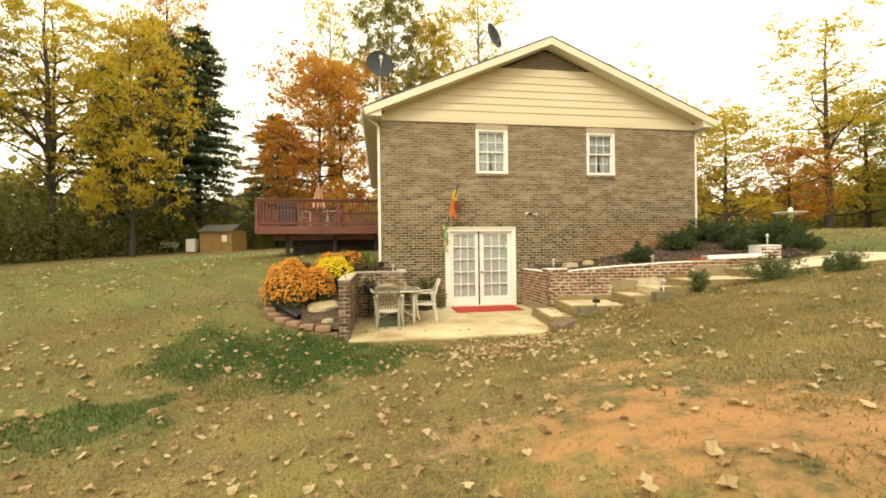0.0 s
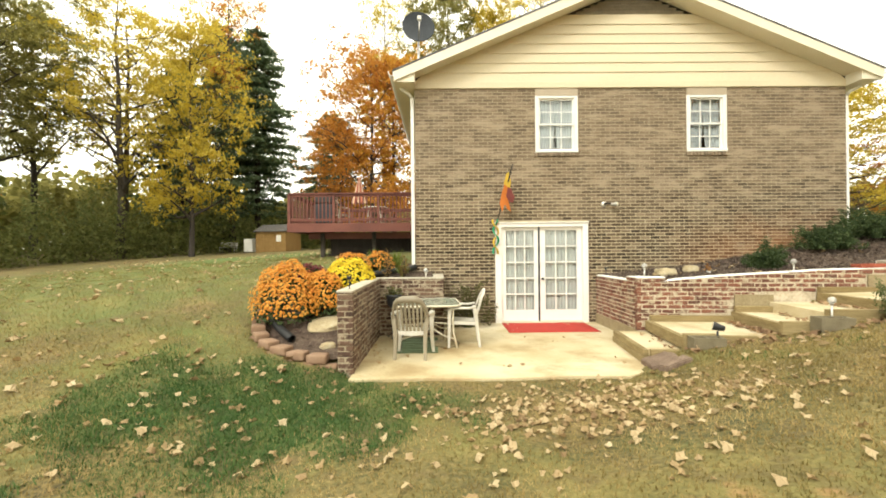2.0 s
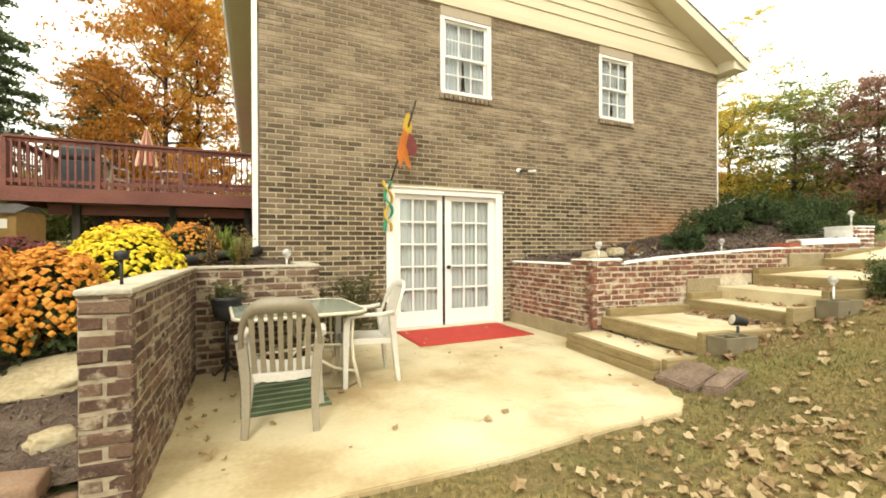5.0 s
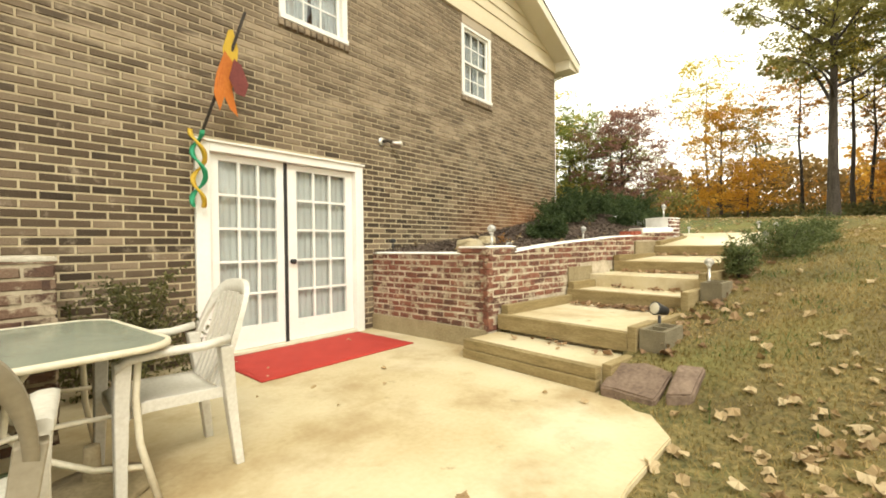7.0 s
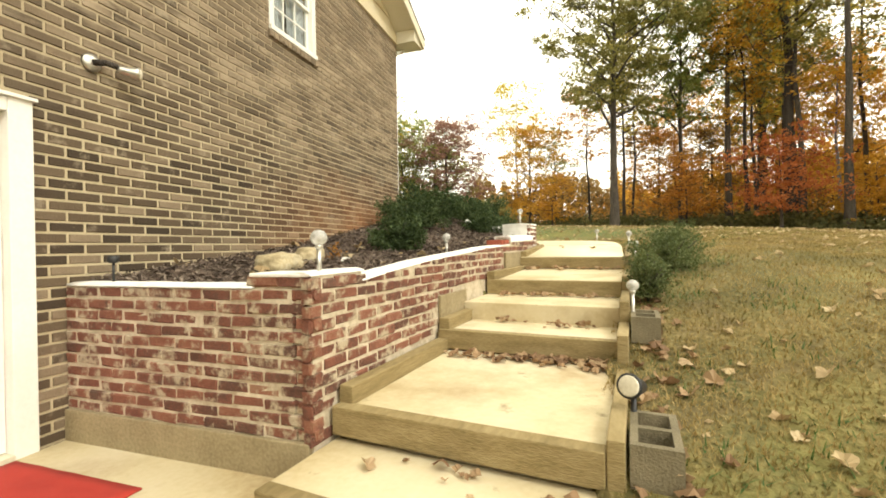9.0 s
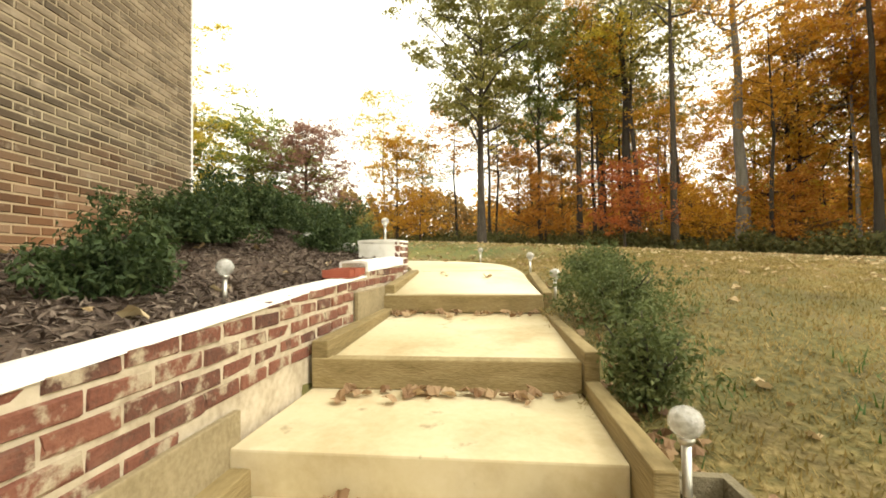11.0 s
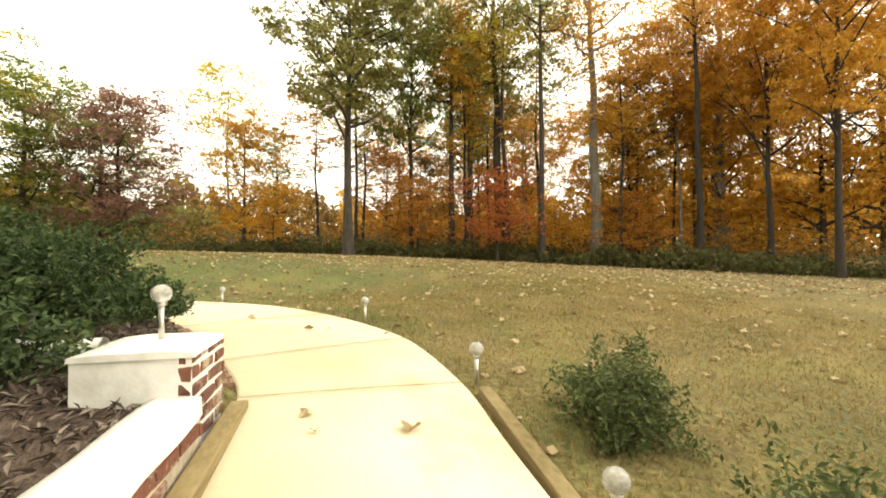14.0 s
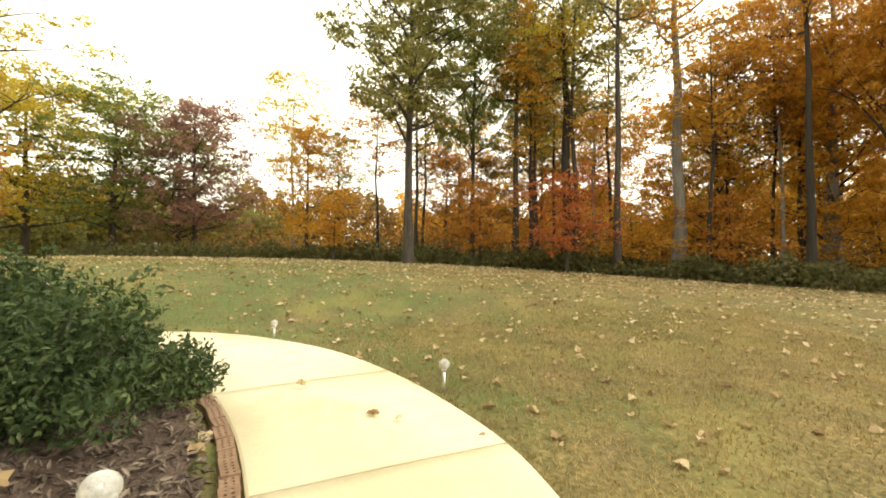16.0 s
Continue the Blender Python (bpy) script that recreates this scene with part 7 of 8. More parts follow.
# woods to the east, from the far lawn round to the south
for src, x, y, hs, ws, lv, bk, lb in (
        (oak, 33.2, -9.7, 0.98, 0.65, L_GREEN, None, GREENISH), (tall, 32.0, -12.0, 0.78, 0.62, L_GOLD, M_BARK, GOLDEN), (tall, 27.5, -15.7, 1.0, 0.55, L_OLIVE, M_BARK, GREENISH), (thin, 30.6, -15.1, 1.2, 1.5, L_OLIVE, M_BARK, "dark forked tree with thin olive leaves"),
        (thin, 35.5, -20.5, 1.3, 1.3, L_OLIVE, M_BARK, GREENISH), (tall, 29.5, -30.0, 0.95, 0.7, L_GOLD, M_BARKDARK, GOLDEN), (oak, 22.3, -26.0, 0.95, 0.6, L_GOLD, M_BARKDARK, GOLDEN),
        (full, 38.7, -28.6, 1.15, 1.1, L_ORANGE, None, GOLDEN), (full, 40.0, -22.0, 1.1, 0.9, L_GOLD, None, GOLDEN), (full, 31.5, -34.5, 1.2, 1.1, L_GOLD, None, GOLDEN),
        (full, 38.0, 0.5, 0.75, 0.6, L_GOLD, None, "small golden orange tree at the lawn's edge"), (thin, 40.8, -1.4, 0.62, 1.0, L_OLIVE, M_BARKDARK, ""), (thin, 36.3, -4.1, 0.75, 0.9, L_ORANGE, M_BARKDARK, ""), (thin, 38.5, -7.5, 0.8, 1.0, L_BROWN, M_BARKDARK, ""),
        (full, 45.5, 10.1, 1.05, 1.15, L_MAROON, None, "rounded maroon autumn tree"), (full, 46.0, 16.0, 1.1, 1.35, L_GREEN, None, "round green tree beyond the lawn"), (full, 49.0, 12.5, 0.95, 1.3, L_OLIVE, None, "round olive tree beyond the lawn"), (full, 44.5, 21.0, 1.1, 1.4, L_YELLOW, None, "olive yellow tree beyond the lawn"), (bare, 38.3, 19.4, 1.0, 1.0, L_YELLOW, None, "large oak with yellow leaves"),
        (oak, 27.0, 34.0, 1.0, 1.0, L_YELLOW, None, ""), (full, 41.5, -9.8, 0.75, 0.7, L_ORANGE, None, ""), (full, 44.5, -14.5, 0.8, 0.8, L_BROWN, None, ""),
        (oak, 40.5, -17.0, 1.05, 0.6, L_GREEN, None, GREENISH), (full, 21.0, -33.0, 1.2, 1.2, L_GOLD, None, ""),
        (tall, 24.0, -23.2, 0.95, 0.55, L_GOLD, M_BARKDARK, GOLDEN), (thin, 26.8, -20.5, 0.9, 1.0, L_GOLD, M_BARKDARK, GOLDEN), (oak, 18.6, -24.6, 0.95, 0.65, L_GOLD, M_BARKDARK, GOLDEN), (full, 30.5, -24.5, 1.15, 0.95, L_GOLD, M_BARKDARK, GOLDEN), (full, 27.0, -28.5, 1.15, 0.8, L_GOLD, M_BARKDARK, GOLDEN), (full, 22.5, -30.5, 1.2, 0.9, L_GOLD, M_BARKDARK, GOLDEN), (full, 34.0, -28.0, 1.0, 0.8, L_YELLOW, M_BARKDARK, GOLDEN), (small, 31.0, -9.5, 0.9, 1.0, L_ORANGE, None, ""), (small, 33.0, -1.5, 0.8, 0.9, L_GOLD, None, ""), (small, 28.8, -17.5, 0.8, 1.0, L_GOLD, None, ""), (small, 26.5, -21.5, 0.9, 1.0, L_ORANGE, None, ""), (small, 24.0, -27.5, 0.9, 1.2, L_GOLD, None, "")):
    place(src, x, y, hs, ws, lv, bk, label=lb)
# woods to the north and west, behind the deck and the lawn
for src, x, y, hs, ws, lv, bk, lb in (
        (full, -16.4, 20.2, 1.35, 0.85, L_YELLOW, M_BARKDARK, "bright yellow autumn tree by the lawn"), (tall, -17.2, 27.5, 1.05, 0.75, L_ORANGE, M_BARK, "tall tree with an orange top"), (pine, -19.0, 29.5, 1.05, 1.1, None, None, ""), (pine, -21.5, 27.5, 0.85, 1.0, None, None, ""),
        (full, -4.4, 23.5, 1.25, 1.0, L_ORANGE, M_BARK, "glowing rust orange maple behind the deck"), (full, -2.9, 25.0, 1.3, 0.95, L_GOLD, M_BARK, "golden orange maple behind the deck"), (full, -7.2, 25.5, 0.85, 0.7, L_ORANGE, None, "glowing rust orange maple behind the deck"), (thin, -4.0, 32.5, 1.25, 1.5, L_YELLOW, None, ""), (oak, 1.7, 29.0, 1.35, 0.85, L_OLIVE, None, "olive tree showing above the roof"), (tall, 9.8, 28.5, 1.15, 0.85, L_YELLOW, None, "yellow tree showing above the roof"),
        (oak, -26.5, 16.0, 0.95, 1.0, L_OLIVE, M_BARKDARK, ""), (oak, -29.0, 22.0, 1.0, 1.0, L_OLIVE, M_BARKDARK, ""), (pine, -9.8, 33.0, 0.68, 1.0, None, None, "broad dark pine far behind the deck"), (bare, -24.0, 24.5, 1.0, 1.0, L_YELLOW, None, ""), (full, -25.5, 9.5, 0.8, 0.9, L_ORANGE, None, ""), (oak, -29.0, 4.0, 0.9, 1.0, L_OLIVE, None, ""),
        (oak, 12.0, 30.0, 0.8, 0.9, L_YELLOW, None, ""), (tall, -4.3, 30.0, 1.12, 0.6, L_YELLOW, None, "pale yellow tree behind the orange maple"), (oak, 6.0, 31.5, 1.25, 0.75, L_YELLOW, None, "yellow tree showing above the roof"), (full, 34.0, 33.0, 1.2, 1.2, L_YELLOW, None, ""), (oak, -31.0, 12.0, 1.0, 1.0, L_OLIVE, M_BARKDARK, ""), (full, 19.0, 27.0, 0.9, 1.0, L_GOLD, None, ""), (full, 29.5, 20.5, 0.9, 1.1, L_YELLOW, None, "yellow-green tree beyond the beds"), (full, 33.5, 18.5, 0.62, 0.8, L_ORANGE, None, "low rust tree beyond the beds"), (full, 24.5, 24.0, 0.85, 1.1, L_YELLOW, None, "yellow-green tree beyond the beds")):
    place(src, x, y, hs, ws, lv, bk, label=lb)

# the wood behind its edge: slender trunks of many ages
for k in range(24):
    t = RNG.uniform(2.0, 6.99)
    P = [(39, 16), (37.5, 4), (32, -4), (29.5, -11), (26.5, -16.5), (22.5, -22), (15, -28), (0, -31)]
    (ax, ay), (bx, by) = P[int(t)], P[int(t) + 1]
    f = t - int(t)
    back = RNG.uniform(2.5, 20)
    x, y = ax + (bx - ax) * f + back * 0.85, ay + (by - ay) * f - back * 0.4
    src = (thin, thin, thin, tall, thin, thin, thin)[k % 7]
    lv = (L_GOLD, L_OLIVE, L_YELLOW, L_GOLD, L_BROWN, L_GREEN, L_GOLD, L_ORANGE)[k % 8]
    place(src, x, y, RNG.uniform(0.75, 1.1), RNG.uniform(0.8, 1.2), lv, (M_BARKDARK, M_BARK, M_BARKDARK, None)[k % 4], label="slender autumn tree inside the woods")


def thicket(name, line, depth, height, n, size, material, label, low=0.0):
    """Brush too dense to count, in a belt along a line on the ground."""
    t = RNG.uniform(0, len(line) - 1.001, n)
    k = t.astype(int)
    P = np.array(line, float)
    p = P[k] + (P[k + 1] - P[k]) * (t - k)[:, None]
    d = P[k + 1] - P[k]
    d /= np.linalg.norm(d, axis=1)[:, None]
    off = RNG.uniform(0, 1, n) * depth
    xy = p + np.stack([d[:, 1], -d[:, 0]], -1) * off[:, None]
    lump = np.array([0.62 + 0.75 * noise.noise((x * 0.5, y * 0.5, 2.0)) + 0.35 * noise.noise((x * 1.6, y * 1.6, 5.0)) for x, y in xy])
    zz = ground_height(xy[:, 0], xy[:, 1]) + low + np.clip(lump, 0.12, 1.6) * height * RNG.uniform(0, 1, n) ** 0.8
    ob = leaf_quads(name, np.column_stack([xy, zz]), size, material, aspect=0.7)
    return tagged(ob, label, "brush", kind="stuff")


EAST = [(39, 16), (37.5, 4), (32, -4), (29.5, -11), (26.5, -16.5), (22.5, -22), (15, -28), (0, -31)]
thicket("brush_edge", [(x - 0.5, y) for x, y in EAST][::-1], 3.0, 1.3, 26000, 0.2, L_BRUSH, "dark green brush along the wood's edge")
thicket("brush_russet", [(x + 3, y - 1) for x, y in EAST][::-1], 10, 3.0, 18000, 0.22, L_BROWN, "russet undergrowth inside the woods")
thicket("brush_orange", [(x + 6, y - 2) for x, y in EAST][::-1], 13, 4.5, 6000, 0.24, L_ORANGE, "orange undergrowth inside the woods")
WEST = [(-8, 34), (-14, 29.5), (-18, 24), (-21, 17), (-23, 8), (-24, -4), (-20, -18)]
thicket("brush_west", [(x - 0.0, y - 1.0) for x, y in WEST][::-1], -6, 5.0, 50000, 0.21, L_THICKET, "dark green thicket along the back lawn")
thicket("brush_north", [(-12, 33), (0, 34), (14, 34), (28, 38), (42, 34), (50, 20)], -8, 7, 22000, 0.34, L_OLIVE, "olive undergrowth of the far woods")


def far_woods(name, a0, a1, r, h, n, size, material, label):
    """Woods past counting, in an arc far off, with an uneven top."""
    a = RNG.uniform(radians(a0), radians(a1), n)
    rr4 = r + RNG.uniform(0, 14, n)
    x, y = 8 + rr4 * np.cos(a), rr4 * np.sin(a)
    top = np.array([h * (0.72 + 0.4 * noise.noise((q * 14, 1.3, r * 0.1)) + 0.22 * noise.noise((q * 45, 4.1, 0))) for q in a])
    z = 1.5 + top * RNG.uniform(0, 1, n) ** 0.75
    ob = leaf_quads(name, np.column_stack([x, y, z]), size, material, aspect=0.75)
    return tagged(ob, label, "woods", kind="stuff")


far_woods("far_woods_east", -75, 62, 56, 11.5, 60000, 0.6, L_BROWN, "russet far woods beyond the lawn")
far_woods("far_woods_gold", -75, -8, 50, 12, 22000, 0.42, L_GOLD, "golden far woods to the south-east")
far_woods("far_woods_lawn", 4, 42, 52, 7.5, 26000, 0.55, L_OLIVE, "olive far woods beyond the lawn")
far_woods("far_woods_north", 62, 170, 50, 10, 32000, 0.8, L_OLIVE, "olive far woods behind the house")
far_woods("far_woods_west", 150, 215, 46, 12, 20000, 0.7, L_THICKET, "dark far woods to the west")


# ---- grass, fallen leaves, mulch chips ----
def lawn_ok(x, y):
    return ~(inside(x, y, HOUSE) | inside(x, y, PATIO) | inside(x, y, FLIGHT) | inside(x, y, BED_R) | inside(x, y, BED_L) | inside(x, y, WALK))


def grass(name, x0, x1, y0, y1, n, tall_, material, label, keep=None):
    x, y = RNG.uniform(x0, x1, n), RNG.uniform(y0, y1, n)
    ok = lawn_ok(x, y)
    edge = np.minimum(np.minimum(x - x0, x1 - x), np.minimum(y - y0, y1 - y))
    ok &= RNG.uniform(0, 1, n) < np.clip(edge / 1.5, 0, 1)
    if keep is not None:
        ok &= keep(x, y)
    x, y = x[ok], y[ok]
    m = len(x)
    z = ground_height(x, y) - 0.005
    a = RNG.uniform(0, 2 * math.pi, m)
    h = tall_ * RNG.uniform(0.5, 1.4, m)
    w = 0.0035 + 0.003 * RNG.uniform(0, 1, m)
    lx, ly = np.cos(a), np.sin(a)
    tilt = RNG.uniform(0.2, 1.3, m)
    v = np.empty((m, 3, 3))
    v[:, 0] = np.stack([x - ly * w, y + lx * w, z], -1)
    v[:, 1] = np.stack([x + ly * w, y - lx * w, z], -1)
    v[:, 2] = np.stack([x + lx * h * tilt, y + ly * h * tilt, z + h * (1.15 - 0.5 * tilt)], -1)
    me = bpy.data.meshes.new(name)
    me.vertices.add(m * 3)
    me.vertices.foreach_set("co", v.reshape(-1))
    me.loops.add(m * 3)
    me.loops.foreach_set("vertex_index", np.arange(m * 3, dtype=np.int32))
    me.polygons.add(m)
    me.polygons.foreach_set("loop_start", np.arange(0, m * 3, 3, dtype=np.int32))
    me.update(calc_edges=True)
    me.materials.append(material)
    return tagged(new(name, me), label, "grass", kind="stuff")


def not_clay(x, y):
    q = np.array([noise.noise((a * 2.6, b * 2.6, 0)) for a, b in zip(x, y)])
    return (np.hypot((x - 2.05) / 1.35, (y + 8.8) / 1.25) + 1.0 * q > 0.68) | (RNG.uniform(0, 1, len(x)) < 0.14)


def lush(x, y):
    q = np.array([noise.noise((a * 1.7, b * 1.7, 6.0)) for a, b in zip(x, y)])
    return (np.hypot((x + 1.1) / 2.4, (y + 4.6) / 1.1) + 0.8 * q < RNG.uniform(0.6, 1.0, len(x))) | (np.hypot((x + 2.9) / 1.1, (y + 6.6) / 0.8) + 0.8 * q < 0.6)


def lawn_dry(x, y):
    return not_clay(x, y) & (~lush(x, y) | (RNG.uniform(0, 1, len(x)) < 0.25))


grass("grass_near", -6, 7, -13, -2.2, 230000, 0.035, G_BLADE, "short dry tan lawn grass", lawn_dry)
grass("grass_lush", -4.6, 2, -8, -2.4, 130000, 0.05, G_GREEN, "lush green grass at the foot of the bank", lush)
grass("grass_bank", 2.5, 16, -11, -2, 200000, 0.038, G_BLADE, "short dry tan lawn grass on the bank")
grass("grass_far", -14, -1, -11, 9, 60000, 0.05, G_BLADE, "short dry lawn grass to the west")
grass("grass_west_green", -15, -1.5, -4, 10, 70000, 0.05, G_MID, "yellow-green lawn grass to the west")
grass("grass_east_green", 11, 27, -9, 8, 60000, 0.05, G_MID, "yellow-green patches of the east lawn",
      lambda x, y: np.array([noise.noise((a * 0.35, b * 0.35, 9)) for a, b in zip(x, y)]) > 0.0)
grass("grass_east", 10, 24, -13, 6, 120000, 0.045, G_BLADE, "short dry lawn grass to the east")
grass("grass_green", -4.4, 1.3, -8.2, -2.9, 60000, 0.045, G_GREEN, "lush green grass by the planter wall",
      lambda x, y: np.hypot((x + 1.3) / 1.7, (y + 5.1) / 1.3) + 0.6 * np.array([noise.noise((a, b, 0)) for a, b in zip(x * 1.4, y * 1.4)]) < 0.8)
grass("grass_tufts", 3.3, 8.5, -5.4, -3.35, 9000, 0.06, G_GREEN, "green weed tufts along the timber edge",
      lambda x, y: np.array([noise.noise((a, b, 3)) for a, b in zip(x * 2.2, y * 2.2)]) > 0.12)


def lobed_leaf(r, seed):
    """A curled five-lobed dry leaf."""
    rg = np.random.default_rng(seed)
    pts = [(0.0, 0.0, 0.0)]
    n = 15
    for k in range(n):
        a = 2 * math.pi * k / n
        q = (1.0 if k % 3 == 0 else 0.72) * r * rg.uniform(0.75, 1.1)
        pts.append((q * math.cos(a), q * math.sin(a) * 0.85, r * (0.25 * rg.uniform(0, 1) + 0.5 * abs(math.sin(a * 1.0 + seed)) ** 1.5)))
    return np.array(pts), [(0, 1 + k, 1 + (k + 1) % n) for k in range(n)]


LEAVES = [lobed_leaf(1.0, k) for k in range(6)]


def fallen(name, xs, ys, height, size, label, material=L_FALLEN):
    verts, faces = [], []
    zs = height(np.asarray(xs), np.asarray(ys))
    for x, y, z in zip(xs, ys, zs):
        p, f = LEAVES[int(RNG.integers(0, 6))]
        s = size * RNG.uniform(0.45, 1.4)
        m = np.array(Euler((RNG.uniform(-0.45, 0.45), RNG.uniform(-0.45, 0.45), RNG.uniform(0, 6.28))).to_matrix())
        if RNG.uniform() < 0.35:
            m = m @ np.diag((1, 1, -1))
        base = len(verts)
        q = (p * s) @ m.T
        q[:, 2] -= q[:, 2].min() - 0.004
        verts += (q + (x, y, z)).tolist()
        faces += [(a + base, b + base, c + base) for a, b, c in f]
    return tagged(raw(name, verts, faces, material), label, "leaves", kind="stuff")


def scatter(n, x0, x1, y0, y1, keep=lawn_ok):
    x, y = RNG.uniform(x0, x1, n), RNG.uniform(y0, y1, n)
    ok = keep(x, y)
    return x[ok], y[ok]


x, y = scatter(1500, -5, 6.5, -11.2, -3.7, lambda a, b: lawn_ok(a, b) & ((a < 3.8) | (RNG.uniform(0, 1, len(a)) < 0.3)))
fallen("fallen_leaves_lawn", x, y, ground_height, 0.046, "dry tan leaves scattered over the lawn")
x = np.concatenate([RNG.normal(2.5, 0.95, 560), RNG.normal(3.9, 0.5, 30)])
y = np.concatenate([-4.95 + RNG.normal(0, 0.4, 560), -4.9 + RNG.normal(0, 0.5, 30)])
ok = lawn_ok(x, y) & (y < -3.85)
fallen("fallen_leaves_drift", x[ok], y[ok], ground_height, 0.04, "thick drift of dry leaves before the patio")
x, y = scatter(5600, 5, 30, -18, 8, lambda a, b: lawn_ok(a, b) & (RNG.uniform(0, 1, len(a)) < np.clip((a - 4) / 10, 0.22, 1)))
fallen("fallen_leaves_east", x, y, ground_height, 0.05, "dry leaves scattered over the east lawn")
x, y = scatter(9000, 13, 34, -24, 6, lambda a, b: lawn_ok(a, b) & (RNG.uniform(0, 1, len(a)) < np.clip((a - b - 14) / 26, 0.1, 1)))
tagged(leaf_quads("fallen_leaves_wood_edge", np.column_stack([x, y, ground_height(x, y) + 0.025]), 0.1, L_FALLEN, aspect=0.7, up=1.2), "pale fallen leaves thick toward the woods", "leaves", kind="stuff")
x, y = scatter(900, -16, -1, -8, 14)
fallen("fallen_leaves_west", x, y, ground_height, 0.065, "dry leaves scattered over the west lawn")


def tread_z(xs, ys):
    out = []
    for a, b in zip(xs, ys):
        s = (Vector((a, b, 0)) - A0).dot(U)
        zz = 0.0
        for q, zt in NOSE:
            if s > q:
                zz = zt
        out.append(zz + (0.05 * (s - 3.28) / 1.45 if 3.3 < s < 4.677 else 0.0))
    return np.array(out)


sl, wl_ = [], []
for k, (q, zt) in enumerate(NOSE[1:], 1):
    m = (0, 12, 110, 20, 34, 54)[k]
    sl += list(q - 0.04 - np.abs(RNG.normal(0, 0.08, m)))
    wl_ += list(RNG.beta(1.4, 1.0, m) * (WIDE - 0.15) + 0.1 if k != 5 else RNG.beta(0.5, 0.6, m) * (WIDE - 0.2) + 0.12)
xy = np.array([sw(a, b) for a, b in zip(sl, wl_)])
fallen("fallen_leaves_steps", xy[:, 0], xy[:, 1], tread_z, 0.042, "curled brown leaves gathered on the steps", L_STEPLEAF)
xy = np.array([sw(a, b) for a, b in zip(RNG.uniform(0.5, 4.4, 90), WIDE + 0.12 + np.abs(RNG.normal(0, 0.16, 90)))])
fallen("fallen_leaves_edge", xy[:, 0], xy[:, 1], ground_height, 0.055, "brown leaves along the timber edge", L_STEPLEAF)
x, y = scatter(120, 4.6, 13, -2.6, 1.5, lambda a, b: inside(a, b, BED_R) & ((a - 3.747) * 0.117 + (b + 1.851) * 0.993 > 0.42))
fallen("fallen_leaves_bed", x, y, bed_right, 0.06, "yellow and tan leaves lying on the mulch")
xs = np.concatenate([RNG.uniform(-0.1, 3.4, 26), RNG.uniform(-0.26, 0.1, 26), RNG.uniform(2.2, 3.8, 3)])
ys = np.concatenate([RNG.uniform(-3.6, -0.4, 26), RNG.uniform(-3.4, -1.3, 26), RNG.uniform(-1.0, -0.2, 3)])
fallen("fallen_leaves_patio", xs, ys, lambda a, b: np.where((a > 2.12) & (a < 3.86) & (b > -1.06), 0.016, 0.0), 0.03, "small brown leaves on the patio")
wx, wy = scatter(7, 8.8, 12.5, -3.7, -2.3, lambda a, b: inside(a, b, WALK))
fallen("fallen_leaves_walk", wx, wy, lambda a, b: np.interp(a, [8.35, 9.05, 9.8, 10.7, 12.5], [1.05, 1.12, 1.21, 1.275, 1.35]), 0.05, "a few tan leaves on the walk")

cx, cy = scatter(26000, 4.3, 12.5, -2.8, 1.0, lambda a, b: inside(a, b, BED_R))
cz2 = bed_right(cx, cy) + RNG.uniform(0.0, 0.03, len(cx))
tagged(leaf_quads("mulch_chips", np.column_stack([cx, cy, cz2]), 0.065, M_CHIP, aspect=0.24, up=0.8), "shredded mulch chips on the bed", "mulch", kind="stuff")
cx, cy = scatter(5000, -2.0, 0.6, -3.6, 2.2, lambda a, b: inside(a, b, BED_L))
tagged(leaf_quads("mulch_chips_left", np.column_stack([cx, cy, bed_left(cx, cy) + RNG.uniform(0, 0.03, len(cx))]), 0.05, M_CHIP, aspect=0.22, up=0.8), "dark mulch chips in the flower bed", "mulch", kind="stuff")


# ---- bricks ----
BRICK_CACHE = {}


def brick_mesh(key, size, material, wobble=0.0, seed=0):
    """A brick from its lower left front corner, length along x, into the wall along y, with softened arrises."""
    if key in BRICK_CACHE:
        return BRICK_CACHE[key]
    L, D, H = size
    e = min(0.006, H * 0.12)
    rg = np.random.default_rng(seed)
    ring = [(0, 0), (L, 0), (L, H), (0, H)]
    v = [(x, 0.012, z) for x, z in ring] + [(x + (e if x == 0 else -e), 0.0, z + (e if z == 0 else -e)) for x, z in ring] + [(x, D, z) for x, z in ring]
    v = [tuple(np.array(p) + rg.normal(0, wobble, 3) * (1, 0.6, 1)) if i < 8 else p for i, p in enumerate(v)]
    f = [(4, 5, 6, 7)] + [(k, (k + 1) % 4, 4 + (k + 1) % 4, 4 + k) for k in range(4)] + [(8 + k, 8 + (k + 1) % 4, (k + 1) % 4, k) for k in range(4)]
    me = bpy.data.meshes.new("brick")
    me.from_pydata(v, [], f)
    me.materials.append(material)
    me.update()
    BRICK_CACHE[key] = me
    return me


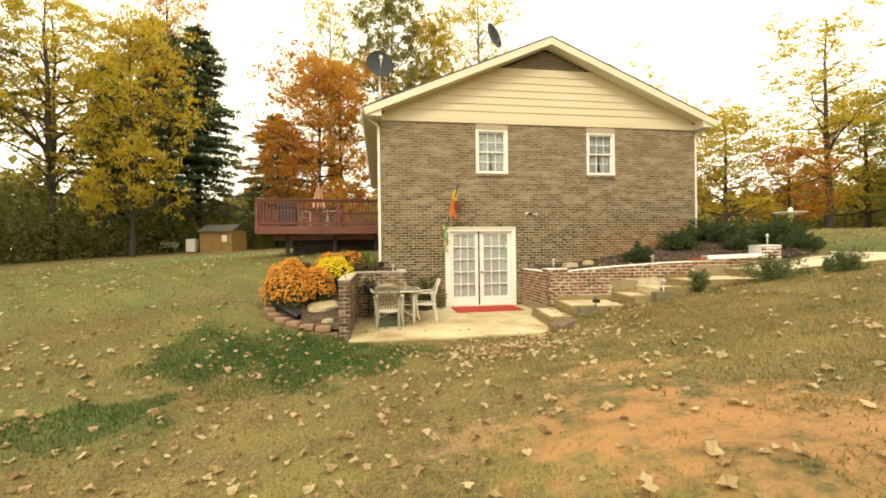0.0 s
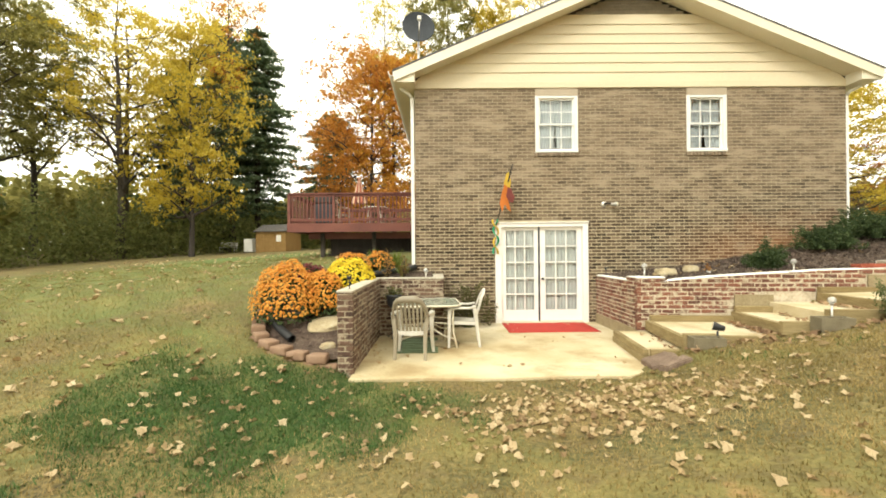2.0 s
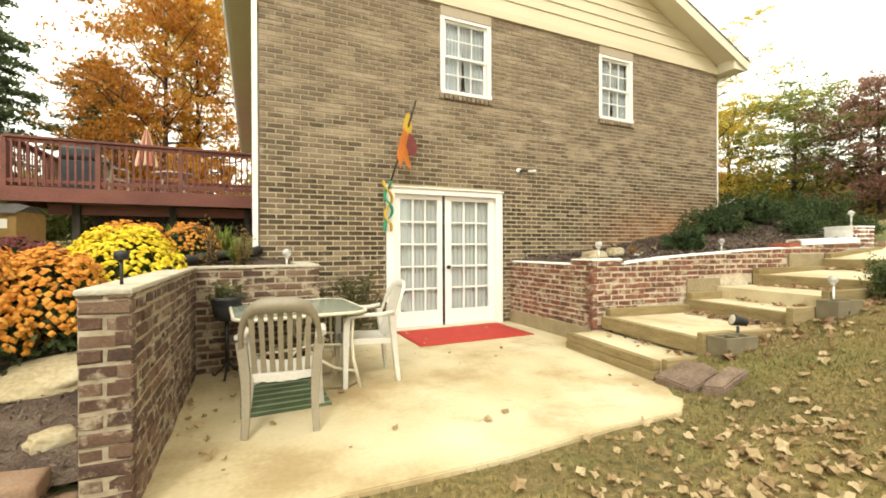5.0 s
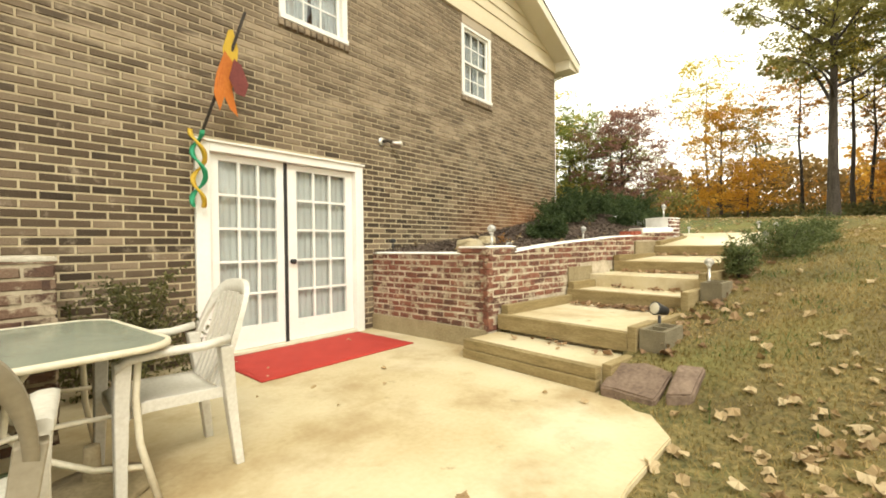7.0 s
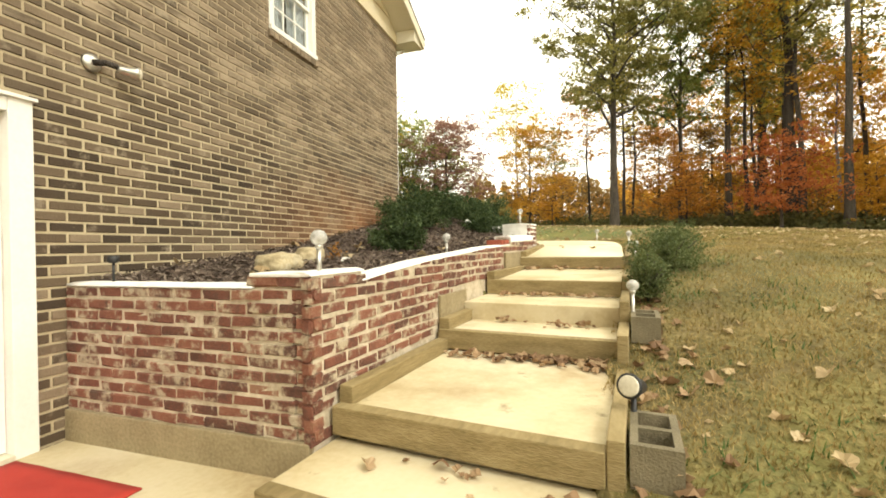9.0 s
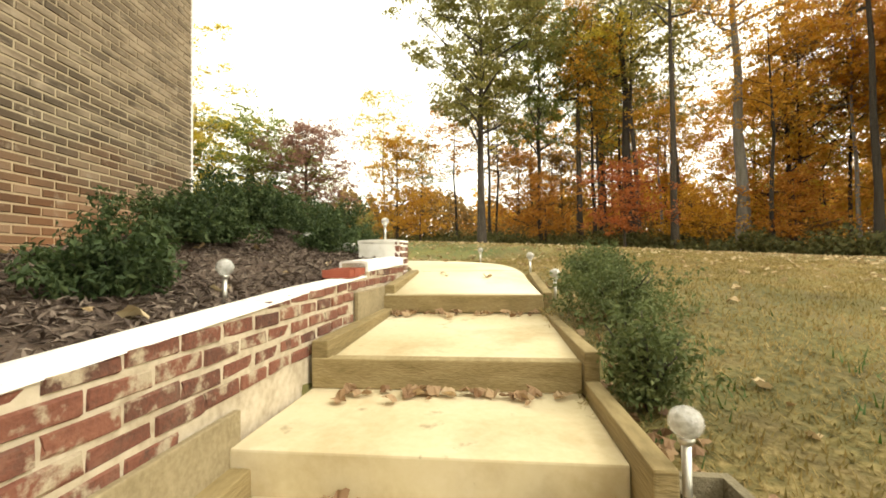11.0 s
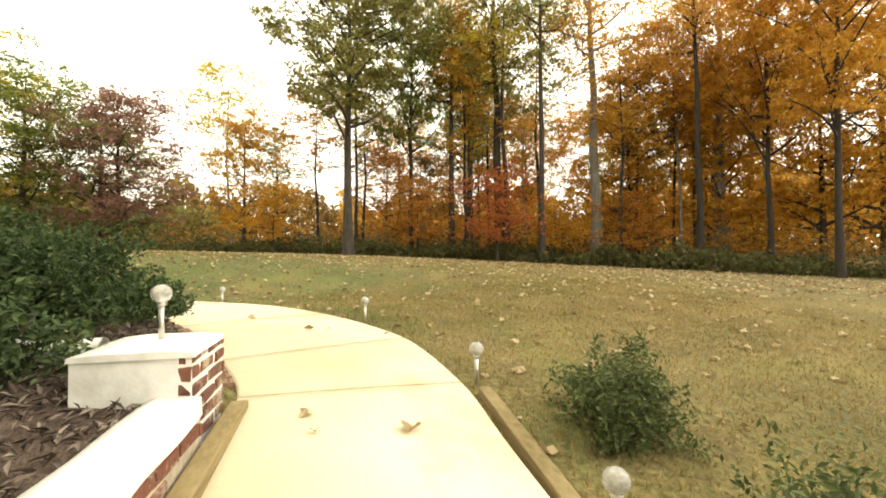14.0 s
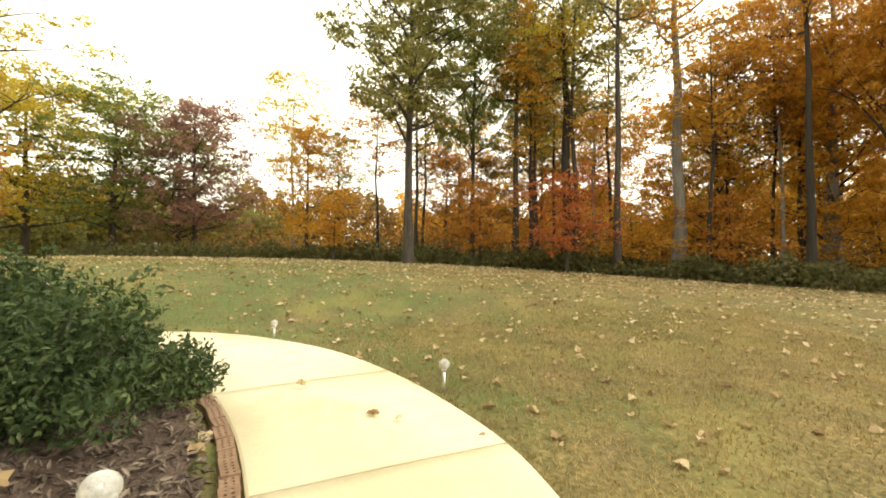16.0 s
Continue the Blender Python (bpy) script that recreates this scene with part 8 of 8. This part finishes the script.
COURSE, BL, BJ = 0.0707, 0.198, 0.0125
joined_v, joined_f, singles = [], [], 0
row = 0
z = -0.06
while z + COURSE - BJ < TOP + 0.02:
    h = min(COURSE - BJ, TOP - z)
    spans = [(X0, X1)]
    for o in OPENINGS.values():
        if o[2] < z + h - 0.005 and z + 0.005 < o[3]:
            spans = [q for a, b in spans for q in ((a, min(b, o[0])), (max(a, o[1]), b)) if q[1] - q[0] > 0.02]
    for a, b in spans:
        start = X0 - (BL + BJ) * (0.5 if row % 2 else 0.0)
        k = int((a - start) / (BL + BJ))
        while True:
            p0 = start + k * (BL + BJ)
            p1 = p0 + BL
            k += 1
            if p0 >= b - 0.012:
                break
            q0, q1 = max(p0, a), min(p1, b)
            if q1 - q0 < 0.02:
                continue
            L = round(q1 - q0, 3)
            if 4.0 < q0 < 6.1 and 1.05 < z < 2.5 and singles < 300:
                ob = new("brick", brick_mesh(("house", L), (L, 0.05, h), M_BRICK_ONE))
                ob.parent = house_walls
                ob.location = (q0, RNG.uniform(-0.002, 0.002), z + RNG.uniform(-0.001, 0.001))
                singles += 1
            else:
                e, y = 0.005, RNG.uniform(-0.002, 0.002)
                base = len(joined_v)
                joined_v += [(q0, 0.011, z), (q1, 0.011, z), (q1, 0.011, z + h), (q0, 0.011, z + h),
                             (q0 + e, y, z + e), (q1 - e, y, z + e), (q1 - e, y, z + h - e), (q0 + e, y, z + h - e)]
                joined_f += [(base + 4, base + 5, base + 6, base + 7)] + [(base + i, base + (i + 1) % 4, base + 4 + (i + 1) % 4, base + 4 + i) for i in range(4)]
    z += COURSE
    row += 1
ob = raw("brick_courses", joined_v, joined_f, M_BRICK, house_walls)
ob["kind"] = "stuff"
for key in ("win1", "win2"):
    o = OPENINGS[key]
    n = int((o[1] - o[0] + 0.04) / 0.075)
    for k in range(n):
        bx = o[0] - 0.02 + k * (o[1] - o[0] + 0.04) / n
        ob = new("sill_brick", brick_mesh(("sill", k % 3), (0.066, 0.1, 0.082), M_BRICK_ONE, 0.001, k % 3))
        ob.parent = house_walls
        ob.matrix_world = pose(bx, -0.035, 3.566, -6)


def red_course(parent, m, length, z0, z1, bond, limit, material=M_REDBRICK):
    """Reclaimed bricks in running bond on one wall face; m: face frame, x along, y into the wall."""
    ch, bl, j = 0.0735, 0.195, 0.014
    zz, r = z0, 0
    while zz + 0.035 < z1(0) + 1.0 and r < 24:
        off = -(bl + j) * (0.5 if (r + bond) % 2 else 0.0)
        k = 0
        while True:
            p0 = off + k * (bl + j)
            p1 = p0 + bl
            k += 1
            if p0 > length - 0.02:
                break
            q0, q1 = max(0.0, p0), min(length, p1)
            mid = (q0 + q1) / 2
            if q1 - q0 < 0.03 or zz < limit(mid) - 0.03 or zz + 0.014 > z1(mid):
                continue
            L = round(q1 - q0, 2)
            hh = round(min(0.0575, z1(mid) - zz), 3)
            v = int(RNG.integers(0, 4))
            ob = new("brick", brick_mesh((material.name, L, hh, v), (L, 0.06, hh), material, 0.0028, v + int(L * 100)))
            ob.parent = parent
            ob.matrix_world = m @ pose(q0, RNG.uniform(-0.005, 0.004), zz + RNG.uniform(-0.004, 0.004), RNG.uniform(-1.5, 1.5), RNG.uniform(-1, 1), RNG.uniform(-1, 1))
        zz += ch
        r += 1


# steps' wall: stepped face along the flight, and the leg to the house
face = STAIR @ pose(0.4, 0.02, 0)
red_course(wall_r, face, 5.26, 0.19, lambda s: wall_top(s + 0.4) - 0.012, 0,
           lambda s: float(np.interp(s + 0.4, [0.4, 0.55, 0.6, 1.9, 1.95, 2.5, 3.15, 3.9, 3.95, 4.7, 5.7], [0.2, 0.2, 0.43, 0.46, 0.78, 0.82, 0.84, 0.95, 1.1, 1.12, 1.2])))
red_course(wall_r, STAIR @ pose(5.66, 0.054, 0), 0.45, 1.16, lambda s: 1.562, 1, lambda s: 1.15)
red_course(wall_r, Matrix.Translation((LEG_X, -0.0, 0)) @ Matrix.Rotation(-math.pi / 2, 4, "Z"), 1.9, 0.205,
           lambda s: 1.01 if s < 1.5 else 1.075, 1, lambda s: 0.2)
red_course(wall_r, STAIR @ pose(0.6, 0.019, 0), 0.2, 0.9985, lambda s: 1.075, 0, lambda s: 0.9)
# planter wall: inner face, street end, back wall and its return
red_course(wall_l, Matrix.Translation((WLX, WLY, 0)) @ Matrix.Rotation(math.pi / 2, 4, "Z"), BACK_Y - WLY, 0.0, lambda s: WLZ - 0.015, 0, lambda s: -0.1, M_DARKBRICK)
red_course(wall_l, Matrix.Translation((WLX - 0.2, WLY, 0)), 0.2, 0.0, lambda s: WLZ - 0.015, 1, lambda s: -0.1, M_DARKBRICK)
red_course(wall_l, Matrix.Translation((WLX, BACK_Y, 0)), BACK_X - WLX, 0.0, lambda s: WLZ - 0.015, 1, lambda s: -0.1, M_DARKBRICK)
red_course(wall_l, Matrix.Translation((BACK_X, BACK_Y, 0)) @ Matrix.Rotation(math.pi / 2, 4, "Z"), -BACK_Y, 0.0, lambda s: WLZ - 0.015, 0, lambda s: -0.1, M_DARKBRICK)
